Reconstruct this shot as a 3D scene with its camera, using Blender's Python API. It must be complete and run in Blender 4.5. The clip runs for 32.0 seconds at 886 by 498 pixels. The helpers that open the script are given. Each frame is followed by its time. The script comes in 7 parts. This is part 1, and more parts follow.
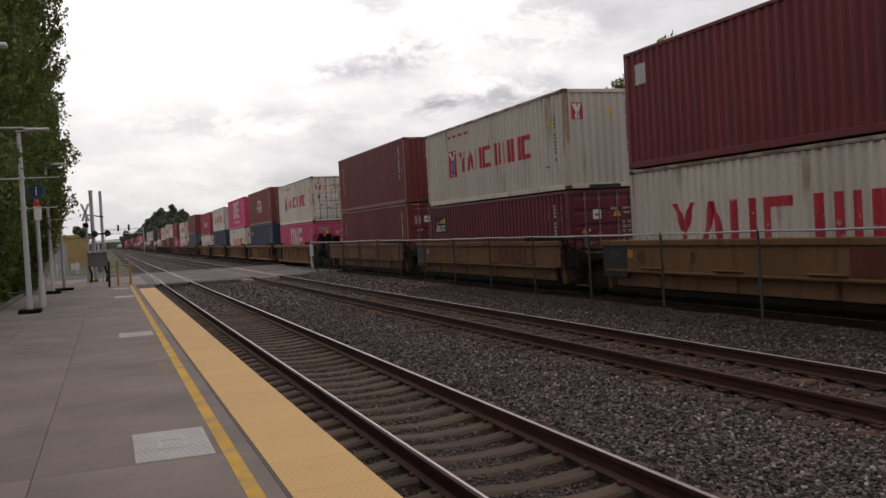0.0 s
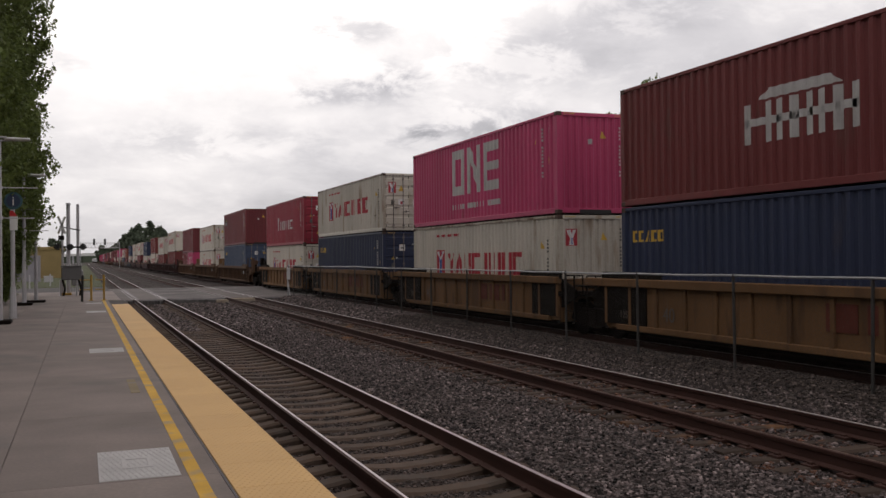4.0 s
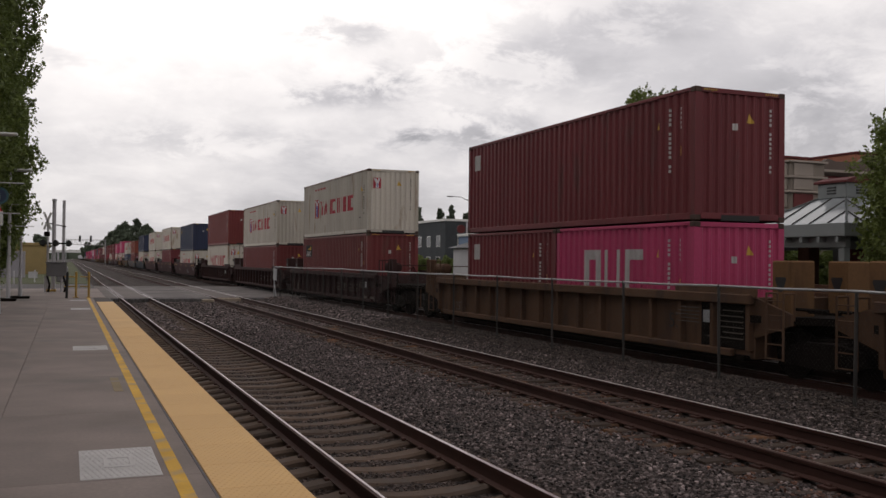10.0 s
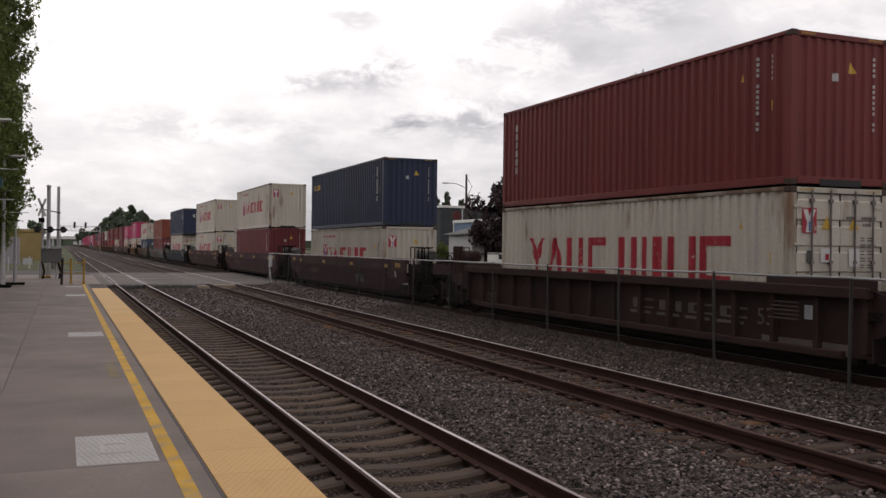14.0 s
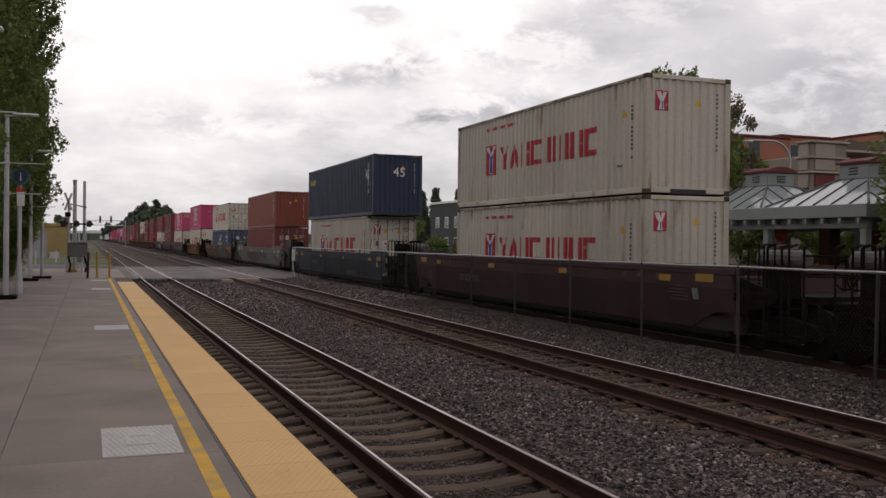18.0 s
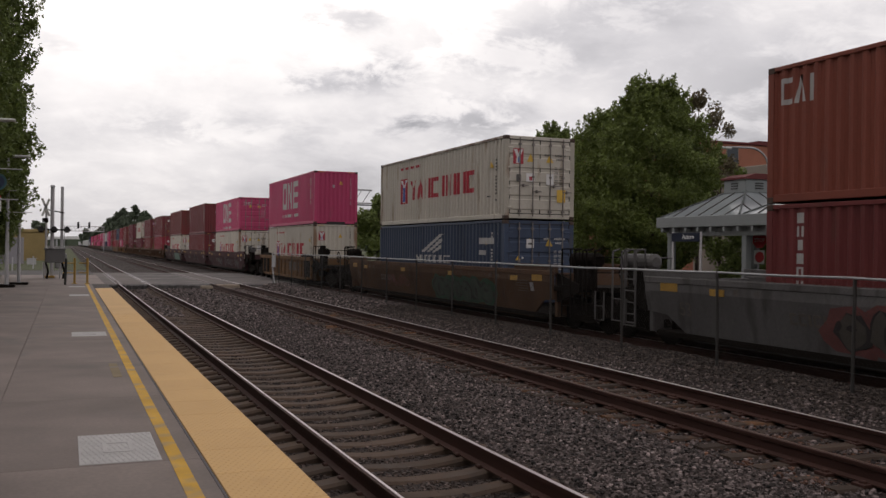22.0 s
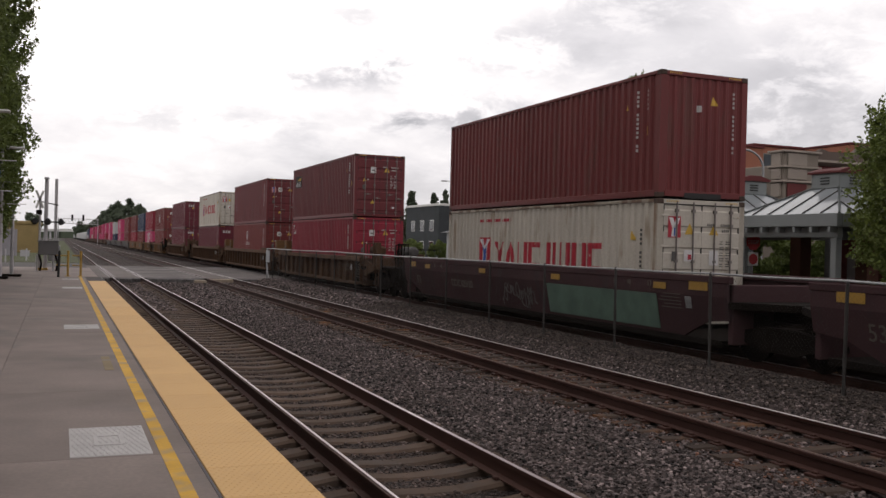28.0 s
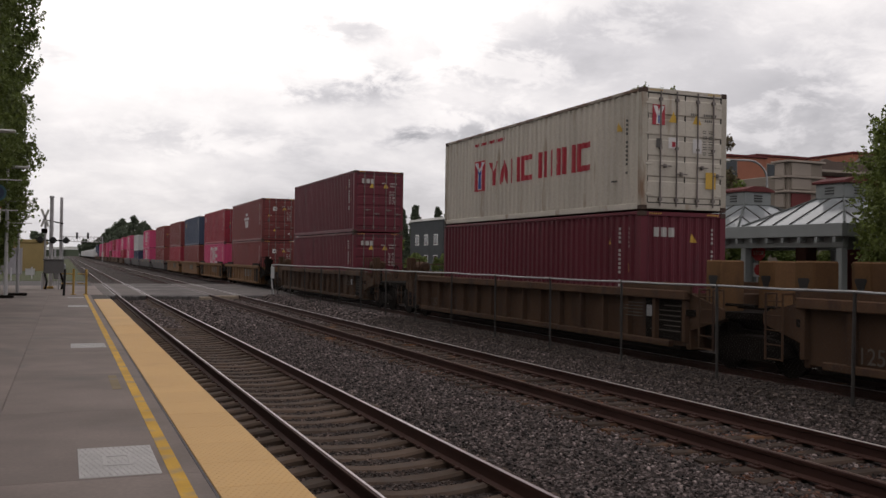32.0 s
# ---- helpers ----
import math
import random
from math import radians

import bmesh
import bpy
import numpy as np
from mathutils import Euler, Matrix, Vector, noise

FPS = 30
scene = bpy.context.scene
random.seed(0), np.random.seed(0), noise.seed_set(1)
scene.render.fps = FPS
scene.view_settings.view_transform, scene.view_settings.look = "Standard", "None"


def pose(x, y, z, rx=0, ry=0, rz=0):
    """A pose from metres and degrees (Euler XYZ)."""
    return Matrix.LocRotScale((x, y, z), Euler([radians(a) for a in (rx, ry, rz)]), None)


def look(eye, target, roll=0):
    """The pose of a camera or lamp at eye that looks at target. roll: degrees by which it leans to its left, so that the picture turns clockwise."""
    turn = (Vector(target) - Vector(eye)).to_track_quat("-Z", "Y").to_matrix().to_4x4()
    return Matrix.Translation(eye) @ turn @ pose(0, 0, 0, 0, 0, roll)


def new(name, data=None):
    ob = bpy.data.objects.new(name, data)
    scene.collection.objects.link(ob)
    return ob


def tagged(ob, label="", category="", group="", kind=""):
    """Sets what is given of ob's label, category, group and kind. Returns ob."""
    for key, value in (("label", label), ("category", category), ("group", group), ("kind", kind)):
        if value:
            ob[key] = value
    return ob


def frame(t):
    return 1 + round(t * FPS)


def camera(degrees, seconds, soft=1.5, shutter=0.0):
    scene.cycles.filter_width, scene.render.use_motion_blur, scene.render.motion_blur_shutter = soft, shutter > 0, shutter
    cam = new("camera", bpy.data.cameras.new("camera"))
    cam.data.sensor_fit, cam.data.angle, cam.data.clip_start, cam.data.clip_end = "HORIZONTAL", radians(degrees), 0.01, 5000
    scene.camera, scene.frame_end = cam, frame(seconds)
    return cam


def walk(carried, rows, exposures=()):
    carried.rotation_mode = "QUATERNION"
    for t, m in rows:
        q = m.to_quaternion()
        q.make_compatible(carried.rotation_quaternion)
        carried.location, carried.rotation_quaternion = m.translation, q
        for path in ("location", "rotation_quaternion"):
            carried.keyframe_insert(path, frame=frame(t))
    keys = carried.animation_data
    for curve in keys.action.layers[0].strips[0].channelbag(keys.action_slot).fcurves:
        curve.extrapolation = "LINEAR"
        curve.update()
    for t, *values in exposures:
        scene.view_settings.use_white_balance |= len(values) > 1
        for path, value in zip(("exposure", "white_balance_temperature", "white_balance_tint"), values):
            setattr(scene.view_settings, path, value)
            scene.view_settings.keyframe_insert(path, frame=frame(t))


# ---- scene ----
cam = camera(50.98, 32.0, soft=1.5)


def aim(x, y, z, yaw, pitch, roll):
    """A camera pose from its place, its yaw to the left of +y, its pitch up and its roll."""
    a, b = radians(yaw), radians(pitch)
    way = Vector((-math.sin(a) * math.cos(b), math.cos(a) * math.cos(b), math.sin(b)))
    return look(Vector((x, y, z)), Vector((x, y, z)) + way, roll)


# seconds, eye, yaw, pitch, roll of the camera held by hand on the platform
PATH = (
    (0, 0.012, 0.016, 2.119, -19.79, -1.28, -3.26),
    (0.5, 0.011, 0.013, 2.121, -20.20, -2.28, -3.58),
    (1, 0.007, 0.005, 2.119, -19.92, -2.12, -3.81),
    (1.5, 0.001, 0.004, 2.133, -19.78, -1.16, -3.49),
    (2, 0.001, 0.006, 2.132, -20.23, -0.37, -2.49),
    (2.5, -0.002, 0.001, 2.131, -20.32, -0.19, -2.03),
    (4.5, 0.004, 0.003, 2.127, -21.49, 0.64, -0.25),
    (5, 0.001, 0.003, 2.129, -21.65, 0.43, -0.14),
    (5.5, 0.002, 0.004, 2.127, -21.64, 0.35, 0.06),
    (6, 0.001, 0.003, 2.127, -21.68, 0.30, 0.07),
    (6.5, 0.003, 0.001, 2.129, -21.66, 0.34, 0.22),
    (7, -0.002, 0.004, 2.129, -21.58, 0.37, 0.53),
    (7.5, -0.000, 0.003, 2.129, -21.50, 0.40, 0.60),
    (8, -0.004, 0.005, 2.129, -21.45, 0.45, 0.59),
    (8.5, -0.001, 0.003, 2.129, -21.40, 0.51, 0.63),
    (9, 0.001, 0.000, 2.125, -21.36, 0.59, 0.76),
    (9.5, -0.001, -0.002, 2.129, -21.46, 0.54, 1.28),
    (10, -0.002, -0.004, 2.131, -21.98, 0.77, 0.63),
    (10.5, -0.003, -0.004, 2.131, -22.18, 0.79, 0.83),
    (11, -0.004, 0.001, 2.130, -22.24, 0.69, 0.84),
    (11.5, -0.004, -0.003, 2.129, -22.13, 0.54, 0.74),
    (12, 0.000, -0.002, 2.129, -21.94, 0.34, 0.97),
    (12.5, 0.005, -0.008, 2.130, -22.34, 0.38, 0.63),
    (13, 0.005, -0.001, 2.128, -22.73, 0.33, -0.04),
    (13.5, 0.002, 0.002, 2.127, -22.74, 0.05, 0.27),
    (14, -0.007, 0.001, 2.129, -22.27, -0.05, 0.67),
    (14.5, -0.005, 0.000, 2.129, -21.74, 0.00, 0.58),
    (16.5, -0.007, -0.001, 2.126, -20.52, -0.09, 1.14),
    (17, -0.004, -0.003, 2.122, -20.46, -0.19, 1.14),
    (17.5, -0.005, -0.002, 2.127, -20.69, -0.29, 1.13),
    (18, -0.006, -0.004, 2.124, -20.89, -0.42, 0.69),
    (18.5, -0.006, 0.002, 2.125, -20.97, -0.65, 0.46),
    (19, -0.003, 0.000, 2.126, -21.10, -0.81, 0.46),
    (19.5, -0.005, -0.004, 2.130, -21.33, -0.58, 0.02),
    (20, -0.000, -0.007, 2.130, -21.61, -0.24, 0.14),
    (20.5, 0.004, -0.004, 2.127, -21.83, 0.10, 0.10),
    (21, 0.004, -0.000, 2.132, -21.93, 0.28, 0.15),
    (21.5, 0.004, -0.000, 2.125, -22.02, 0.19, 0.45),
    (22, -0.000, -0.000, 2.121, -22.07, -0.03, 0.70),
    (22.5, -0.002, -0.003, 2.123, -22.15, -0.21, 0.67),
    (23, -0.003, 0.001, 2.120, -22.18, -0.24, 0.68),
    (23.5, 0.004, -0.002, 2.119, -22.21, -0.32, 0.80),
    (24, 0.003, -0.001, 2.122, -22.29, -0.39, 0.84),
    (24.5, 0.000, 0.003, 2.125, -22.31, -0.42, 1.12),
    (25, 0.001, 0.000, 2.119, -22.33, -0.40, 1.17),
    (25.5, 0.001, -0.001, 2.126, -22.37, -0.38, 1.09),
    (26, 0.001, -0.006, 2.120, -22.37, -0.17, 0.85),
    (26.5, 0.006, -0.004, 2.120, -22.36, 0.00, 0.89),
    (28.5, 0.002, -0.001, 2.118, -22.50, -0.19, 1.65),
    (29, 0.007, 0.001, 2.120, -22.71, -0.07, 1.57),
    (29.5, 0.008, -0.006, 2.124, -23.04, 0.16, 0.84),
    (30, 0.015, -0.007, 2.126, -23.59, 0.38, 1.16),
    (30.5, 0.005, 0.007, 2.124, -23.96, 0.27, 1.47),
    (31, -0.007, -0.009, 2.128, -23.67, 0.42, 1.47),
    (31.5, -0.016, -0.005, 2.135, -23.02, 0.90, 1.60),
    (32, -0.023, 0.003, 2.140, -22.14, 0.67, 0.85),
)
GAIN = [(0, 0.01), (1, 0.24), (2, 0.09), (5, -0.12), (8.5, -0.15), (10, -0.20), (12, -0.09), (14, 0.03), (17, -0.09), (18, -0.06), (19, 0.01), (21, -0.13), (23, -0.09), (25, 0.07), (29, 0.15), (30, 0.15), (31, 0.19), (32, -0.09)]
walk(cam, [(t, aim(*row)) for t, *row in PATH], exposures=[(t, e, 6850, 14) for t, e in GAIN])

# ---- world, sun ----
SUN = Vector((-0.22, -0.12, 0.97)).normalized()
world = bpy.data.worlds.new("overcast_sky")
scene.world = world
world.use_nodes = True
wn, wl = world.node_tree.nodes, world.node_tree.links
wn.clear()


def wnode(kind, **values):
    n = wn.new(kind)
    for k, v in values.items():
        n.inputs[k].default_value = v
    return n


def wmath(op, a, b):
    n = wn.new("ShaderNodeMath")
    n.operation = op
    for i, v in enumerate((a, b)):
        if isinstance(v, (int, float)):
            n.inputs[i].default_value = v
        else:
            wl.new(v, n.inputs[i])
    return n.outputs[0]


sky = wn.new("ShaderNodeTexSky")
sky.sky_type, sky.sun_disc = "NISHITA", False
sky.sun_elevation, sky.sun_rotation = math.asin(SUN.z), math.atan2(SUN.x, SUN.y)
coord = wn.new("ShaderNodeTexCoord")
parts_xyz = wn.new("ShaderNodeSeparateXYZ")
wl.new(coord.outputs["Generated"], parts_xyz.inputs[0])
lift = wmath("ADD", wmath("MAXIMUM", parts_xyz.outputs[2], 0.0), 0.58)
flat = wn.new("ShaderNodeCombineXYZ")
wl.new(wmath("DIVIDE", parts_xyz.outputs[0], lift), flat.inputs[0])
wl.new(wmath("DIVIDE", parts_xyz.outputs[1], lift), flat.inputs[1])
big = wnode("ShaderNodeTexNoise", Scale=1.7, Detail=3.0, Roughness=0.5)
wl.new(flat.outputs[0], big.inputs["Vector"])
# the cloud layer seen at a low angle, flattened towards the horizon
deck = wmath("ADD", wmath("MAXIMUM", parts_xyz.outputs[2], 0.0), 0.34)
layer = wn.new("ShaderNodeCombineXYZ")
wl.new(wmath("DIVIDE", parts_xyz.outputs[0], deck), layer.inputs[0])
wl.new(wmath("DIVIDE", parts_xyz.outputs[1], deck), layer.inputs[1])
small = wnode("ShaderNodeTexNoise", Scale=2.6, Detail=9.0, Roughness=0.56, Distortion=0.25)
puffs = wnode("ShaderNodeTexNoise", Scale=7.5, Detail=7.0, Roughness=0.62, Distortion=0.3)
layer_b = wn.new("ShaderNodeVectorMath")
layer_b.inputs[1].default_value = (4.3, 9.1, 2.7)
wl.new(layer.outputs[0], layer_b.inputs[0])
wl.new(layer.outputs[0], small.inputs["Vector"])
wl.new(layer_b.outputs[0], puffs.inputs["Vector"])
# puffs show as bright rims where the layer is thick
rim = wn.new("ShaderNodeMapRange")
rim.interpolation_type = "SMOOTHSTEP"
for i, v in ((1, 0.44), (2, 0.60), (3, -0.5), (4, 0.5)):
    rim.inputs[i].default_value = v
wl.new(puffs.outputs[0], rim.inputs[0])
# dimmed to the sides and, out of view, overhead, to hold back light
side = wmath("ADD", wmath("ADD", wmath("MULTIPLY", wmath("ABSOLUTE", wmath("ADD", parts_xyz.outputs[0], 0.12), 0.0), -0.14), wmath("ADD", wmath("MULTIPLY", wmath("MAXIMUM", parts_xyz.outputs[0], 0.0), -0.05), 0.035)), wmath("ADD", wmath("MULTIPLY", wmath("ABSOLUTE", parts_xyz.outputs[1], 0.0), 0.085), wmath("MULTIPLY", parts_xyz.outputs[1], 0.03)))
low = wmath("ADD", wmath("MULTIPLY", wmath("MINIMUM", wmath("MAXIMUM", parts_xyz.outputs[2], 0.0), 0.26), 1.35), -0.265)
over = wmath("MULTIPLY", wmath("MAXIMUM", wmath("ADD", parts_xyz.outputs[2], -0.34), 0.0), -0.42)
glow = wmath("ADD", wmath("ADD", side, low), over)
# darker cloud banks: azimuth right of +y, elevation, half widths in degrees, depth
BANKS = ((16.6, 13.4, 3.4, 0.7, 0.13), (17.0, 10.6, 3.2, 1.1, 0.17), (13.0, 9.6, 2.0, 0.6, 0.10), (19.9, 7.3, 1.7, 0.55, 0.14),
         (24.5, 7.6, 3.4, 1.3, 0.14), (25.5, 11.8, 4.2, 2.0, 0.11), (31.0, 14.5, 5.0, 2.0, 0.06), (43.0, 9.0, 6.5, 3.2, 0.08),
         (0.4, 11.0, 2.6, 0.6, 0.10), (7.0, 6.6, 6.5, 0.9, 0.07), (36.0, 6.5, 5.0, 1.2, 0.07))
az = wmath("MULTIPLY", wmath("ARCTAN2", parts_xyz.outputs[0], parts_xyz.outputs[1]), 57.296)
el = wmath("MULTIPLY", wmath("ARCSINE", parts_xyz.outputs[2], 0.0), 57.296)
az = wmath("ADD", az, wmath("MULTIPLY", wmath("ADD", small.outputs[0], -0.5), 16.0))
el = wmath("ADD", el, wmath("MULTIPLY", wmath("ADD", puffs.outputs[0], -0.5), 5.0))
bank = 0.0
for ba, be, bw, bh, depth in BANKS:
    p = wmath("MULTIPLY", wmath("ADD", az, -ba), 1 / bw)
    q = wmath("MULTIPLY", wmath("ADD", el, -be), 1 / bh)
    fall = wmath("EXPONENT", wmath("MULTIPLY", wmath("ADD", wmath("MULTIPLY", p, p), wmath("MULTIPLY", q, q)), -1.0), 0.0)
    bank = wmath("ADD", wmath("MULTIPLY", fall, depth), bank)
# broken up by the puffs, so that bright gaps show through
bank = wmath("MULTIPLY", bank, wmath("ADD", wmath("MULTIPLY", rim.outputs[0], -0.9), 0.75))
grain_sky = wmath("ADD", wmath("MULTIPLY", small.outputs[0], 0.36), wmath("MULTIPLY", rim.outputs[0], 0.02))
cover = wmath("SUBTRACT", wmath("ADD", wmath("ADD", wmath("ADD", wmath("MULTIPLY", big.outputs[0], 0.36), 0.235), grain_sky), glow), bank)
ramp = wn.new("ShaderNodeValToRGB")
ramp.color_ramp.elements[0].position, ramp.color_ramp.elements[0].color = 0.30, (0.21, 0.218, 0.245, 1)
ramp.color_ramp.elements[1].position, ramp.color_ramp.elements[1].color = 0.70, (1.0, 1.0, 1.0, 1)
mid = ramp.color_ramp.elements.new(0.50)
mid.color = (0.585, 0.592, 0.622, 1)
wl.new(cover, ramp.inputs[0])
gain = wn.new("ShaderNodeVectorMath")
gain.operation = "SCALE"
gain.inputs["Scale"].default_value = 13.0
wl.new(ramp.outputs[0], gain.inputs[0])
blend = wn.new("ShaderNodeMix")
blend.data_type = "RGBA"
blend.inputs[0].default_value = 0.93
wl.new(sky.outputs[0], blend.inputs[6])
wl.new(gain.outputs[0], blend.inputs[7])
back = wnode("ShaderNodeBackground", Strength=0.1)
wl.new(blend.outputs[2], back.inputs[0])
wl.new(back.outputs[0], wn.new("ShaderNodeOutputWorld").inputs[0])

sun_data = bpy.data.lights.new("sun", "SUN")
sun_data.energy, sun_data.angle, sun_data.color = 0.5, radians(40), (1.0, 0.96, 0.9)
sun = new("sun", sun_data)
sun.matrix_world = look((0, 0, 60), Vector((0, 0, 60)) - SUN)


# ---- materials ----
def surface(name, color, rough=0.6, metal=0.0, var=0.25, scale=1.2, fine=40.0, bump=0.15, depth=0.01,
            stain=None, amount=0.0, stain_scale=2.5, streak=1.0, edge=0.12, shift=0.06, voronoi=0.0, spec=None):
    """Painted, worn or mineral surface: two scales of variation, stains with their own shape, and fine relief."""
    m = bpy.data.materials.new(name)
    m.use_nodes = True
    nt = m.node_tree
    n, l = nt.nodes, nt.links
    b = n["Principled BSDF"]
    b.inputs["Roughness"].default_value, b.inputs["Metallic"].default_value = rough, metal
    b.inputs["Specular IOR Level"].default_value = spec if spec is not None else (0.18 if rough > 0.62 else 0.4)
    tc, oi = n.new("ShaderNodeTexCoord"), n.new("ShaderNodeObjectInfo")
    off = n.new("ShaderNodeVectorMath")
    off.operation = "SCALE"
    off.inputs[0].default_value = (37.0, 91.0, 53.0)
    l.new(oi.outputs["Random"], off.inputs["Scale"])
    at = n.new("ShaderNodeVectorMath")
    l.new(tc.outputs["Object"], at.inputs[0])
    l.new(off.outputs[0], at.inputs[1])

    def noise_node(sc, detail, stretch=1.0):
        t = n.new("ShaderNodeTexNoise")
        t.inputs["Scale"].default_value, t.inputs["Detail"].default_value = sc, detail
        if stretch != 1.0:
            mp = n.new("ShaderNodeMapping")
            mp.inputs["Scale"].default_value = (1, 1, stretch)
            l.new(at.outputs[0], mp.inputs[0])
            l.new(mp.outputs[0], t.inputs["Vector"])
        else:
            l.new(at.outputs[0], t.inputs["Vector"])
        return t.outputs[0]

    def mix(kind, fac, a, c):
        x = n.new("ShaderNodeMix")
        x.data_type, x.blend_type = "RGBA", kind
        for i, v in ((0, fac), (6, a), (7, c)):
            if isinstance(v, (int, float)):
                x.inputs[i].default_value = v
            elif isinstance(v, tuple):
                x.inputs[i].default_value = v
            else:
                l.new(v, x.inputs[i])
        return x.outputs[2]

    def band(value, lo, hi, c0, c1):
        r = n.new("ShaderNodeMapRange")
        r.inputs[1].default_value, r.inputs[2].default_value = lo, hi
        r.inputs[3].default_value, r.inputs[4].default_value = c0, c1
        l.new(value, r.inputs[0])
        return r.outputs[0]

    broad, grain = noise_node(scale, 4.0, streak), noise_node(fine, 3.0)
    col = tuple(color) + (1,)
    dark = tuple(c * (1 - var) for c in color) + (1,)
    out = mix("MIX", band(broad, 0.3, 0.7, 0.0, 1.0), dark, col)
    out = mix("MULTIPLY", 1.0, out, mix("MIX", band(grain, 0.25, 0.75, 0.0, 1.0), (1 - var * 0.7,) * 3 + (1,), (1.0, 1.0, 1.0, 1)))
    own = band(oi.outputs["Random"], 0.0, 1.0, 1 - shift, 1 + shift)
    own_col = n.new("ShaderNodeCombineXYZ")
    for i in range(3):
        l.new(own, own_col.inputs[i])
    out = mix("MULTIPLY", 1.0, out, own_col.outputs[0])
    height = grain
    if voronoi:
        v = n.new("ShaderNodeTexVoronoi")
        v.inputs["Scale"].default_value = voronoi
        l.new(at.outputs[0], v.inputs["Vector"])
        bw = n.new("ShaderNodeRGBToBW")
        l.new(v.outputs["Color"], bw.inputs[0])
        shade = band(bw.outputs[0], 0.15, 0.85, 0.35, 1.5)
        sc = n.new("ShaderNodeCombineXYZ")
        for i in range(3):
            l.new(shade, sc.inputs[i])
        out = mix("MULTIPLY", 0.9, out, sc.outputs[0])
        height = band(v.outputs["Distance"], 0.0, 0.7, 1.0, 0.0)
    if stain:
        spot = noise_node(stain_scale, 6.0, streak)
        lo = 1.0 - amount
        out = mix("MIX", band(spot, lo, lo + edge, 0.0, 0.85), out, tuple(stain) + (1,))
    l.new(out, b.inputs["Base Color"])
    l.new(band(grain, 0.2, 0.8, max(rough - 0.1, 0.02), min(rough + 0.1, 1)), b.inputs["Roughness"])
    if bump:
        bp = n.new("ShaderNodeBump")
        bp.inputs["Strength"].default_value, bp.inputs["Distance"].default_value = bump, depth
        l.new(height, bp.inputs["Height"])
        l.new(bp.outputs[0], b.inputs["Normal"])
    return m


def glass_like(name, color, rough=0.15):
    m = bpy.data.materials.new(name)
    m.use_nodes = True
    b = m.node_tree.nodes["Principled BSDF"]
    b.inputs["Base Color"].default_value, b.inputs["Roughness"].default_value = (*color, 1), rough
    b.inputs["Specular IOR Level"].default_value = 0.6
    return m


CONCRETE = surface("platform_concrete", (0.258, 0.212, 0.192), 0.85, var=0.30, scale=0.7, fine=26, bump=0.3, depth=0.004, stain=(0.13, 0.12, 0.115), amount=0.44, stain_scale=1.1, edge=0.25, shift=0.03)
BAND = surface("edge_concrete", (0.15, 0.14, 0.14), 0.85, var=0.2, scale=1.0, fine=40, bump=0.2, depth=0.004)
TRIMGREY = surface("grey_joint_strip", (0.13, 0.115, 0.120), 0.8, var=0.2, scale=2, fine=40, bump=0.1, depth=0.002)
NAVY = surface("dark_navy_board", (0.008, 0.012, 0.026), 0.7, var=0.1, scale=4, fine=50, bump=0.02)
GAP = surface("joint_filler", (0.085, 0.075, 0.07), 0.9, var=0.2)
TACTILE = surface("tactile_yellow", (0.62, 0.385, 0.165), 0.7, var=0.10, scale=0.5, fine=25, bump=0.1, depth=0.003, stain=(0.42, 0.25, 0.10), amount=0.38, stain_scale=1.6, edge=0.3, shift=0.03)
LINE = surface("worn_line_paint", (0.66, 0.38, 0.055), 0.75, var=0.25, scale=2.2, fine=40, bump=0.1, depth=0.002, stain=(0.30, 0.235, 0.155), amount=0.50, stain_scale=2.6, edge=0.16)
PLATE = surface("grey_plate", (0.45, 0.43, 0.42), 0.66, var=0.2, scale=3.0, fine=60, bump=0.2, depth=0.002)
ASPHALT = surface("asphalt", (0.085, 0.078, 0.077), 0.9, var=0.25, scale=0.3, fine=60, bump=0.3, depth=0.004)
PANEL = surface("crossing_panel", (0.142, 0.120, 0.113), 0.85, var=0.25, scale=0.6, fine=30, bump=0.2, depth=0.004)
INFILL = surface("worn_crossing_infill", (0.118, 0.103, 0.100), 0.85, var=0.3, scale=0.5, fine=25, bump=0.3, depth=0.006, stain=(0.17, 0.15, 0.145), amount=0.5, stain_scale=0.9, edge=0.2, shift=0.15)
WORNSTEEL = surface("worn_steel_edge", (0.24, 0.22, 0.22), 0.55, metal=0.3, var=0.35, scale=0.8, fine=20, bump=0.1, stain=(0.14, 0.12, 0.115), amount=0.47, stain_scale=1.4, edge=0.2)
PALEPAD = surface("pale_concrete_pad", (0.33, 0.27, 0.21), 0.85, var=0.25, scale=2.0, fine=30, bump=0.2, depth=0.004)
BALLAST = surface("ballast_bed", (0.062, 0.047, 0.043), 0.9, var=0.3, scale=0.5, fine=18, bump=1.0, depth=0.05, voronoi=20.0)
EARTH = surface("dark_ground", (0.06, 0.055, 0.048), 0.95, var=0.35, scale=0.15, fine=6, bump=0.4, depth=0.03)
GRASS = surface("grass_verge", (0.080, 0.088, 0.042), 0.9, var=0.35, scale=0.5, fine=14, bump=0.6, depth=0.05)
TIE = surface("concrete_tie", (0.108, 0.074, 0.056), 0.9, var=0.3, scale=2.5, fine=30, bump=0.4, depth=0.006, stain=(0.07, 0.06, 0.055), amount=0.5, stain_scale=3.0, edge=0.3, shift=0.2)
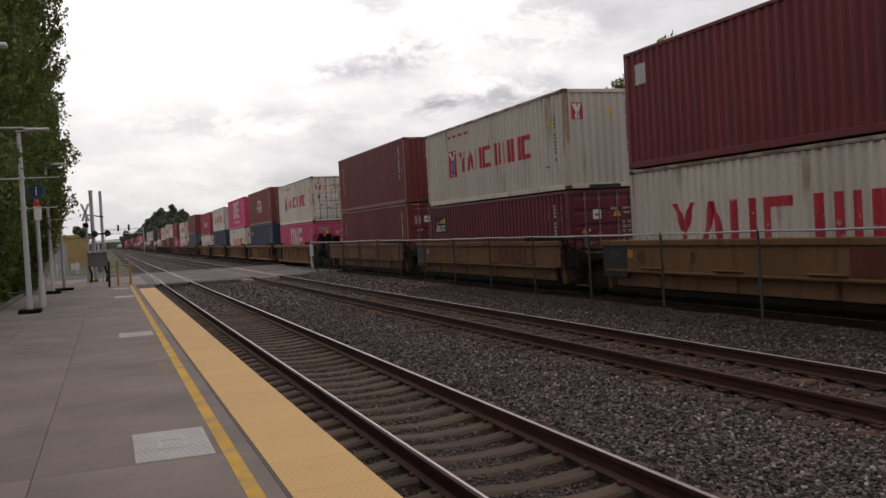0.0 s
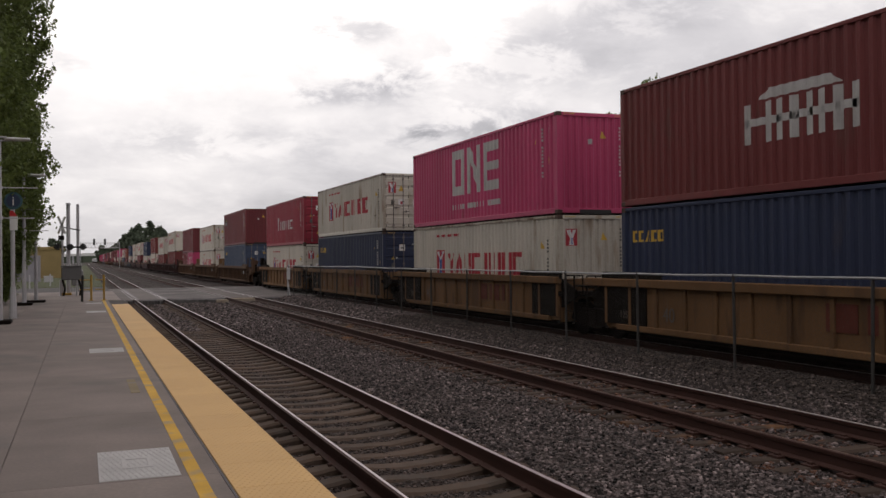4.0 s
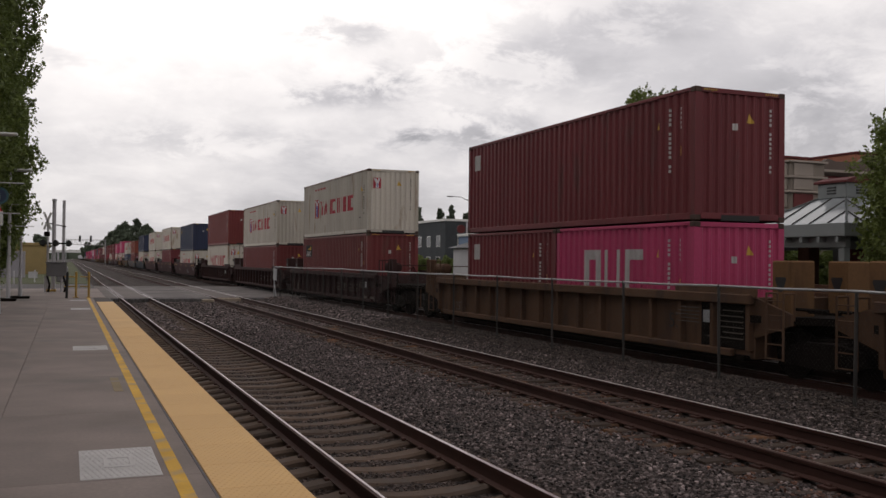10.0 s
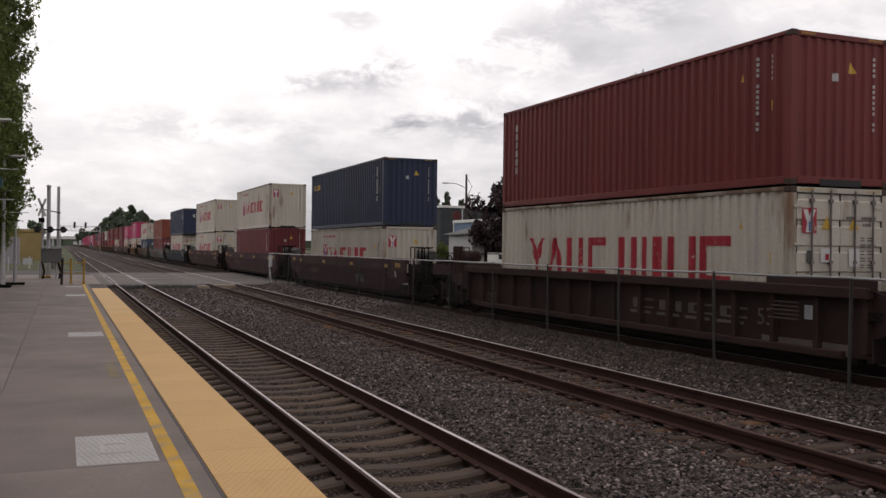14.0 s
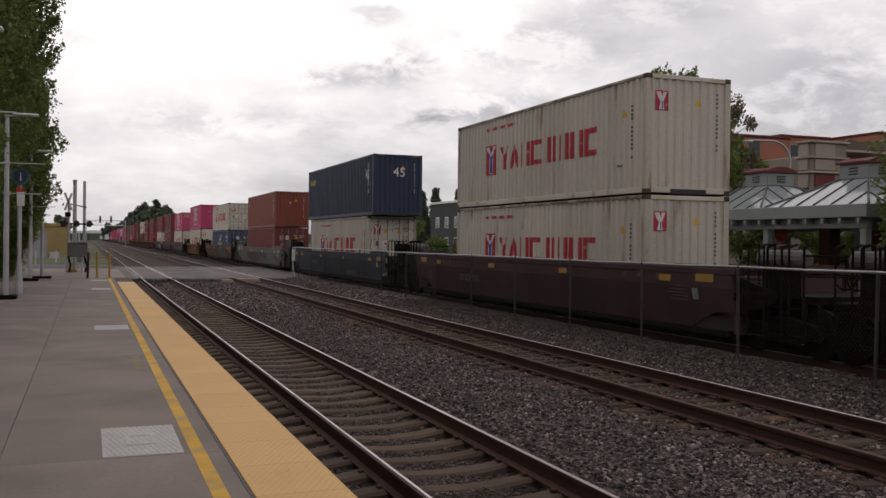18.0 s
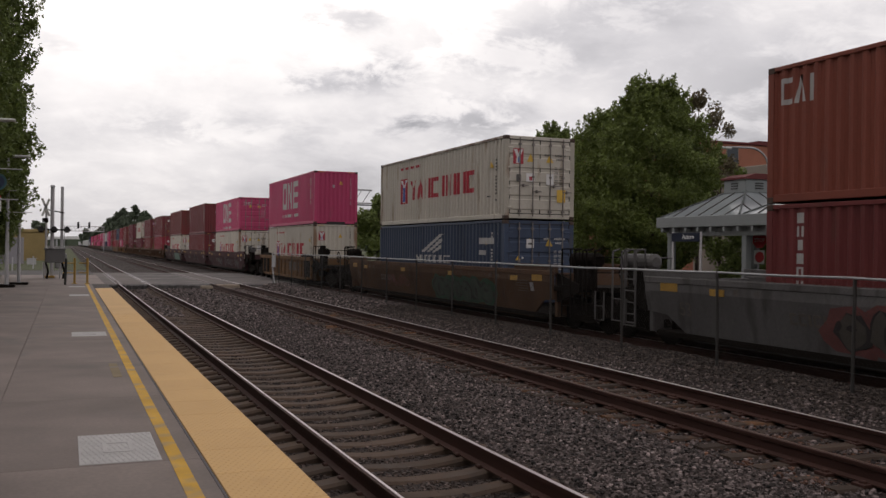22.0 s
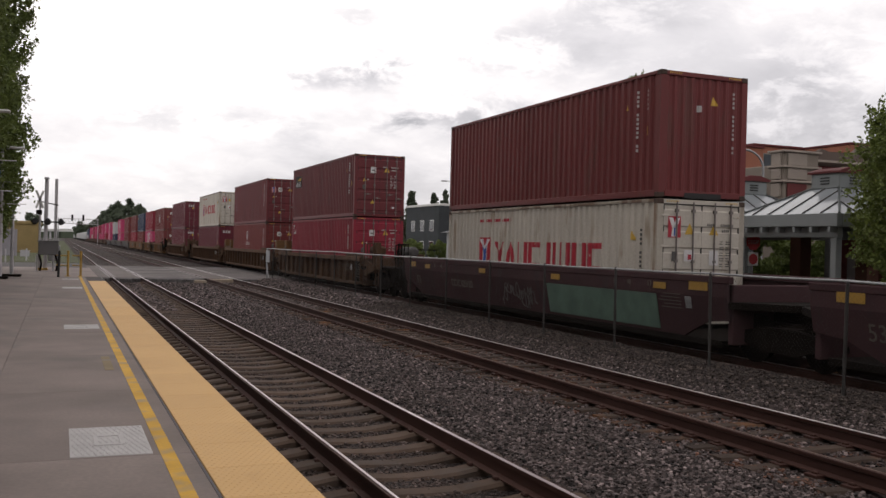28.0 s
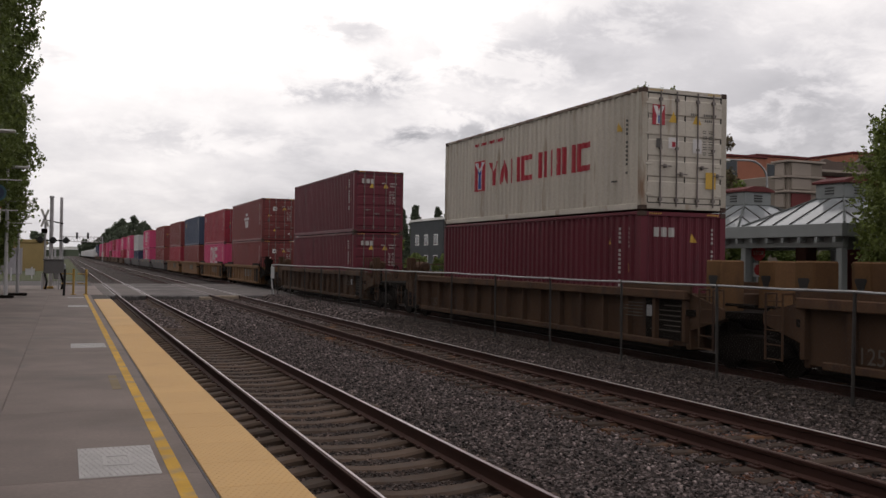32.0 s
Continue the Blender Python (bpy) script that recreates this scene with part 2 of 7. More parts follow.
TIMBER = surface("timber_tie", (0.066, 0.046, 0.036), 0.9, var=0.4, scale=2.5, fine=35, bump=0.5, depth=0.008, stain=(0.20, 0.085, 0.03), amount=0.44, stain_scale=1.6, edge=0.2, shift=0.25)
RAILSIDE = surface("rusty_rail", (0.062, 0.028, 0.022), 0.7, var=0.3, scale=1.0, fine=40, bump=0.2, depth=0.003)
RAILTOP = surface("polished_rail_head", (0.50, 0.43, 0.44), 0.33, metal=0.85, var=0.1, scale=0.4, fine=30, bump=0.02)
# two head colours: one rusty without a highlight, one lightened to paint it
RUSTHEAD_UNLIT = surface("rusty_unlit_rail_head", (0.15, 0.085, 0.065), 0.6, metal=0.2, var=0.3, scale=0.6, fine=30, bump=0.05)
GLINTHEAD = surface("glint_rail_head", (0.60, 0.54, 0.53), 0.45, metal=0.55, var=0.2, scale=0.4, fine=30, bump=0.02)
FENCE = surface("weathered_fence_steel", (0.050, 0.045, 0.043), 0.6, metal=0.2, var=0.25, scale=4, fine=60, bump=0.05)
FADED = surface("faded_yellow_patch", (0.27, 0.21, 0.13), 0.85, var=0.2, scale=2.0, fine=50, bump=0.1, depth=0.002, stain=(0.19, 0.175, 0.165), amount=0.5, stain_scale=4.0, edge=0.2)
GALV = surface("galvanised_steel", (0.36, 0.36, 0.37), 0.5, metal=0.5, var=0.2, scale=4, fine=60, bump=0.05)
POLE = surface("painted_pole", (0.47, 0.45, 0.465), 0.5, var=0.15, scale=2, fine=40, bump=0.05)
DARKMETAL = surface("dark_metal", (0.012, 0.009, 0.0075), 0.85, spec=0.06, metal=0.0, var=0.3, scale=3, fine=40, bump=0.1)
BLACK = surface("black_paint", (0.015, 0.014, 0.014), 0.6, var=0.3)
YELLOW = surface("yellow_paint", (0.42, 0.25, 0.045), 0.6, var=0.2, scale=3, fine=40, bump=0.1)
WHITE = surface("white_paint", (0.62, 0.61, 0.59), 0.55, var=0.1, scale=4, fine=50, bump=0.03)
RED = surface("sign_red", (0.50, 0.02, 0.025), 0.5, var=0.1, scale=4, fine=50, bump=0.03)
BLUE = surface("sign_blue", (0.018, 0.032, 0.07), 0.5, var=0.1, scale=4, fine=50, bump=0.03)
TEAL = surface("sign_teal", (0.03, 0.085, 0.10), 0.5, var=0.1, scale=4, fine=50, bump=0.03)
BARK = surface("bark", (0.09, 0.07, 0.055), 0.95, var=0.4, scale=4, fine=30, bump=0.6, depth=0.02)


def stone_material(name, color, var, speck=2.6):
    m = bpy.data.materials.new(name)
    m.use_nodes = True
    n, l = m.node_tree.nodes, m.node_tree.links
    n["Principled BSDF"].inputs["Roughness"].default_value = 0.8
    n["Principled BSDF"].inputs["Specular IOR Level"].default_value = 0.25
    g, r = n.new("ShaderNodeNewGeometry"), n.new("ShaderNodeValToRGB")
    r.color_ramp.elements[0].color = tuple(c * (1 - var) for c in color) + (1,)
    r.color_ramp.elements[1].color = tuple(c * (1 + 1.6 * var) for c in color) + (1,)
    r.color_ramp.elements.new(0.72).color = tuple(c * (1 + 0.2 * var) for c in color) + (1,)
    r.color_ramp.elements.new(0.93).color = tuple(c * (1 + 0.8 * var) for c in color) + (1,)
    r.color_ramp.elements[-1].color = tuple(c * speck for c in color) + (1,)
    l.new(g.outputs["Random Per Island"], r.inputs[0])
    l.new(r.outputs[0], n["Principled BSDF"].inputs["Base Color"])
    return m


def leaf_material(name, color, var=0.27):
    m = bpy.data.materials.new(name)
    m.use_nodes = True
    n, l = m.node_tree.nodes, m.node_tree.links
    b = n["Principled BSDF"]
    b.inputs["Roughness"].default_value = 0.6
    g = n.new("ShaderNodeNewGeometry")
    r = n.new("ShaderNodeValToRGB")
    r.color_ramp.elements[0].color = tuple(c * (1 - var) for c in color) + (1,)
    r.color_ramp.elements[1].color = tuple(c * (1 + var) for c in color) + (1,)
    l.new(g.outputs["Random Per Island"], r.inputs[0])
    l.new(r.outputs[0], b.inputs["Base Color"])
    t, x = n.new("ShaderNodeBsdfTranslucent"), n.new("ShaderNodeMixShader")
    l.new(r.outputs[0], t.inputs["Color"])
    x.inputs[0].default_value = 0.42
    l.new(b.outputs[0], x.inputs[1])
    l.new(t.outputs[0], x.inputs[2])
    l.new(x.outputs[0], n["Material Output"].inputs["Surface"])
    return m


LEAF = leaf_material("hornbeam_leaf", (0.125, 0.160, 0.042))
LEAF_R = leaf_material("maple_leaf", (0.118, 0.150, 0.034))
# greyer and paler green: distance haze is put into the leaf colour
LEAF_HAZE = leaf_material("hazy_far_leaf", (0.088, 0.110, 0.072))
LEAF_BRONZE = leaf_material("bronze_leaf", (0.110, 0.088, 0.048))
LEAF_RED = leaf_material("plum_leaf", (0.030, 0.014, 0.016))


RUSTSTONE = stone_material("rusty_stone", (0.098, 0.046, 0.030), 0.5)
DUSTSTONE = stone_material("dusty_brown_stone", (0.082, 0.060, 0.053), 0.6, 2.2)
# brake dust and the shade beside the train, both put into the colour
DIRTSHADESTONE = stone_material("dirt_and_shade_stone", (0.056, 0.043, 0.038), 0.7)
STONE = stone_material("ballast_stone", (0.102, 0.080, 0.077), 0.95, 3.2)


# ---- mesh helpers ----
class Mesh:
    """Collects simple solids into one mesh."""

    def __init__(self):
        self.v, self.f = [], []

    def add(self, verts, faces):
        k = len(self.v)
        self.v += [tuple(p) for p in verts]
        self.f += [tuple(i + k for i in q) for q in faces]
        return self

    def box(self, x0, x1, y0, y1, z0, z1, c=0.0):
        if c <= 0:
            vs = [(x, y, z) for x in (x0, x1) for y in (y0, y1) for z in (z0, z1)]
            return self.add(vs, [(0, 1, 3, 2), (4, 6, 7, 5), (0, 4, 5, 1), (2, 3, 7, 6), (0, 2, 6, 4), (1, 5, 7, 3)])
        vs, idx = [], {}
        lo, hi = (x0, y0, z0), (x1, y1, z1)
        for s in ((a, b, d) for a in (0, 1) for b in (0, 1) for d in (0, 1)):
            for ax in range(3):
                p = [(hi if s[k] else lo)[k] + (0 if k == ax else (-c if s[k] else c)) for k in range(3)]
                idx[s, ax] = len(vs)
                vs.append(p)
        fs = []
        for ax in range(3):
            u, w = [k for k in range(3) if k != ax]
            for side in (0, 1):
                ring = []
                for a, b in ((0, 0), (1, 0), (1, 1), (0, 1)):
                    s = [0, 0, 0]
                    s[ax], s[u], s[w] = side, a, b
                    ring.append(idx[tuple(s), ax])
                fs.append(tuple(ring))
            for a in (0, 1):
                for b in (0, 1):
                    s0, s1 = [0, 0, 0], [0, 0, 0]
                    s0[u] = s1[u] = a
                    s0[w] = s1[w] = b
                    s0[ax], s1[ax] = 0, 1
                    fs.append((idx[tuple(s0), u], idx[tuple(s1), u], idx[tuple(s1), w], idx[tuple(s0), w]))
        for s in ((a, b, d) for a in (0, 1) for b in (0, 1) for d in (0, 1)):
            fs.append((idx[s, 0], idx[s, 1], idx[s, 2]))
        return self.add(vs, fs)

    def prism(self, ring, axis, a, b):
        """A ring of (u, v) pushed along an axis: for y the ring is (x, z), for x (y, z), for z (x, y)."""
        def at(p, d):
            return {"x": (d, p[0], p[1]), "y": (p[0], d, p[1]), "z": (p[0], p[1], d)}[axis]
        n = len(ring)
        vs = [at(p, a) for p in ring] + [at(p, b) for p in ring]
        fs = [(i, (i + 1) % n, n + (i + 1) % n, n + i) for i in range(n)]
        return self.add(vs, fs + [tuple(range(n))[::-1], tuple(range(n, 2 * n))])

    def rod(self, p, q, r, n=8, r2=None):
        p, q = Vector(p), Vector(q)
        d = (q - p).normalized()
        u = d.cross((0, 0, 1) if abs(d.z) < 0.9 else (1, 0, 0)).normalized()
        w = d.cross(u)
        r2 = r if r2 is None else r2
        ring = [(math.cos(2 * math.pi * i / n), math.sin(2 * math.pi * i / n)) for i in range(n)]
        vs = [p + u * (c * r) + w * (s * r) for c, s in ring] + [q + u * (c * r2) + w * (s * r2) for c, s in ring]
        return self.add(vs, [(i, (i + 1) % n, n + (i + 1) % n, n + i) for i in range(n)] + [tuple(range(n))[::-1], tuple(range(n, 2 * n))])

    def data(self, name, material=None):
        d = bpy.data.meshes.new(name)
        d.from_pydata(self.v, [], self.f)
        bm = bmesh.new()
        bm.from_mesh(d)
        if len(bm.faces) < 60000:
            bmesh.ops.recalc_face_normals(bm, faces=bm.faces)
        bm.to_mesh(d)
        bm.free()
        if material:
            d.materials.append(material)
        return d


def part(name, mesh, material, parent=None, label="", at=None):
    """Links a Mesh, or ready mesh data, as one object under a thing."""
    d = mesh.data(name, material) if isinstance(mesh, Mesh) else mesh
    ob = new(name, d)
    ob.parent = parent
    if at is not None:
        ob.matrix_basis = at
    if label:
        ob["label"] = label
    return ob


def thing(name, label, category, m=None, group="", kind=""):
    ob = new(name)
    ob.empty_display_size = 0.2
    if m is not None:
        ob.matrix_basis = m
    return tagged(ob, label, category, group, kind)


def solid(name, mesh, material, label, category="", kind="", m=None, group=""):
    ob = part(name, mesh, material, None, "", m)
    return tagged(ob, label, category, group, kind)


_shared = {}


def shared(key, make, material):
    """Mesh data made once for each key and material."""
    k = (key, material.name)
    if k not in _shared:
        _shared[k] = make().data(key if isinstance(key, str) else str(key[0]), material)
    return _shared[k]

# ---- ground, platform, tracks ----
ZP = 0.287
TRACKS = (3.408, 8.287, 13.69)
rng = np.random.RandomState(4)

g = Mesh()
g.add([(-2500, -2500, -0.62), (2500, -2500, -0.62), (2500, 4500, -0.62), (-2500, 4500, -0.62)], [(0, 1, 2, 3)])
solid("ground", g, EARTH, "dark bare earth beneath the railway yard", "ground", "structure")


def bed_height(x, y):
    """Top of the ballast: level between the rails, heaped towards the fence, with an uneven surface."""
    z = -0.235
    if 9.6 < x < 12.35:
        z += 0.25 * min(1.0, (x - 9.6) / 1.0) * min(1.0, max(0.0, (12.35 - x) / 0.6))
    if abs(x - TRACKS[0]) < 1.4:
        z -= 0.034 * min(1.0, (1.4 - abs(x - TRACKS[0])) / 0.25)
    if abs(x - TRACKS[1]) < 1.4:
        z -= 0.004
    z += 0.02 * noise.noise((x * 0.9, y * 0.9, 0)) + 0.012 * noise.noise((x * 4.1, y * 4.1, 3))
    return z


def ballast_bed():
    xs = [1.84, 1.9] + [2.1 + 0.19 * i for i in range(78)]
    ys = [-30, -10, 0] + [3 + 0.2 * i for i in range(130)] + [29 + 0.6 * i for i in range(40)]
    m = Mesh()
    vs = [(x, y, bed_height(x, y)) for y in ys for x in xs]
    n = len(xs)
    m.add(vs, [(j * n + i, j * n + i + 1, (j + 1) * n + i + 1, (j + 1) * n + i) for j in range(len(ys) - 1) for i in range(n - 1)])
    m.add([(1.84, 52.4, -0.24), (17, 52.4, -0.24), (17, 1600, -0.24), (1.84, 1600, -0.24)], [(0, 1, 2, 3)])
    m.add([(1.84, -640, -0.24), (17, -640, -0.24), (17, -30, -0.24), (1.84, -30, -0.24)], [(0, 1, 2, 3)])
    return m


bed = solid("ballast_bed", ballast_bed(), BALLAST, "dark grey crushed stone ballast between the tracks", "ballast", "stuff")


def loose_stones(count, x0, x1, y0, y1, power=1.6, small=0.010, large=0.028):
    """Angular stones strewn over the bed, densest close by."""
    y = y0 + (y1 - y0) * rng.rand(count) ** power
    x = x0 + (x1 - x0) * rng.rand(count)
    keep = np.min([np.abs(x - t - s) for t in TRACKS for s in (-0.7525, 0.7525)], axis=0) > 0.12
    on_tie = (np.abs(x - TRACKS[0]) < 1.35) | (np.abs(x - TRACKS[1]) < 1.35)
    keep &= ~on_tie | (rng.rand(count) < 0.72)
    x, y = x[keep], y[keep]
    n = len(x)
    base = np.array([(a, b, c) for a in (-1, 1) for b in (-1, 1) for c in (-1, 1)], float)
    s = rng.uniform(small, large, n)
    size = np.stack([s, s * rng.uniform(0.6, 1.2, n), s * rng.uniform(0.5, 0.9, n)], 1)
    pts = base[None] * rng.uniform(0.45, 1.0, (n, 8, 3)) * size[:, None]
    a, t = rng.uniform(0, 6.28, n), rng.uniform(-0.7, 0.7, n)
    py, pz = pts[..., 1] * np.cos(t)[:, None] - pts[..., 2] * np.sin(t)[:, None], pts[..., 1] * np.sin(t)[:, None] + pts[..., 2] * np.cos(t)[:, None]
    px = pts[..., 0] * np.cos(a)[:, None] - py * np.sin(a)[:, None]
    py = pts[..., 0] * np.sin(a)[:, None] + py * np.cos(a)[:, None]
    z = np.array([bed_height(p, q) for p, q in zip(x.tolist(), y.tolist())])
    v = np.stack([px + x[:, None], py + y[:, None], pz + (z + s * 0.35)[:, None]], -1).reshape(-1, 3)
    quads = np.array([(0, 1, 3, 2), (4, 6, 7, 5), (0, 4, 5, 1), (2, 3, 7, 6), (1, 5, 7, 3)])
    m = Mesh()
    m.v, m.f = v.tolist(), (quads[None] + 8 * np.arange(n)[:, None, None]).reshape(-1, 4).tolist()
    return m


stones = solid("ballast_stones", loose_stones(74000, 4.3, 10.45, 4.6, 36), STONE, "loose angular grey ballast stones", "ballast", "stuff")

solid("ballast_stones", loose_stones(24000, 1.9, 11.7, 32, 52.4, 1.1, 0.03, 0.055), STONE, "loose angular grey ballast stones near the road crossing", "ballast", "stuff")
solid("dusty_stones", loose_stones(30000, 1.9, 4.4, 4.6, 36, 1.6, 0.009, 0.024), DUSTSTONE, "dusty brown stones between the near rails", "ballast", "stuff")
solid("dirty_stones", loose_stones(24000, 10.0, 12.2, 4.6, 44, 1.4, 0.012, 0.032), DIRTSHADESTONE, "brown ballast stones with dirt and painted shade beside the third track", "ballast", "stuff")
solid("rusty_stones", loose_stones(9000, 6.9, 9.7, 7, 40, 1.3, 0.012, 0.03), RUSTSTONE, "rust-stained ballast stones along the second track", "ballast", "stuff")

# rails
HEAD = [(-0.035, 0.0), (0.035, 0.0), (0.037, -0.012), (0.034, -0.04), (0.009, -0.052), (0.009, -0.15), (0.07, -0.172), (0.07, -0.185), (-0.07, -0.185), (-0.07, -0.172), (-0.009, -0.15), (-0.009, -0.052), (-0.034, -0.04), (-0.037, -0.012)]


def track(no, label, near_ties, tie_material, head, tie_half, tie_w, pitch, sink, first):
    root = thing("railway_track", label, "railway track", kind="structure")
    for s in (-1, 1):
        x = TRACKS[no] + 0.7525 * s
        body = Mesh().prism([(x + a, b - 0.003) for a, b in HEAD], "y", -640, 1600)
        rail = part("rail", body, RAILSIDE, root, "rusty brown steel rail")
        # strip width and head colour are set where each rail shows its highlight
        part("rail_head", Mesh().box(x - (0.022 if s > 0 else 0.013) - 0.012 * s, x + (0.022 if s > 0 else 0.013) - 0.012 * s, -640, 1600, -0.006, 0.0015), RUSTHEAD_UNLIT if no == 1 and s < 0 else head, rail, "running surface of the rail")
    shapes = []
    for k in range(5):
        r = np.random.RandomState(10 + k + no)
        m = Mesh()
        if no == 0:
            xs = [-tie_half, -1.0, -0.86, -0.7, -0.5, -0.25, 0.0, 0.25, 0.5, 0.7, 0.86, 1.0, tie_half]
            dish = [-0.05, -0.01, 0.008, 0.004, -0.028, -0.048, -0.055, -0.048, -0.028, 0.004, 0.008, -0.01, -0.05]
            zs = [sink + q + r.uniform(-0.004, 0.004) for q in dish]
        else:
            xs = [-tie_half, -0.85, -0.3, 0.3, 0.85, tie_half]
            zs = [sink + r.uniform(-0.012, 0.012) for _ in xs]
        ws = [tie_w / 2 + r.uniform(-0.010, 0.010) for _ in xs]
        c = 0.03
        vs = []
        for x, z, w in zip(xs, zs, ws):
            vs += [(x, -w, -0.45), (x, -w, z - c), (x, -w + c, z), (x, w - c, z), (x, w, z - c), (x, w, -0.45)]
        fs = [(6 * i + j, 6 * i + (j + 1) % 6, 6 * i + 6 + (j + 1) % 6, 6 * i + 6 + j) for i in range(len(xs) - 1) for j in range(6)]
        k6 = 6 * len(xs) - 6
        fs += [(0, 1, 2, 3, 4, 5), tuple(range(k6, k6 + 6))]
        m.add(vs, fs)
        shapes.append(m.data("tie", tie_material))
    plates = Mesh()
    y, k = first, 0
    r = np.random.RandomState(no)
    far = Mesh()
    while y < 52:
        tilt = r.uniform(-0.6, 0.6)
        if k < near_ties:
            part("tie", shapes[k % 5], None, root, "", pose(TRACKS[no] + r.uniform(-0.03, 0.03), y, 0, 0, 0, tilt))
        else:
            far.box(TRACKS[no] - tie_half, TRACKS[no] + tie_half, y - tie_w / 2, y + tie_w / 2, -0.4, sink)
        for s in (-1, 1):
            x = TRACKS[no] + 0.7525 * s
            if no:
                plates.box(x - 0.17, x + 0.17, y - 0.09, y + 0.09, sink - 0.01, -0.181, 0.004)
            for e in (-1, 1):
                plates.box(x + e * 0.1 - 0.025, x + e * 0.1 + 0.025, y - 0.04, y + 0.04, -0.19, -0.155, 0.008)
        y += pitch + r.uniform(-0.02, 0.02)
        k += 1
    if far.v:
        tagged(part("tie_row", far, tie_material, root), kind="stuff")
    tagged(part("rail_fasteners", plates, RAILSIDE, root, "rusty plates and clips"), kind="stuff")
    return root


track(0, "near railway track with polished rails on grey ties", 85, TIE, RAILTOP, 1.3, 0.27, 0.61, -0.19, 4.0)
track(1, "second railway track with rusty rails on timber ties", 85, TIMBER, GLINTHEAD, 1.3, 0.23, 0.52, -0.205, 5.0)
track(2, "third railway track beneath the freight train", 0, TIMBER, GLINTHEAD, 1.3, 0.23, 0.52, -0.205, 2.0)

# platform in concrete slabs with open joints
platform = thing("platform", "grey concrete station platform with worn slabs", "platform", kind="structure")
part("platform_base", Mesh().box(-3.35, 1.79, -30, 46.3, -0.6, ZP - 0.03), GAP, platform, "dark joint filler")
slab_cache = {}


def slab(x0, x1, y0, y1, material=CONCRETE, name="slab"):
    key = (round(x1 - x0, 3), round(y1 - y0, 3), material.name)
    if key not in slab_cache:
        slab_cache[key] = Mesh().box(-(x1 - x0) / 2 + 0.0025, (x1 - x0) / 2 - 0.0025, -(y1 - y0) / 2 + 0.002, (y1 - y0) / 2 - 0.002, -0.12, 0, 0.004).data(name, material)
    return part(name, slab_cache[key], None, platform, "", pose((x0 + x1) / 2, (y0 + y1) / 2, ZP))


ys = [-30, -13.4] + [-9.8 + 3.6 * i for i in range(16)] + [46.3]
for a, b in zip(ys, ys[1:]):
    slab(-3.35, -2.05, a, b)
    slab(-2.05, -0.68, a, b)
    slab(-0.68, 1.098, a, b)
m = Mesh()
for a, b in zip(ys, ys[1:]):
    m.box(1.78, 1.83, a + 0.004, b - 0.004, -0.35, ZP - 0.016, 0.006)
part("platform_edge", m, BAND, platform, "dark concrete platform edge")
# worn yellow line
part("joint_strip", Mesh().box(1.100, 1.124, -30, 46.2, ZP - 0.05, ZP - 0.004, 0.003), TRIMGREY, platform, "grey joint strip")
m = Mesh().box(0.837, 0.957, -30, 46.0, ZP, ZP + 0.004)
part("safety_line", m, LINE, platform, "worn yellow safety line")
# tactile strip: tiles with blunt domes
tile_y = [-30, -12, 0] + [3.0 + 0.915 * i for i in range(43)]
for a, b in zip(tile_y, tile_y[1:]):
    key = ("tile", round(b - a, 3))
    if key not in slab_cache:
        slab_cache[key] = Mesh().box(0, 0.684, 0.002, b - a - 0.002, -0.05, 0, 0.004).data("tactile_tile", TACTILE)
    part("tactile_tile", slab_cache[key], None, platform, "", pose(1.128, a, ZP + 0.004))


def domes():
    m = Mesh()
    n = 6
    for j in range(int((26 - 4) / 0.06)):
        y = 4 + 0.06 * j
        for i in range(11):
            x = 1.128 + 0.027 + 0.06 * i + 0.03 * (j % 2)
            vs = [(x + r * math.cos(6.283 * k / n), y + r * math.sin(6.283 * k / n), z) for r, z in ((0.0125, ZP + 0.003), (0.008, ZP + 0.0065)) for k in range(n)]
            m.add(vs, [(k, (k + 1) % n, n + (k + 1) % n, n + k) for k in range(n)] + [tuple(range(n, 2 * n))])
    return m


tagged(part("tactile_domes", domes(), TACTILE, platform, "rows of small blunt domes"), kind="stuff")

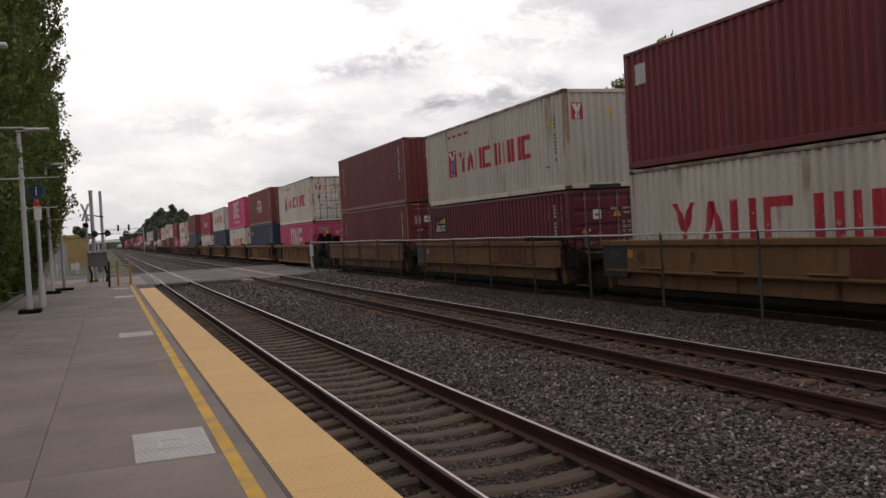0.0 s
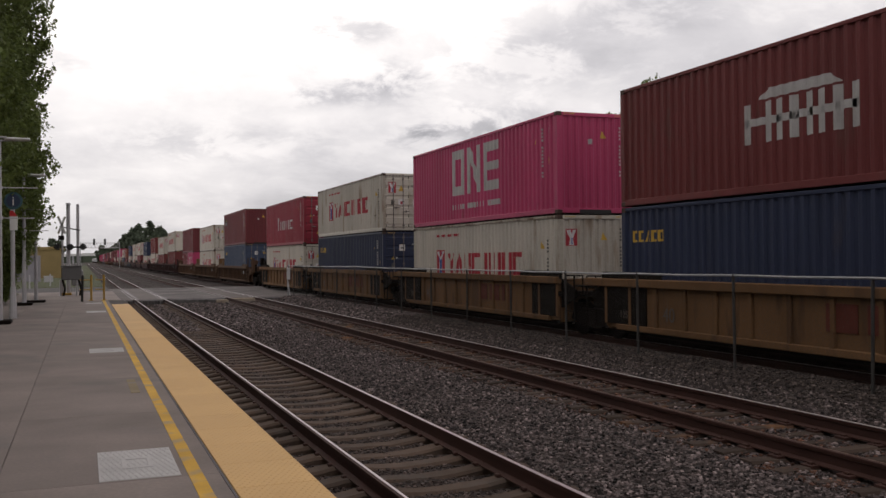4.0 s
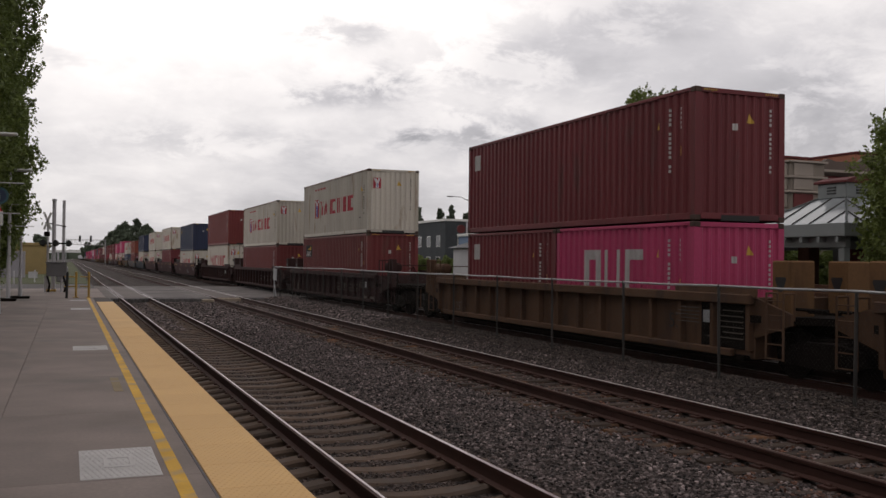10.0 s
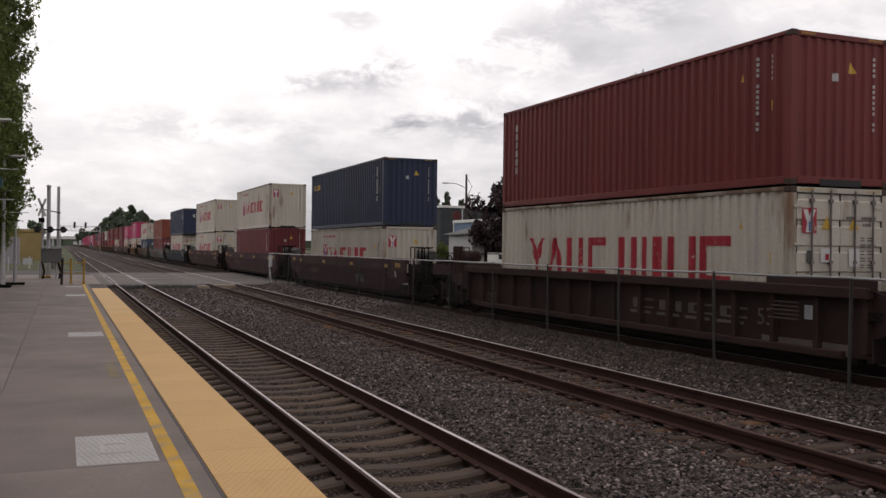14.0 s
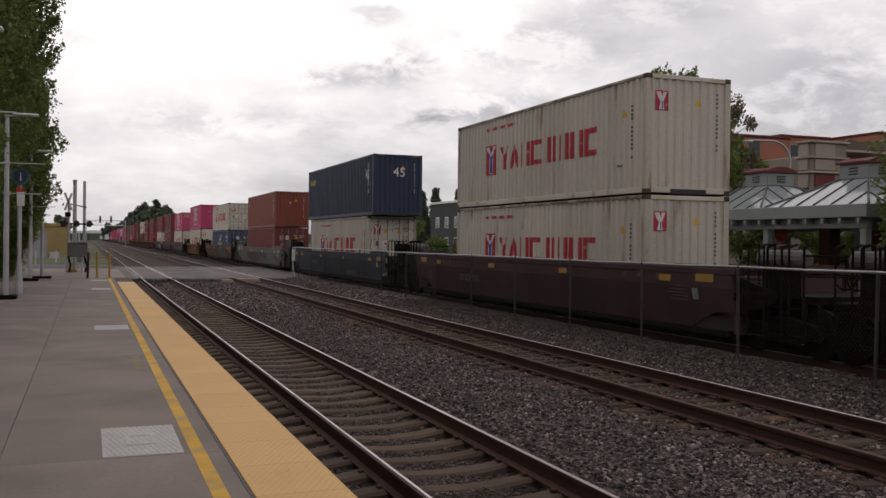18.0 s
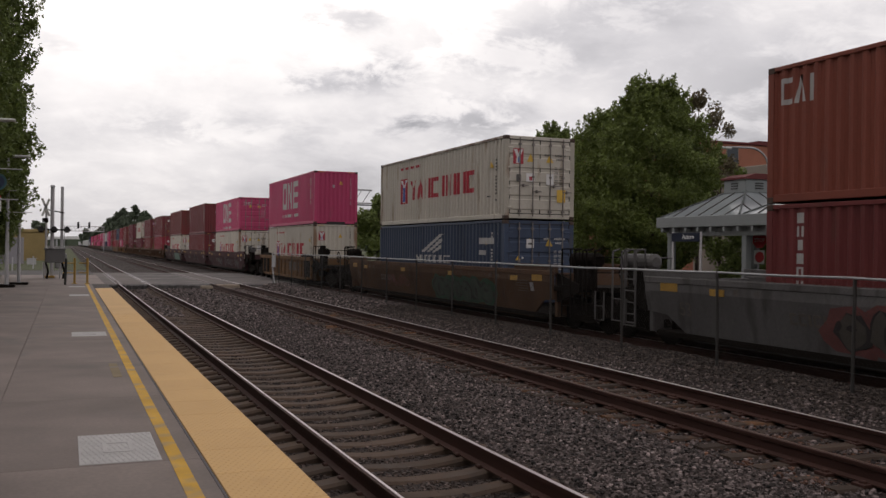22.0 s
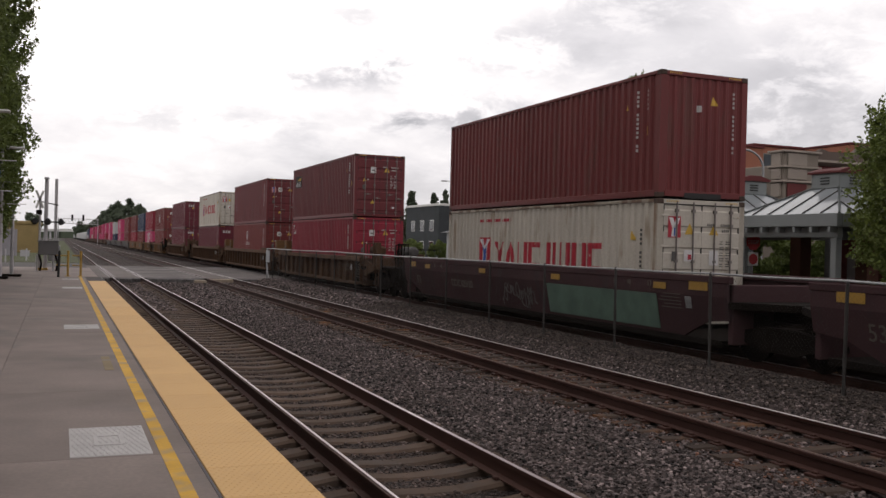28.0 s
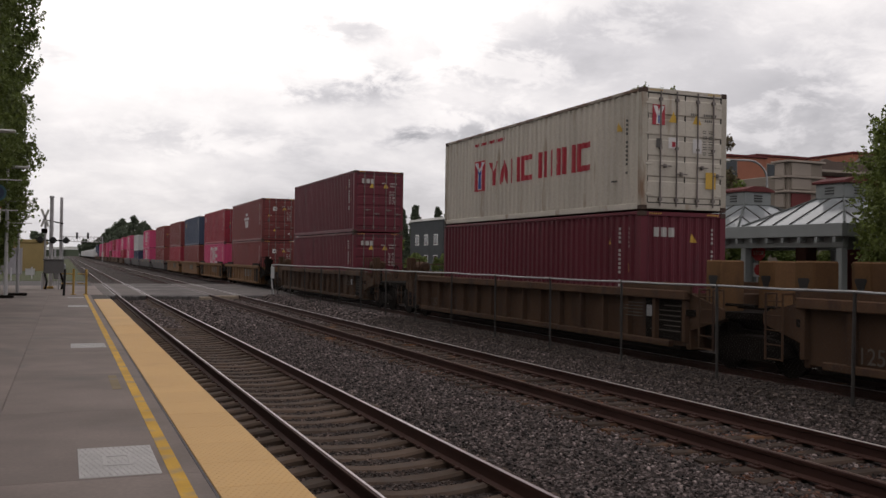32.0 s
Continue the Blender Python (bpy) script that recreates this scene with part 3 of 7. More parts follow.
# grey plates let into the platform
for y0, y1 in ((8.24, 9.50), (19.80, 20.74), (35.2, 36.3), (42.6, 43.4)):
    lid = thing("access_plate", "light grey ribbed access plate let into the platform", "access plate", pose(0.12, y0, ZP), "access plates along the platform")
    w, d = 0.66, y1 - y0
    part("plate", Mesh().box(0, w, 0, d, -0.01, 0.006, 0.003), PLATE, lid)
    ribs = Mesh()
    if y0 < 25:
        for i in range(-5, 18):
            for way in (-1, 1):
                x = 0.05 * i if way > 0 else w - 0.05 * i
                t0, t1 = 0.02, d - 0.02
                p, q = x, x + way * 0.2 * (t1 - t0)
                lo, hi = 0.02, w - 0.02
                if min(p, q) < lo or max(p, q) > hi:
                    f = [(v - p) / (q - p) for v in (lo, hi)]
                    t0, t1 = 0.02 + (d - 0.04) * max(0.0, min(f)), 0.02 + (d - 0.04) * min(1.0, max(f))
                    p, q = x + way * 0.2 * (t0 - 0.02), x + way * 0.2 * (t1 - 0.02)
                if t1 - t0 > 0.05:
                    ribs.add([(p - 0.006, t0, 0.005), (p + 0.006, t0, 0.005), (p, t0, 0.0095), (q - 0.006, t1, 0.005), (q + 0.006, t1, 0.005), (q, t1, 0.0095)], [(0, 2, 5, 3), (1, 4, 5, 2), (0, 1, 2), (3, 5, 4)])
        tagged(part("ribs", ribs, PLATE, lid), kind="stuff")
        fr = Mesh()
        cx, cy = w / 2, d * 0.5
        for a, b, c, e in ((-0.13, 0.13, -0.17, -0.13), (-0.13, 0.13, 0.13, 0.17), (-0.13, -0.09, -0.13, 0.13), (0.09, 0.13, -0.13, 0.13)):
            fr.box(cx + a, cx + b, cy + c * 1.3, cy + e * 1.3, 0.004, 0.013, 0.002)
        part("centre_frame", fr, PLATE, lid, "pale square frame")
solid("paint_patch", Mesh().box(0.62, 0.74, 13.6, 15.2, ZP + 0.001, ZP + 0.004), FADED, "faded patch of yellow paint on the platform", "paint patch")

# verge on the platform's back, path, road
solid("planting_bed", Mesh().box(-9.5, -3.36, -30, 58, -0.6, ZP + 0.03, 0.02), GRASS, "grassy planting bed behind the platform", "planting bed", "structure")
solid("platform_kerb", Mesh().box(-3.52, -3.352, -30, 48, -0.6, ZP + 0.09, 0.02), BAND, "low concrete kerb along the planting bed", "kerb", "structure")
solid("pavement", Mesh().box(-9.5, 1.7, 46.31, 60, -0.6, ZP - 0.02, 0.02), CONCRETE, "grey concrete path at the platform end", "pavement", "structure")
road = thing("road", "grey asphalt road with concrete panels crossing the tracks", "road", kind="structure")
part("road_left", Mesh().box(-160, 1.7, 60.02, 76, -0.6, 0.12, 0.02), ASPHALT, road)
part("road_right", Mesh().box(15.6, 160, 52.6, 74, -0.6, 0.02, 0.02), ASPHALT, road)
edges = [1.72] + [v for t in TRACKS for v in (t - 0.80, t - 0.70, t + 0.70, t + 0.80)] + [15.58]
for a, b in zip(edges, edges[1:]):
    if b - a > 0.2:
        n = 8
        for i in range(n):
            y0 = 52.5 + 21.5 * i / n
            part("crossing_panel", Mesh().box(a + 0.01, b - 0.01, y0 + 0.01, y0 + 21.5 / n - 0.01, -0.5, -0.002, 0.012), PANEL if b - a < 2 else INFILL, road)
for t in TRACKS[:2]:
    for s in (-1, 1):
        for u in (-0.135, 0.135):
            part("edge_angle", Mesh().box(t + 0.7525 * s + u - 0.03, t + 0.7525 * s + u + 0.03, 52.52, 73.9, -0.004, 0.003, 0.002), WORNSTEEL, road, "bright worn steel panel edge")
# broken asphalt lip along the near edge of the crossing
lip_rng = np.random.RandomState(12)
for x0, x1 in ((4.35, 7.35), (9.25, 12.1), (2.75, 4.05), (1.85, 2.5)):
    n = 12
    us = [x0 + (x1 - x0) * i / n for i in range(n + 1)]
    front = [52.0 + lip_rng.uniform(-0.35, 0.25) - 0.5 * math.sin(math.pi * i / n) for i in range(n + 1)]
    top = [(u, 52.49, -0.012) for u in us] + [(u, f + 0.12, -0.03 + lip_rng.uniform(-0.02, 0.01)) for u, f in zip(us, front)] + [(u, f, -0.22) for u, f in zip(us, front)]
    k = n + 1
    part("asphalt_lip", Mesh().add(top + [(u, 52.49, -0.3) for u in us], [(r * k + i, r * k + i + 1, r * k + k + i + 1, r * k + k + i) for r in range(2) for i in range(n)] + [(i + 1, i, 3 * k + i, 3 * k + i + 1) for i in range(n)]), ASPHALT, road, "broken dark asphalt edge")
part("white_stripe", Mesh().box(-60, 1.6, 60.2, 60.5, 0.12, 0.124), WHITE, road, "white stop line")
solid("pad", Mesh().box(7.65, 8.9, 51.75, 52.48, -0.3, -0.02, 0.02), PALEPAD, "small pale concrete plate at the crossing edge", "plate")
solid("pad", Mesh().box(6.75, 7.38, 51.2, 51.9, -0.3, -0.06, 0.02), PALEPAD, "small pale concrete plate beside the second track", "plate")
solid("far_verge", Mesh().box(-60, 1.6, 76.1, 420, -0.6, 0.15, 0.03), GRASS, "mown grass beyond the crossing", "grass", "structure")
solid("far_platform", Mesh().box(16.6, 24.0, -30, 52, -0.6, ZP, 0.02), CONCRETE, "concrete platform on the other side of the tracks", "platform", "structure")
solid("station_forecourt", Mesh().box(24.02, 260, -60, 52.5, -0.6, ZP - 0.05, 0.02), ASPHALT, "asphalt forecourt behind the station", "forecourt", "structure")
solid("far_lots", Mesh().box(17.1, 400, 74.1, 900, -0.6, ZP - 0.12, 0.02), GRASS, "open grassy lots beyond the road", "grass", "structure")

# ---- fence between the tracks ----
FX, FZ = 11.0, 1.74
fence = thing("chain_link_fence", "low galvanised chain link fence between the tracks", "fence")
post = Mesh().rod((0, 0, -0.4), (0, 0, FZ - 0.02), 0.028, 8).rod((0, 0, FZ - 0.02), (0, 0, FZ + 0.035), 0.033, 8, 0.012).data("fence_post", FENCE)
fence_y = [10.65 - 3.14 * 2 + 3.14 * i for i in range(16)] + [53.0]
r = np.random.RandomState(3)
for y in fence_y:
    part("fence_post", post, None, fence, "", pose(FX, y, 0, r.uniform(-0.6, 0.6), r.uniform(-0.6, 0.6), 0))
sag = [FZ + r.uniform(-0.025, 0.03) for _ in fence_y]
for (a, za), (b, zb) in zip(zip(fence_y, sag), zip(fence_y[1:], sag[1:])):
    part("top_rail", Mesh().rod((FX, a, za), (FX, (a + b) / 2, (za + zb) / 2 - 0.012), 0.021, 8).rod((FX, (a + b) / 2, (za + zb) / 2 - 0.012), (FX, b, zb), 0.021, 8), GALV, fence)


def links():
    """Diagonal wires both ways, cut at the fence's ends."""
    m = Mesh()
    y0, y1, z0, z1, step = fence_y[0], fence_y[-1], 0.0, FZ - 0.04, 0.085
    h = z1 - z0
    k = -h
    while k < y1 - y0:
        for way in (1, -1):
            a, b = max(0.0, -k), min(h, y1 - y0 - k)
            if b - a > 0.05:
                za, zb = (z0 + a, z0 + b) if way == 1 else (z1 - a, z1 - b)
                p, q = (FX + 0.02 * way * 0.2, y0 + k + a, za), (FX + 0.02 * way * 0.2, y0 + k + b, zb)
                m.rod(p, q, 0.0011, 3)
        k += step
    return m


tagged(part("wire_mesh", links(), FENCE, fence, "thin diagonal wire mesh"), kind="stuff")
sign = thing("fence_end_sign", "small pale sign plate at the fence end", "sign", pose(FX - 0.05, 52.6, 0))
part("sign_plate", Mesh().box(-0.02, 0.02, -0.45, 0.45, 0.95, 1.62, 0.01), GALV, sign)
part("brace", Mesh().rod((0, 0.3, 1.0), (0, -0.4, -0.15), 0.03, 8), GALV, sign, "slanted steel brace")
part("stub_post", Mesh().rod((0.03, 0.4, -0.3), (0.03, 0.4, 1.75), 0.03, 8), GALV, sign)

# ---- the freight train ----
def coat(name, color, rust, amount=0.30, rough=0.5, var=0.22, spec=0.22):
    return surface(name, color, rough, var=var, scale=0.9, fine=18, bump=0.12, depth=0.006, stain=rust, amount=amount, stain_scale=2.2, streak=0.22, edge=0.10, shift=0.07, spec=spec)


RUST = (0.10, 0.045, 0.025)
COATS = {
    "cream": coat("cream_container_paint", (0.50, 0.455, 0.395), (0.24, 0.18, 0.13), 0.40, var=0.2),
    "creampost": coat("rust_streaked_cream_paint", (0.43, 0.39, 0.33), (0.17, 0.085, 0.045), 0.49, var=0.25),
    "creamrail": coat("rusted_cream_rail_paint", (0.33, 0.28, 0.23), (0.11, 0.06, 0.04), 0.55, var=0.3),
    "maroon": coat("maroon_container_paint", (0.152, 0.031, 0.036), (0.09, 0.03, 0.03), 0.40),
    "brown": coat("brown_container_paint", (0.162, 0.036, 0.036), (0.11, 0.04, 0.035), 0.40),
    "darkred": coat("dark_red_container_paint", (0.126, 0.021, 0.033), (0.07, 0.025, 0.03), 0.38),
    "brick": coat("brick_red_container_paint", (0.165, 0.034, 0.033), (0.13, 0.035, 0.03), 0.38),
    "red": coat("red_container_paint", (0.255, 0.024, 0.042), (0.16, 0.03, 0.035), 0.36),
    "orange": coat("orange_container_paint", (0.21, 0.056, 0.037), (0.17, 0.055, 0.04), 0.42),
    "magenta": coat("magenta_container_paint", (0.46, 0.056, 0.140), (0.28, 0.06, 0.10), 0.36),
    "navy": coat("navy_container_paint", (0.028, 0.036, 0.072), (0.04, 0.04, 0.06), 0.38),
    "slate": coat("slate_blue_container_paint", (0.045, 0.062, 0.105), (0.05, 0.05, 0.06), 0.38),
    "grey": coat("grey_container_paint", (0.40, 0.40, 0.40), (0.25, 0.2, 0.16), 0.36),
}
MARK = {
    "red": surface("red_marking", (0.38, 0.022, 0.040), 0.55, var=0.2, scale=2, fine=25, bump=0.05, stain=(0.45, 0.36, 0.30), amount=0.36, stain_scale=6, edge=0.08),
    "pale": surface("pale_marking", (0.44, 0.42, 0.41), 0.55, var=0.2, scale=2, fine=25, bump=0.05),
    "bone": surface("white_marking", (0.62, 0.60, 0.60), 0.55, var=0.15, scale=2, fine=25, bump=0.05),
    "blue": surface("blue_marking", (0.05, 0.11, 0.36), 0.55, var=0.2, scale=2, fine=25, bump=0.05),
    "gold": surface("gold_marking", (0.55, 0.34, 0.05), 0.55, var=0.2, scale=2, fine=25, bump=0.05),
    "black": BLACK,
    "dim": surface("faded_black_marking", (0.10, 0.095, 0.09), 0.6, var=0.3, scale=3, fine=30, bump=0.05),
    "rose": surface("faded_pink_placard", (0.50, 0.24, 0.25), 0.6, var=0.2, scale=3, fine=30, bump=0.05),
    "rustword": surface("faded_red_word", (0.12, 0.03, 0.02), 0.7, var=0.3, scale=3, fine=30, bump=0.05),
}
CASTING = surface("corner_casting", (0.085, 0.056, 0.045), 0.7, var=0.4, scale=6, fine=40, bump=0.3, depth=0.004)
BARSTEEL = surface("worn_locking_bar", (0.20, 0.172, 0.165), 0.55, metal=0.2, var=0.3, scale=5, fine=40, bump=0.1)
HW, OUT = 1.219, 1.206
BARS = [[(0, 0), (0.26, 0), (0.26, 1), (0, 1)], [(0.74, 0), (1, 0), (1, 1), (0.74, 1)]]
SHAPE = {
    "two": BARS,
    "three": [[(a, 0), (a + 0.2, 0), (a + 0.2, 1), (a, 1)] for a in (0, 0.4, 0.8)],
    "one": [[(0.1, 0), (0.9, 0), (0.9, 1), (0.1, 1)]],
    "up": [[(0, 0), (0.26, 0), (0.62, 1), (0.38, 1)], [(0.74, 0), (1, 0), (0.62, 1), (0.38, 1)]],
    "down": [[(0, 1), (0.26, 1), (0.62, 0.35), (0.38, 0.35)], [(0.74, 1), (1, 1), (0.62, 0.35), (0.38, 0.35)], [(0.38, 0), (0.62, 0), (0.62, 0.36), (0.38, 0.36)]],
    "ring": [[(0, 0), (0.24, 0), (0.24, 1), (0, 1)], [(0.76, 0), (1, 0), (1, 1), (0.76, 1)], [(0.24, 0), (0.76, 0), (0.76, 0.2), (0.24, 0.2)], [(0.24, 0.8), (0.76, 0.8), (0.76, 1), (0.24, 1)]],
    "cup": [[(0, 0), (0.24, 0), (0.24, 1), (0, 1)], [(0.24, 0), (1, 0), (1, 0.2), (0.24, 0.2)], [(0.24, 0.8), (1, 0.8), (1, 1), (0.24, 1)]],
    "slab": [[(0, 0), (1, 0), (1, 1), (0, 1)]],
}


def ribs(a, b, pitch=0.2785, deep=0.046):
    """Breakpoints (place, depth) of the pressed steel sheet between a and b."""
    n = max(1, round((b - a) / pitch))
    p = (b - a) / n
    out = []
    for i in range(n):
        s = a + i * p
        out += [(s, 0.0), (s + 0.30 * p, 0.0), (s + 0.48 * p, deep), (s + 0.82 * p, deep)]
    return out + [(b, 0.0)]


def side_panel(L, H):
    m = Mesh()
    bps = ribs(0.15, L - 0.15)
    z0, z1 = 0.15, H - 0.075
    vs = [p for y, d in bps for p in ((-OUT + d, y, z0), (-OUT + d, y, z1))]
    m.add(vs, [(2 * i, 2 * i + 1, 2 * i + 3, 2 * i + 2) for i in range(len(bps) - 1)])
    m.add([(-1.13, 0.15, z0), (-1.13, L - 0.15, z0), (-1.13, L - 0.15, z1), (-1.13, 0.15, z1)], [(0, 1, 2, 3)])
    m.add([(-OUT, 0.15, z1), (-1.13, 0.15, z1), (-1.13, L - 0.15, z1), (-OUT, L - 0.15, z1)], [(0, 1, 2, 3)])
    return m


def end_panel(H):
    m = Mesh()
    bps = ribs(-1.07, 1.07, 0.24, 0.04)
    z0, z1 = 0.17, H - 0.10
    vs = [p for x, d in bps for p in ((x, 0.02 + d, z0), (x, 0.02 + d, z1))]
    m.add(vs, [(2 * i, 2 * i + 1, 2 * i + 3, 2 * i + 2) for i in range(len(bps) - 1)])
    m.add([(-1.07, 0.10, z0), (1.07, 0.10, z0), (1.07, 0.10, z1), (-1.07, 0.10, z1)], [(0, 1, 2, 3)])
    return m


def door_leaf(H):
    """One leaf, hinged at x = 0, pressed into shallow bands in one sheet."""
    n, lo, hi = 5, 0.17, H - 0.11
    ring = [(0.05, hi), (0.05, lo), (0.0, lo)]
    for i in range(n):
        z, e = 0.25 + (H - 0.44) * i / n, 0.25 + (H - 0.44) * (i + 1) / n
        ring += [(0.0, z + 0.045), (-0.022, z + 0.075), (-0.022, e - 0.075), (0.0, e - 0.045)]
    return Mesh().prism(ring + [(0.0, hi)], "x", 0, 1.06)


def decal(polys, bps, place):
    """Flat convex shapes in (along, z) laid over the pressed sheet; place(along, depth, z) gives the point."""
    m = Mesh()
    xs, ds = np.array([b[0] for b in bps]), np.array([b[1] for b in bps])
    for poly in polys:
        us = [p[0] for p in poly]
        lo, hi = max(min(us), xs[0]), min(max(us), xs[-1])
        if hi - lo < 0.002:
            continue
        cuts = sorted({round(u, 4) for u in [lo, hi, *us] if lo <= u <= hi} | {round(float(u), 4) for u in xs if lo < u < hi})
        cols = []
        for u in cuts:
            zs = []
            n = len(poly)
            for i in range(n):
                (a, za), (b, zb) = poly[i], poly[(i + 1) % n]
                if min(a, b) - 1e-3 <= u <= max(a, b) + 1e-3:
                    if abs(a - b) < 2e-3:
                        zs += [za, zb]
                    else:
                        zs.append(za + (zb - za) * min(1.0, max(0.0, (u - a) / (b - a))))
            d = float(np.interp(u, xs, ds))
            cols.append((u, d, min(zs), max(zs)))
        vs = [p for u, d, za, zb in cols for p in (place(u, d, za), place(u, d, zb))]
        m.add(vs, [(2 * i, 2 * i + 1, 2 * i + 3, 2 * i + 2) for i in range(len(cols) - 1)])
    return m


def row_groups(shapes, left, right, z0, z1, gap=0.28):
    """Shapes set side by side from left (the larger number) to right, a list of polygons for each."""
    wide = {"one": 0.45, "three": 1.25}
    ws = [wide.get(s, 1.0) for s in shapes]
    unit = (left - right) / (sum(ws) + gap * (len(shapes) - 1))
    out, u = [], left
    for s, w in zip(shapes, ws):
        out.append([[(u - a * w * unit, z0 + b * (z1 - z0)) for a, b in poly] for poly in SHAPE[s]])
        u -= (w + gap) * unit
    return out


def row_of(*args):
    return [poly for group in row_groups(*args) for poly in group]


def rect(a, b, z0, z1):
    return [(a, z0), (b, z0), (b, z1), (a, z1)]


NAMES8 = ["down", "up", "two", "cup", "three", "one", "two", "cup"]


def side_marks(style, L, H):
    """Colour and shapes for a container's long side; the second end is at L."""
    k = (H - 2.591) * 0.6
    stencil = [rect(0.972, 0.93, H - 0.44 - 0.105 * i, H - 0.375 - 0.105 * i) for i in range(14) if i not in (4, 11)] + [rect(0.59, 0.55, H - 0.44 - 0.105 * i, H - 0.375 - 0.105 * i) for i in range(5)]
    tiny = [("pale", stencil), ("gold", [[(1.46, H - 0.78), (1.30, H - 0.78), (1.38, H - 0.58)], rect(0.58, 0.50, H - 1.45, H - 1.25)])]
    out = []
    if style in ("ym", "ymold"):
        z0, z1 = 0.94 + k, 1.68 + k
        out = [("red", row_groups(NAMES8[:4], 8.51, 5.63, z0, z1, 0.18) + row_groups(NAMES8[4:], 5.17, 2.35, z0, z1, 0.18)),
               ("red", [rect(9.63, 8.89, z0 - 0.12, z1 + 0.13)]),
               ("bone", [[(9.58, z1 + 0.08), (9.34, z1 + 0.08), (9.20, z0 + 0.45), (9.40, z0 + 0.36)], [(9.18, z1 + 0.08), (8.94, z1 + 0.08), (9.12, z0 + 0.36), (9.32, z0 + 0.45)], [(9.40, z0 - 0.07), (9.12, z0 - 0.07), (9.14, z0 + 0.42), (9.38, z0 + 0.42)]]),
               ("blue", [[(9.50, z1 + 0.05), (9.42, z1 + 0.05), (9.22, z0 + 0.42), (9.30, z0 + 0.38)], [(9.10, z1 + 0.05), (9.02, z1 + 0.05), (9.22, z0 + 0.38), (9.30, z0 + 0.42)], [(9.33, z0 - 0.04), (9.19, z0 - 0.04), (9.22, z0 + 0.40), (9.30, z0 + 0.40)]]),
               ("red", [rect(9.6 - 0.19 * i, 9.6 - 0.19 * i - 0.12, H - 0.42, H - 0.33) for i in range(12)]),
               ("gold", [[(1.12, H - 0.95), (0.90, H - 0.95), (1.01, H - 0.72)]])]
        tiny = [("dim", [rect(0.69, 0.65, H - 0.75 - 0.105 * i, H - 0.69 - 0.105 * i) for i in range(13) if i not in (4, 11)] + [rect(1.30, 1.02, 0.72, 0.76)])]
    elif style == "ymbig":
        out = [("red", row_groups(NAMES8[:4], 10.4, 6.35, 0.95, 1.98, 0.2) + row_groups(NAMES8[4:], 5.75, 1.7, 0.95, 1.98, 0.2))]
    elif style == "one":
        q = H - 2.896
        out = [("pale", row_groups(["ring", "two", "cup"], 8.06, 4.0, 1.0 + q, 2.6 + q, 0.25) + [[[(6.57, 2.6 + q), (6.28, 2.6 + q), (5.44, 1.0 + q), (5.73, 1.0 + q)]], [rect(5.0, 4.0, 1.66 + q, 1.94 + q)]]),
               ("pale", [rect(8.05 - 0.245 * i, 8.05 - 0.245 * i - 0.17, 0.50 + q, 0.68 + q) for i in range(17) if i not in (5, 12)])]
    elif style == "kline":
        out = [("pale", row_groups(["two", "one", "one", "two", "cup"], 7.95, 3.3, 1.03, 1.62, 0.3) + [[rect(7.95, 7.6, 1.625, 1.88)]])]
    elif style == "hmm":
        out = [("pale", row_of(["two", "three", "three"], 7.6, 4.6, 1.0, 1.8, 0.12) + [rect(7.6, 4.6, 1.35, 1.5), [(7.2, 1.85), (5.0, 1.85), (5.3, 2.05), (6.9, 2.05)]])]
    elif style == "wing":
        out = [("pale", [[(7.3, 1.55), (6.9, 1.55), (5.05, 2.2), (5.4, 2.2)], [(6.7, 1.55), (6.4, 1.55), (5.1, 1.95), (5.2, 2.08)], [(6.2, 1.53), (5.95, 1.53), (5.2, 1.7), (5.25, 1.84)]] + row_of(["two", "down", "two", "one", "ring", "cup", "one", "cup", "two", "one", "cup", "cup"], 8.06, 4.45, 1.16, 1.44, 0.2))]
        out.append(("pale", [rect(1.9, 0.75, H - 0.75, H - 0.55), rect(1.9, 1.45, H - 1.1, H - 0.95)]))
    elif style == "stack":
        s = ["slab", "two", "one", "slab", "ring", "two"]
        out = [("pale", [[(L - 0.75 - 0.22 * a, 2.42 - 0.25 * i - 0.19 + 0.19 * b) for a, b in p] for i, q in enumerate(s) for p in SHAPE[q]])]
    elif style == "corner":
        e, f = L - 0.6, L - 1.85
        out = [("black", [rect(e, f, H - 1.06, H - 0.42)]),
               ("gold", [[(e - 0.35, H - 0.66), (f + 0.05, H - 0.46 - 0.09 * i), (f + 0.05, H - 0.53 - 0.09 * i)] for i in range(3)]),
               ("pale", [[(e - 0.10, H - 1.0), (e - 0.34, H - 1.0), (e - 0.28, H - 0.6), (e - 0.16, H - 0.6)]] + row_of(["slab", "cup", "up", "cup", "ring", "two"], e - 0.38, f + 0.08, H - 1.0, H - 0.76, 0.15))]
    elif style == "goldname":
        out = [("gold", row_of(["cup", "cup", "up", "cup", "ring"], L - 0.45, L - 1.75, H - 0.85, H - 0.58, 0.2))]
    elif style == "crescent":
        out = [("pale", row_of(["cup", "up", "one"], L - 0.35, L - 1.15, H - 0.75, H - 0.25, 0.15))]
    elif style == "disc":
        ringed = [[(6.55 + q * math.cos(6.283 * (i + j) / 12), 2.08 + q * math.sin(6.283 * (i + j) / 12)) for q, j in ((0.34, 0), (0.34, 1), (0.25, 1), (0.25, 0))] for i in range(12)]
        out = [("pale", ringed + [[(6.72, 1.92), (6.38, 1.92), (6.55, 2.24)]] + row_of(["two", "up", "cup", "cup", "one", "one", "up", "two"], 7.45, 5.5, 1.40, 1.60, 0.2))]
    elif style == "badge":
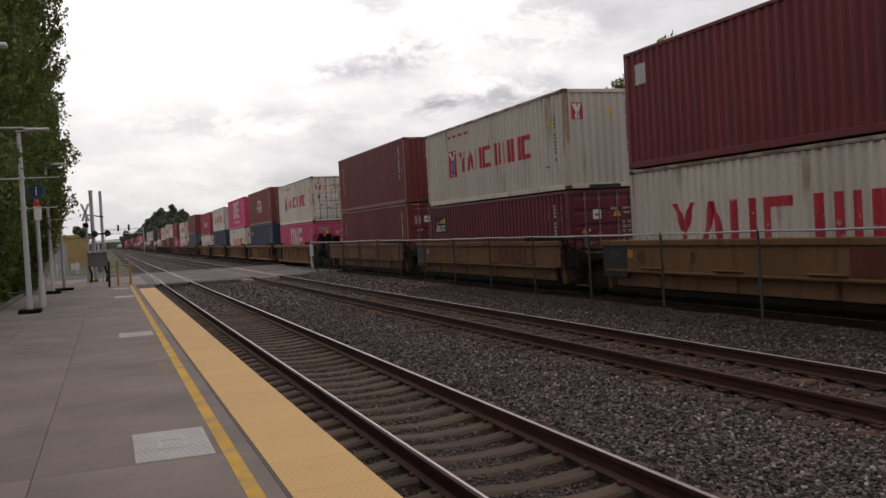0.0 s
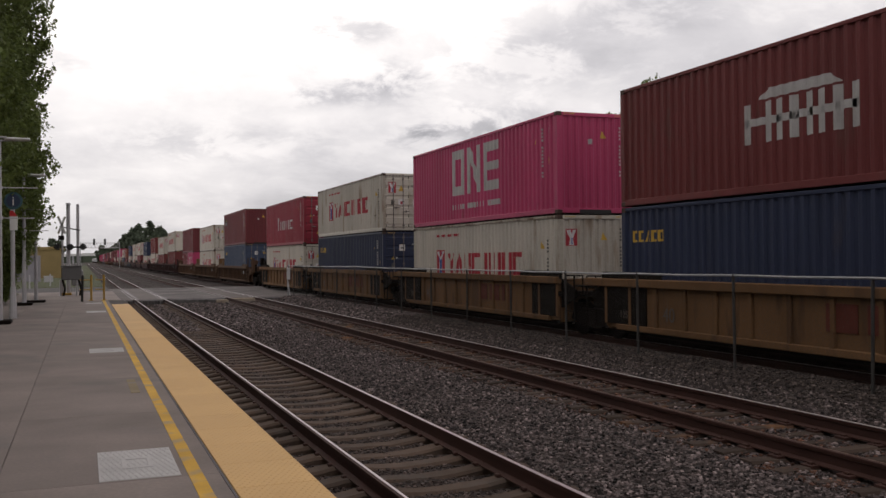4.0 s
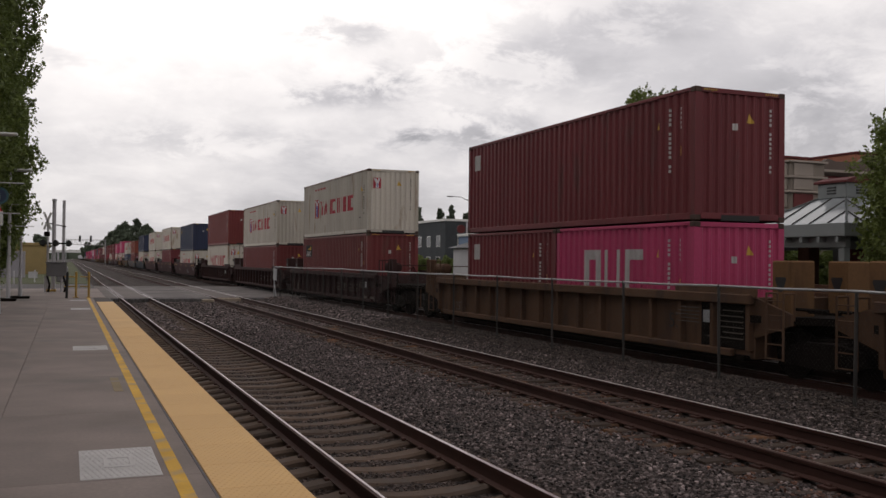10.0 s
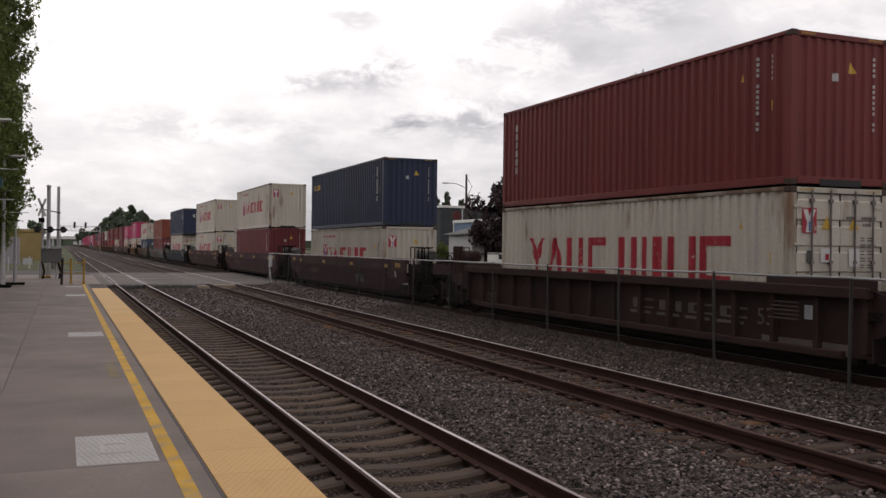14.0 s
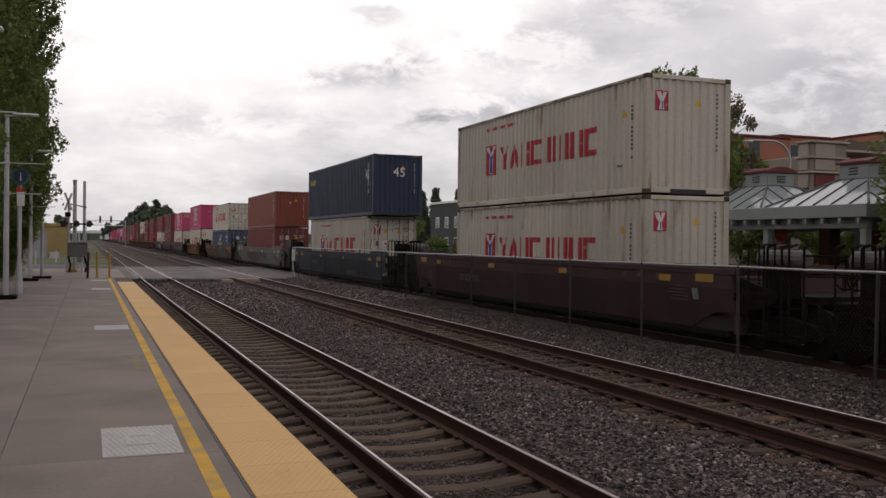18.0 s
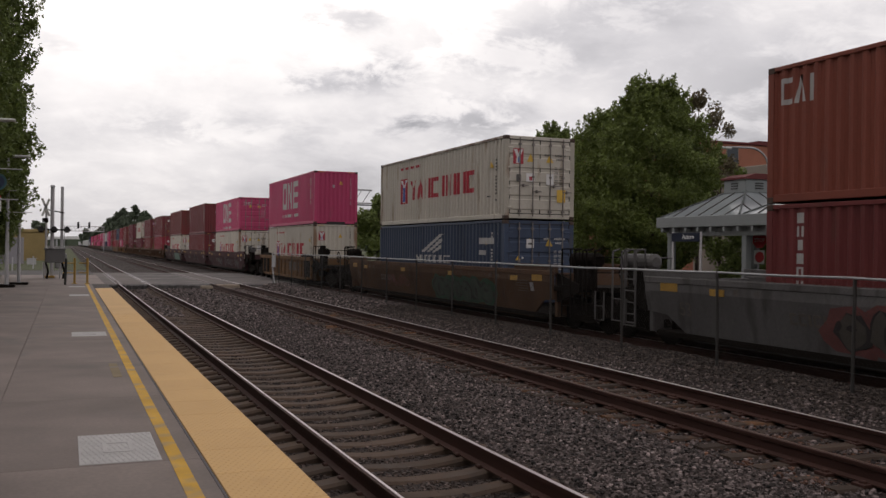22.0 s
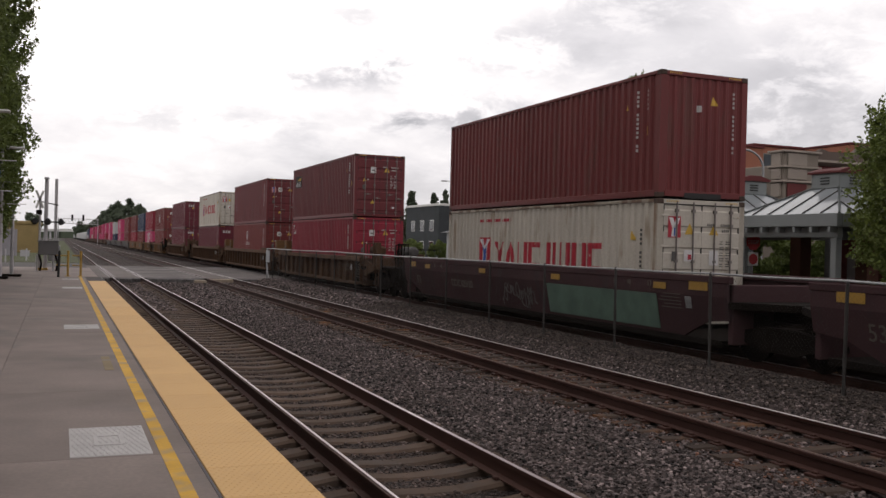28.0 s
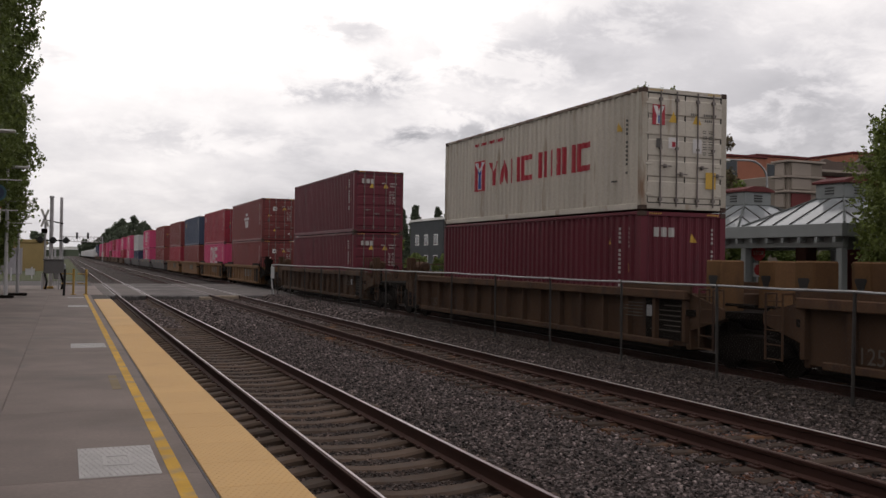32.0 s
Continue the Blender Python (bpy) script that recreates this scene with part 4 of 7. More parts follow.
        out = [("pale", row_of(["slab"], L - 0.45, L - 0.95, H - 0.85, H - 0.35))]
    elif style == "face":
        out = [("pale", [[(6.4, 1.0), (5.4, 1.0), (5.2, 1.5), (6.6, 1.5)], rect(6.8, 5.0, 1.55, 1.75), rect(6.3, 5.5, 1.85, 2.05)])]
    return out + tiny


BIGNAMES = ("ym", "ymbig", "one", "kline")


DECAL_CACHE = {}


def lay(root, name, key, color, polys, bps, place):
    k = (key, color)
    if k not in DECAL_CACHE:
        DECAL_CACHE[k] = decal(polys, bps, place).data(name, MARK[color])
    ob = part(name, DECAL_CACHE[k], None, root)
    if len(polys) > 1 and name != "letter_block":
        tagged(ob, kind="stuff")


def container(name, label, color, L, H, style, end, detail=2):
    """A shipping container, its near end at y = 0, floor at z = 0."""
    c = COATS[color]
    rusty = COATS["creampost"] if color == "cream" else c
    root = thing("shipping_container", label, "shipping container", group="containers on the freight train")
    for turn in (0, 1):
        part("side_panel", shared(("side_panel", L, H), lambda: side_panel(L, H), c), None, root, "", pose(0, L * turn, 0, 0, 0, 180 * turn))
    part("roof", shared(("roof", L, H), lambda: Mesh().box(-1.15, 1.15, 0.06, L - 0.06, H - 0.05, H - 0.012, 0.01), c), None, root)
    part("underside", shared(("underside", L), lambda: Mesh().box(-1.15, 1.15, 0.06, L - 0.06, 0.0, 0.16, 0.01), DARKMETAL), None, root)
    rail = lambda: Mesh().box(-HW, -HW + 0.06, 0.17, L - 0.17, 0.02, 0.165, 0.008)
    top = lambda: Mesh().box(-HW, -HW + 0.06, 0.17, L - 0.17, H - 0.085, H - 0.006, 0.008)
    for turn in (0, 1):
        part("bottom_rail", shared(("bottom_rail", L), rail, c), None, root, "", pose(0, L * turn, 0, 0, 0, 180 * turn))
        part("top_rail", shared(("top_rail", L, H), top, COATS["creamrail"] if color == "cream" else c), None, root, "", pose(0, L * turn, 0, 0, 0, 180 * turn))
    post_m = lambda: Mesh().prism([(-HW, 0.006), (-1.06, 0.006), (-1.06, 0.06), (-1.13, 0.06), (-1.13, 0.16), (-HW, 0.16)], "z", 0.118, H - 0.118)
    cast = lambda: Mesh().box(-HW - 0.004, -HW + 0.158, -0.002, 0.176, 0, 0.118, 0.012)
    for up in (0, 1) if detail > 1 else ():
        for turn in (0, 1):
            part("corner_casting", shared(("corner_casting",), cast, CASTING), None, root, "", pose(0, L * turn, 0, 0, 0, 180 * turn) @ pose(0, 0, up * (H - 0.118)))
    for turn in (0, 1):
        part("corner_post", shared(("corner_post", H), post_m, rusty), None, root, "", pose(0, L * turn, 0, 0, 0, 180 * turn))
        part("corner_post", shared(("corner_post_b", H), lambda: Mesh().prism([(HW, 0.006), (1.06, 0.006), (1.06, 0.06), (1.13, 0.06), (1.13, 0.16), (HW, 0.16)], "z", 0.118, H - 0.118), rusty), None, root, "", pose(0, L * turn, 0, 0, 0, 180 * turn))
        for up in (0, 1) if detail > 1 else ():
            part("corner_casting", shared(("corner_casting_b",), lambda: Mesh().box(HW - 0.158, HW + 0.004, -0.002, 0.176, 0, 0.118, 0.012), CASTING), None, root, "", pose(0, L * turn, 0, 0, 0, 180 * turn) @ pose(0, 0, up * (H - 0.118)))
    header = lambda: Mesh().box(-1.06, 1.06, 0.004, 0.10, H - 0.115, H - 0.01, 0.008)
    sill = lambda: Mesh().box(-1.06, 1.06, 0.004, 0.10, 0.03, 0.17, 0.008)
    for turn in (0, 1):
        part("end_header", shared(("end_header", H), header, c), None, root, "", pose(0, L * turn, 0, 0, 0, 180 * turn))
        part("end_sill", shared(("end_sill",), sill, c), None, root, "", pose(0, L * turn, 0, 0, 0, 180 * turn))
    part("end_panel", shared(("end_panel", H), lambda: end_panel(H), c), None, root, "", pose(0, L, 0, 0, 0, 180))
    if end == "plain":
        # no tunnel is cut: a black block paints the shade inside it
        part("gooseneck_recess", shared(("gooseneck_recess",), lambda: Mesh().box(-0.52, 0.52, 0.0, 0.05, 0.0, 0.125), BLACK), None, root, "black block painted as the tunnel's shade beneath the end")
        part("end_panel", shared(("end_panel", H), lambda: end_panel(H), c), None, root)
    else:
        for s in (0, 1):
            m = pose(-1.062, 0.02, 0) if not s else pose(0.002, 0.02, 0)
            leaf = part("door", shared(("door", H), lambda: door_leaf(H), c), None, root, "", m)
            if detail > 1:
                for x in (0.34, 0.80):
                    part("locking_bar", shared(("locking_bar", H), lambda: Mesh().rod((0, -0.055, 0.10), (0, -0.055, H - 0.06), 0.019, 8).box(-0.045, 0.045, -0.075, -0.02, 0.22, 0.29).box(-0.045, 0.045, -0.075, -0.02, H - 0.3, H - 0.23).box(-0.04, 0.04, -0.075, -0.02, H * 0.5, H * 0.5 + 0.06), BARSTEEL), None, leaf, "steel locking bar", pose(x, 0, 0))
                    part("door_handle", shared(("door_handle",), lambda: Mesh().box(-0.02, 0.30, -0.085, -0.06, 0, 0.03, 0.006).box(0.10, 0.16, -0.09, -0.02, -0.03, 0.06, 0.008), BARSTEEL), None, leaf, "", pose(x - (0.0 if x < 0.5 else 0.0), 0, 0.86 + (0.18 if x < 0.5 else 0)))
                for i in range(4):
                    z = 0.35 + (H - 0.75) * i / 3
                    part("hinge", shared(("hinge",), lambda: Mesh().box(-0.06, 0.12, -0.035, -0.012, 0, 0.05, 0.006), c), None, leaf, "", pose(0.0 if not s else 0.94, 0, z))
    if end == "door" and detail > 1:
        part("door_gasket", shared(("door_gasket", H), lambda: Mesh().box(-0.014, 0.014, 0.004, 0.026, 0.17, H - 0.11).box(-1.064, -1.040, 0.004, 0.024, 0.17, H - 0.11).box(1.040, 1.064, 0.004, 0.024, 0.17, H - 0.11).box(-1.04, 1.04, 0.004, 0.024, 0.165, 0.19).box(-1.04, 1.04, 0.004, 0.024, H - 0.135, H - 0.11), BLACK), None, root, "black rubber door seal")
    if detail > 0:
        bps = ribs(0.15, L - 0.15)
        for i, (col, polys) in enumerate(side_marks(style, L, H)):
            for j, group in enumerate(polys if i == 0 and style in BIGNAMES else [polys]):
                lay(root, "letter_block" if i == 0 and style in BIGNAMES else "marking", (style, L, H, i, j), col, group, bps, lambda u, d, z: (-OUT + d - 0.004 - 0.003 * i - 0.0012 * j, u, z))
        ebps = ribs(-1.07, 1.07, 0.24, 0.04) if end == "plain" else [(-1.07, -0.026), (1.07, -0.026)]
        marks = [("gold", [[(0.16, H - 0.72), (0.38, H - 0.72), (0.27, H - 0.50)]] if end == "plain" else [[(-0.48, H - 0.80), (-0.22, H - 0.80), (-0.35, H - 0.54)], [(0.2, H - 0.80), (0.46, H - 0.80), (0.33, H - 0.54)]]),
                 ("pale", [rect(0.81, 0.85, H - 0.44 - 0.105 * i, H - 0.38 - 0.105 * i) for i in range(14) if i not in (4, 11)] if end == "plain" else [rect(0.14 + 0.055 * i, 0.175 + 0.055 * i, H - 0.60, H - 0.54) for i in range(4)] + [rect(0.52 + 0.055 * i, 0.555 + 0.055 * i, H - 0.60, H - 0.54) for i in range(7)] + [rect(0.56 + 0.055 * i, 0.595 + 0.055 * i, H - 0.73, H - 0.67) for i in range(4)] + [rect(0.50 + 0.17 * j, 0.60 + 0.17 * j + 0.03 * ((i + j) % 2), H - 0.96 - 0.13 * i - 0.05 * k, H - 0.94 - 0.13 * i - 0.05 * k) for i in range(5) for j in range(2) for k in range(2)])]
        if style in ("ym", "ymold", "ymbig"):
            marks = [marks[0], ("dim", marks[1][1])]
            marks.append(("red", [rect(-0.95, -0.60, H - 0.88, H - 0.40)]))
            marks.append(("bone", [[(-0.93, H - 0.43), (-0.82, H - 0.43), (-0.74, H - 0.66), (-0.82, H - 0.70)], [(-0.73, H - 0.43), (-0.62, H - 0.43), (-0.73, H - 0.70), (-0.81, H - 0.66)], [(-0.86, H - 0.86), (-0.69, H - 0.86), (-0.72, H - 0.66), (-0.83, H - 0.66)]]))
            marks.append(("blue", [rect(-0.795, -0.755, H - 0.84, H - 0.66)]))
            if end == "door":
                marks.append(("dim", [rect(-0.84, -0.68, H - 1.42, H - 1.2)]))
                marks.append(("bone", [rect(-0.5, -0.22, H - 1.42, H - 1.16), rect(0.2, 0.46, H - 1.5, H - 1.16)]))
                marks.append(("red", [rect(-0.40, -0.30, H - 1.38, H - 1.26)]))
                marks.append(("gold", [rect(0.58, 0.88, 0.55, 0.95)]))
        elif style == "one" and end == "door":
            marks.append(("pale", row_of(["ring", "two", "cup"], -0.25, -0.9, H - 0.62, H - 0.38, 0.2)))
        elif style == "tex":
            marks.append(("pale", row_of(["slab", "slab", "slab"], -0.25, -0.85, H - 0.60, H - 0.38, 0.3)))
        elif end == "door":
            marks.append(("bone", [rect(-0.46, -0.20, H - 0.86, H - 0.58), rect(-0.62, -0.56, H - 1.20, H - 1.14), rect(0.60, 0.72, 0.42, 0.50)]))
            marks.append(("dim", [rect(-0.84, -0.68, H - 1.62, H - 1.42), rect(-0.40, -0.26, H - 0.76, H - 0.70)]))
            marks.append(("gold", [[(-0.84, H - 1.24), (-0.66, H - 1.24), (-0.75, H - 1.10)], [(-0.44, 0.62), (-0.24, 0.62), (-0.34, 0.80)]]))
            if style == "stack":
                marks.append(("rose", [rect(-0.90, -0.62, H - 0.92, H - 0.56)]))
                marks.append(("blue", [[(-0.84, H - 0.58), (-0.68, H - 0.58), (-0.76, H - 0.76)], [(-0.82, H - 0.90), (-0.70, H - 0.90), (-0.76, H - 0.72)]]))
        else:
            marks.append(("pale", [rect(-0.2, -0.08, H - 0.9, H - 0.75)]))
        for i, (col, polys) in enumerate(marks):
            lift = 0.006 + 0.003 * i
            lay(root, "end_marking", (style in ("ym", "ymold", "ymbig"), style in ("one", "tex", "stack") and style, end, H, i), col, polys, ebps, lambda u, d, z: (u, 0.02 + d - lift, z))
        if H > 2.7:
            dash = [[(x, H - 0.075), (x + 0.03, H - 0.075), (x + 0.05, H - 0.035), (x + 0.02, H - 0.035)] for x in [-1.0 + 0.06 * i for i in range(6)] + [0.66 + 0.06 * i for i in range(6)]]
            lay(root, "height_stripe", ("dash", H), "gold", dash, [(-1.1, 0), (1.1, 0)], lambda u, d, z: (u, 0.0, z))
    return root


WELLS = {
    "tan": coat("tan_car_paint", (0.168, 0.092, 0.046), (0.085, 0.048, 0.028), 0.46, 0.7, 0.3, 0.06),
    "sand": coat("sand_brown_car_paint", (0.120, 0.068, 0.044), (0.06, 0.038, 0.030), 0.46, 0.7, 0.3, 0.06),
    "drab": coat("drab_brown_car_paint", (0.098, 0.057, 0.037), (0.052, 0.033, 0.026), 0.46, 0.75, 0.3, 0.06),
    "brown": coat("dark_brown_car_paint", (0.054, 0.030, 0.029), (0.034, 0.024, 0.023), 0.46, 0.75, 0.3, 0.06),
    "oxide": coat("oxide_car_paint", (0.074, 0.040, 0.043), (0.046, 0.031, 0.033), 0.42, 0.75, 0.3, 0.06),
    "grey": coat("grey_car_paint", (0.135, 0.127, 0.127), (0.065, 0.059, 0.058), 0.44, 0.7, 0.3, 0.06),
    "bluegrey": coat("blue_grey_car_paint", (0.050, 0.057, 0.070), (0.05, 0.05, 0.056), 0.42, 0.7, 0.3, 0.06),
}
LETTER = surface("faded_car_lettering", (0.135, 0.115, 0.10), 0.7, var=0.3, scale=3, fine=30, bump=0.05, stain=(0.09, 0.07, 0.06), amount=0.45, stain_scale=6)
REFLECT = surface("yellow_reflector", (0.34, 0.19, 0.03), 0.6, var=0.2, scale=4, fine=40, bump=0.05)


DULLSTEEL = surface("dull_grey_steel", (0.115, 0.108, 0.107), 0.65, var=0.3, scale=4, fine=40, bump=0.1)


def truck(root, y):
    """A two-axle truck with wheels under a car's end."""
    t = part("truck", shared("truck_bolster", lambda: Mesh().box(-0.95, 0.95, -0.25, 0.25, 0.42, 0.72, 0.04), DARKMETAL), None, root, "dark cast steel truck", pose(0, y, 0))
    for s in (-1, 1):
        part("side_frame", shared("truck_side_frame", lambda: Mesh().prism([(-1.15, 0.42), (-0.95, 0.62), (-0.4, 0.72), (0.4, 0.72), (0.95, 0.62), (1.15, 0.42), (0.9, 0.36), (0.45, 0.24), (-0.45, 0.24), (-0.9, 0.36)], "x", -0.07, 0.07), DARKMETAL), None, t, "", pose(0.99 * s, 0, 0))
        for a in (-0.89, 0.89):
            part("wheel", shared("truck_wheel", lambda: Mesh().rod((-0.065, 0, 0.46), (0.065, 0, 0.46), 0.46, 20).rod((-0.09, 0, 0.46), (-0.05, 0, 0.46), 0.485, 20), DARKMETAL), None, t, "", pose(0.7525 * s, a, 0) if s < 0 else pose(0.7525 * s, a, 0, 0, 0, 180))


def words(root, w, shapes, y1, y0, z0, z1, x, material=LETTER):
    polys = row_of(shapes, y1, y0, z0, z1, 0.3)
    m = Mesh()
    for p in polys:
        us, zs = [q[0] for q in p], [q[1] for q in p]
        m.add([(x, q[0], q[1]) for q in p] + [(x + 0.02, q[0], q[1]) for q in p], [tuple(range(len(p)))] + [(i, (i + 1) % len(p), len(p) + (i + 1) % len(p), len(p) + i) for i in range(len(p))])
    tagged(part("lettering", m, material, root, "faded pale markings"), kind="stuff")


def number(root, text, y, z, size, x, material=LETTER):
    """Readable figures on a car or container side, facing the platform."""
    c = bpy.data.curves.new("figures", "FONT")
    c.body, c.size, c.extrude = text, size, 0.002
    c.materials.append(material)
    ob = new("figure", c)
    ob.parent = root
    ob.matrix_basis = Matrix(((0, 0, -1, x), (-1, 0, 0, y), (0, 1, 0, z), (0, 0, 0, 1)))
    return ob


def car_end(root, c, color, kind, y0, d, room, brk, seed):
    """Ladders, guide posts, tanks, pipes and brake gear on one end of a car."""
    steel = DULLSTEEL if color == "grey" else (c if kind == "long" else DARKMETAL)
    plates = kind in ("smooth", "long")
    for s in (-1, 1):
        # low guard plate along the top at the car's end
        part("guard_plate", Mesh().box(*sorted((s * 1.40, s * 1.46)), *sorted((y0 - d * 2.4, y0 + d * 0.15)), 1.50, 1.72, 0.01), c if plates else DARKMETAL, root)
        if s < 0:
            part("end_gusset", Mesh().prism([(y0, 1.5), (y0 + d * min(1.5, room * 0.7), 1.22), (y0 + d * min(1.5, room * 0.7), 1.02), (y0, 0.7)], "x", *sorted((s * 1.30, s * 1.36))), DARKMETAL if kind != "long" else c, root)
    lad = Mesh()
    u0, u1 = y0 + d * 0.45, y0 + d * 0.9
    top = 2.15 if brk else 1.6
    for u in (u0, u1):
        lad.rod((-1.46, u, 0.36), (-1.46, u, top), 0.022, 6).rod((-1.46, u, top), (-1.2, u, top), 0.022, 6).rod((-1.2, u, top), (-1.2, u, 1.1), 0.018, 6)
    ladder = part("ladder", lad, steel, root, "steel ladder with bent rails")
    for k in range(5):
        part("rung", shared(("rung", d), lambda: Mesh().rod((-1.46, d * 0.45, 0), (-1.46, d * 0.9, 0), 0.014, 6), steel), None, ladder, "", pose(0, y0, 0.38 + 0.27 * k))
    if brk:
        if kind == "smooth":
            for u in (y0 + d * 0.95, y0 + d * 1.55):
                part("grab_iron", Mesh().rod((-1.25, u - 0.2, 0.4), (-1.25, u - 0.2, 2.1), 0.024, 6).rod((-1.25, u - 0.2, 2.1), (-1.05, u - 0.2, 2.16), 0.024, 6).rod((-1.25, u + 0.2, 0.4), (-1.25, u + 0.2, 2.1), 0.024, 6).rod((-1.25, u + 0.2, 2.1), (-1.05, u + 0.2, 2.16), 0.024, 6).rod((-1.25, u - 0.2, 0.42), (-1.25, u + 0.2, 0.42), 0.018, 6).rod((-1.25, u - 0.2, 0.95), (-1.25, u + 0.2, 0.95), 0.018, 6), steel, root, "bent grab iron")
        for u in (y0 + d * 1.25, y0 + d * 1.6) if kind != "smooth" else ():
            part("guide_post", Mesh().box(-1.28, -1.10, u - 0.07, u + 0.07, 1.05, 2.2, 0.012), c if kind == "long" else DARKMETAL, root, "upright channel post")
        part("air_reservoir", Mesh().rod((-1.0, y0 + d * 0.35, 1.86), (-1.0, y0 + d * 1.5, 1.86), 0.20, 14).rod((-1.0, y0 + d * 0.29, 1.86), (-1.0, y0 + d * 0.35, 1.86), 0.12, 14, 0.20).rod((-1.0, y0 + d * 1.5, 1.86), (-1.0, y0 + d * 1.56, 1.86), 0.20, 14, 0.12), DULLSTEEL if color in ("grey", "oxide") else (c if kind == "long" else DARKMETAL), root, "horizontal air tank")
        part("tank_saddle", Mesh().box(-1.12, -0.88, *sorted((y0 + d * 0.5, y0 + d * 1.3)), 1.1, 1.72, 0.02), DARKMETAL, root)
        wheel = Mesh()
        for k in range(16):
            p, q = 6.283 * k / 16, 6.283 * (k + 1) / 16
            wheel.rod((-0.5, y0 + d * 2.0 + 0.28 * math.cos(p), 1.6 + 0.28 * math.sin(p)), (-0.5, y0 + d * 2.0 + 0.28 * math.cos(q), 1.6 + 0.28 * math.sin(q)), 0.02, 6)
        for k in range(4):
            wheel.rod((-0.5, y0 + d * 2.0, 1.6), (-0.5, y0 + d * 2.0 + 0.28 * math.cos(1.571 * k), 1.6 + 0.28 * math.sin(1.571 * k)), 0.014, 6)
        part("brake_wheel", wheel, DARKMETAL, root, "spoked hand brake wheel")
        part("hand_rail", Mesh().rod((-1.15, y0 + d * 1.6, 1.95), (0.6, y0 + d * 1.9, 1.95), 0.02, 6).rod((-1.15, y0 + d * 1.6, 1.55), (0.6, y0 + d * 1.9, 1.55), 0.02, 6), steel, root)
        part("step", Mesh().rod((-1.4, y0 + d * 1.9, 1.1), (-1.4, y0 + d * 1.9, 0.4), 0.02, 6).rod((-1.4, y0 + d * 2.3, 1.1), (-1.4, y0 + d * 2.3, 0.4), 0.02, 6).rod((-1.4, y0 + d * 1.9, 0.4), (-1.4, y0 + d * 2.3, 0.4), 0.016, 6).rod((-1.4, y0 + d * 1.9, 0.75), (-1.4, y0 + d * 2.3, 0.75), 0.016, 6), steel, root)
        hose = [Vector((-0.45, y0 + d * (room + 0.0), 0.85)), Vector((-0.5, y0 + d * (room + 0.25), 0.5)), Vector((-0.35, y0 + d * (room + 0.5), 0.62))]
        part("air_hose", Mesh().rod(hose[0], hose[1], 0.028, 6).rod(hose[1], hose[2], 0.028, 6), BLACK, root)
    else:
        for x in (-1.05, 0.35) if kind not in ("ledge", "short") else ():
            box = part("deck_box", Mesh().box(x, x + 0.62, *sorted((y0 + d * 0.12, y0 + d * 0.62)), 1.1, 2.22 if kind != "smooth" else 1.95, 0.03), WELLS["tan"] if color in ("drab", "sand") else c, root, "upright steel guide box")
            m = y0 + d * 0.37
            arch = [(m - 0.05, 1.62), (m + 0.05, 1.62), (m + 0.15, 1.86), (m + 0.13, 1.90), (m - 0.13, 1.90), (m - 0.15, 1.86)]
            # no hole is cut: a black plate on the face paints its dark inside
            part("opening", Mesh().prism(arch, "x", x - 0.006, x + 0.01), BLACK, box, "black plate painted as a shaded arched hole")
        part("air_pipe", Mesh().rod((-0.9, y0, 1.3), (-0.9, y0 + d * room, 1.3), 0.035, 6).rod((-0.6, y0, 1.24), (-0.6, y0 + d * room, 1.24), 0.025, 6), DARKMETAL, root)
    part("brake_rod", Mesh().rod((-0.8, y0, 0.55), (-0.8, y0 + d * room, 0.62), 0.03, 6).box(-1.05, -0.75, *sorted((y0 + d * 0.1, y0 + d * 0.55)), 0.55, 0.85, 0.03), DARKMETAL, root)


HINGE, LEAN = 1.24, 0.20


def lean(ob):
    """Lays a flat marking on the inward leaning plate of a smooth-sided car."""
    at = Matrix.Translation((-1.5, 0, HINGE))
    ob.matrix_basis = at @ Matrix.Rotation(-math.atan(LEAN), 4, "Y") @ at.inverted() @ ob.matrix_basis


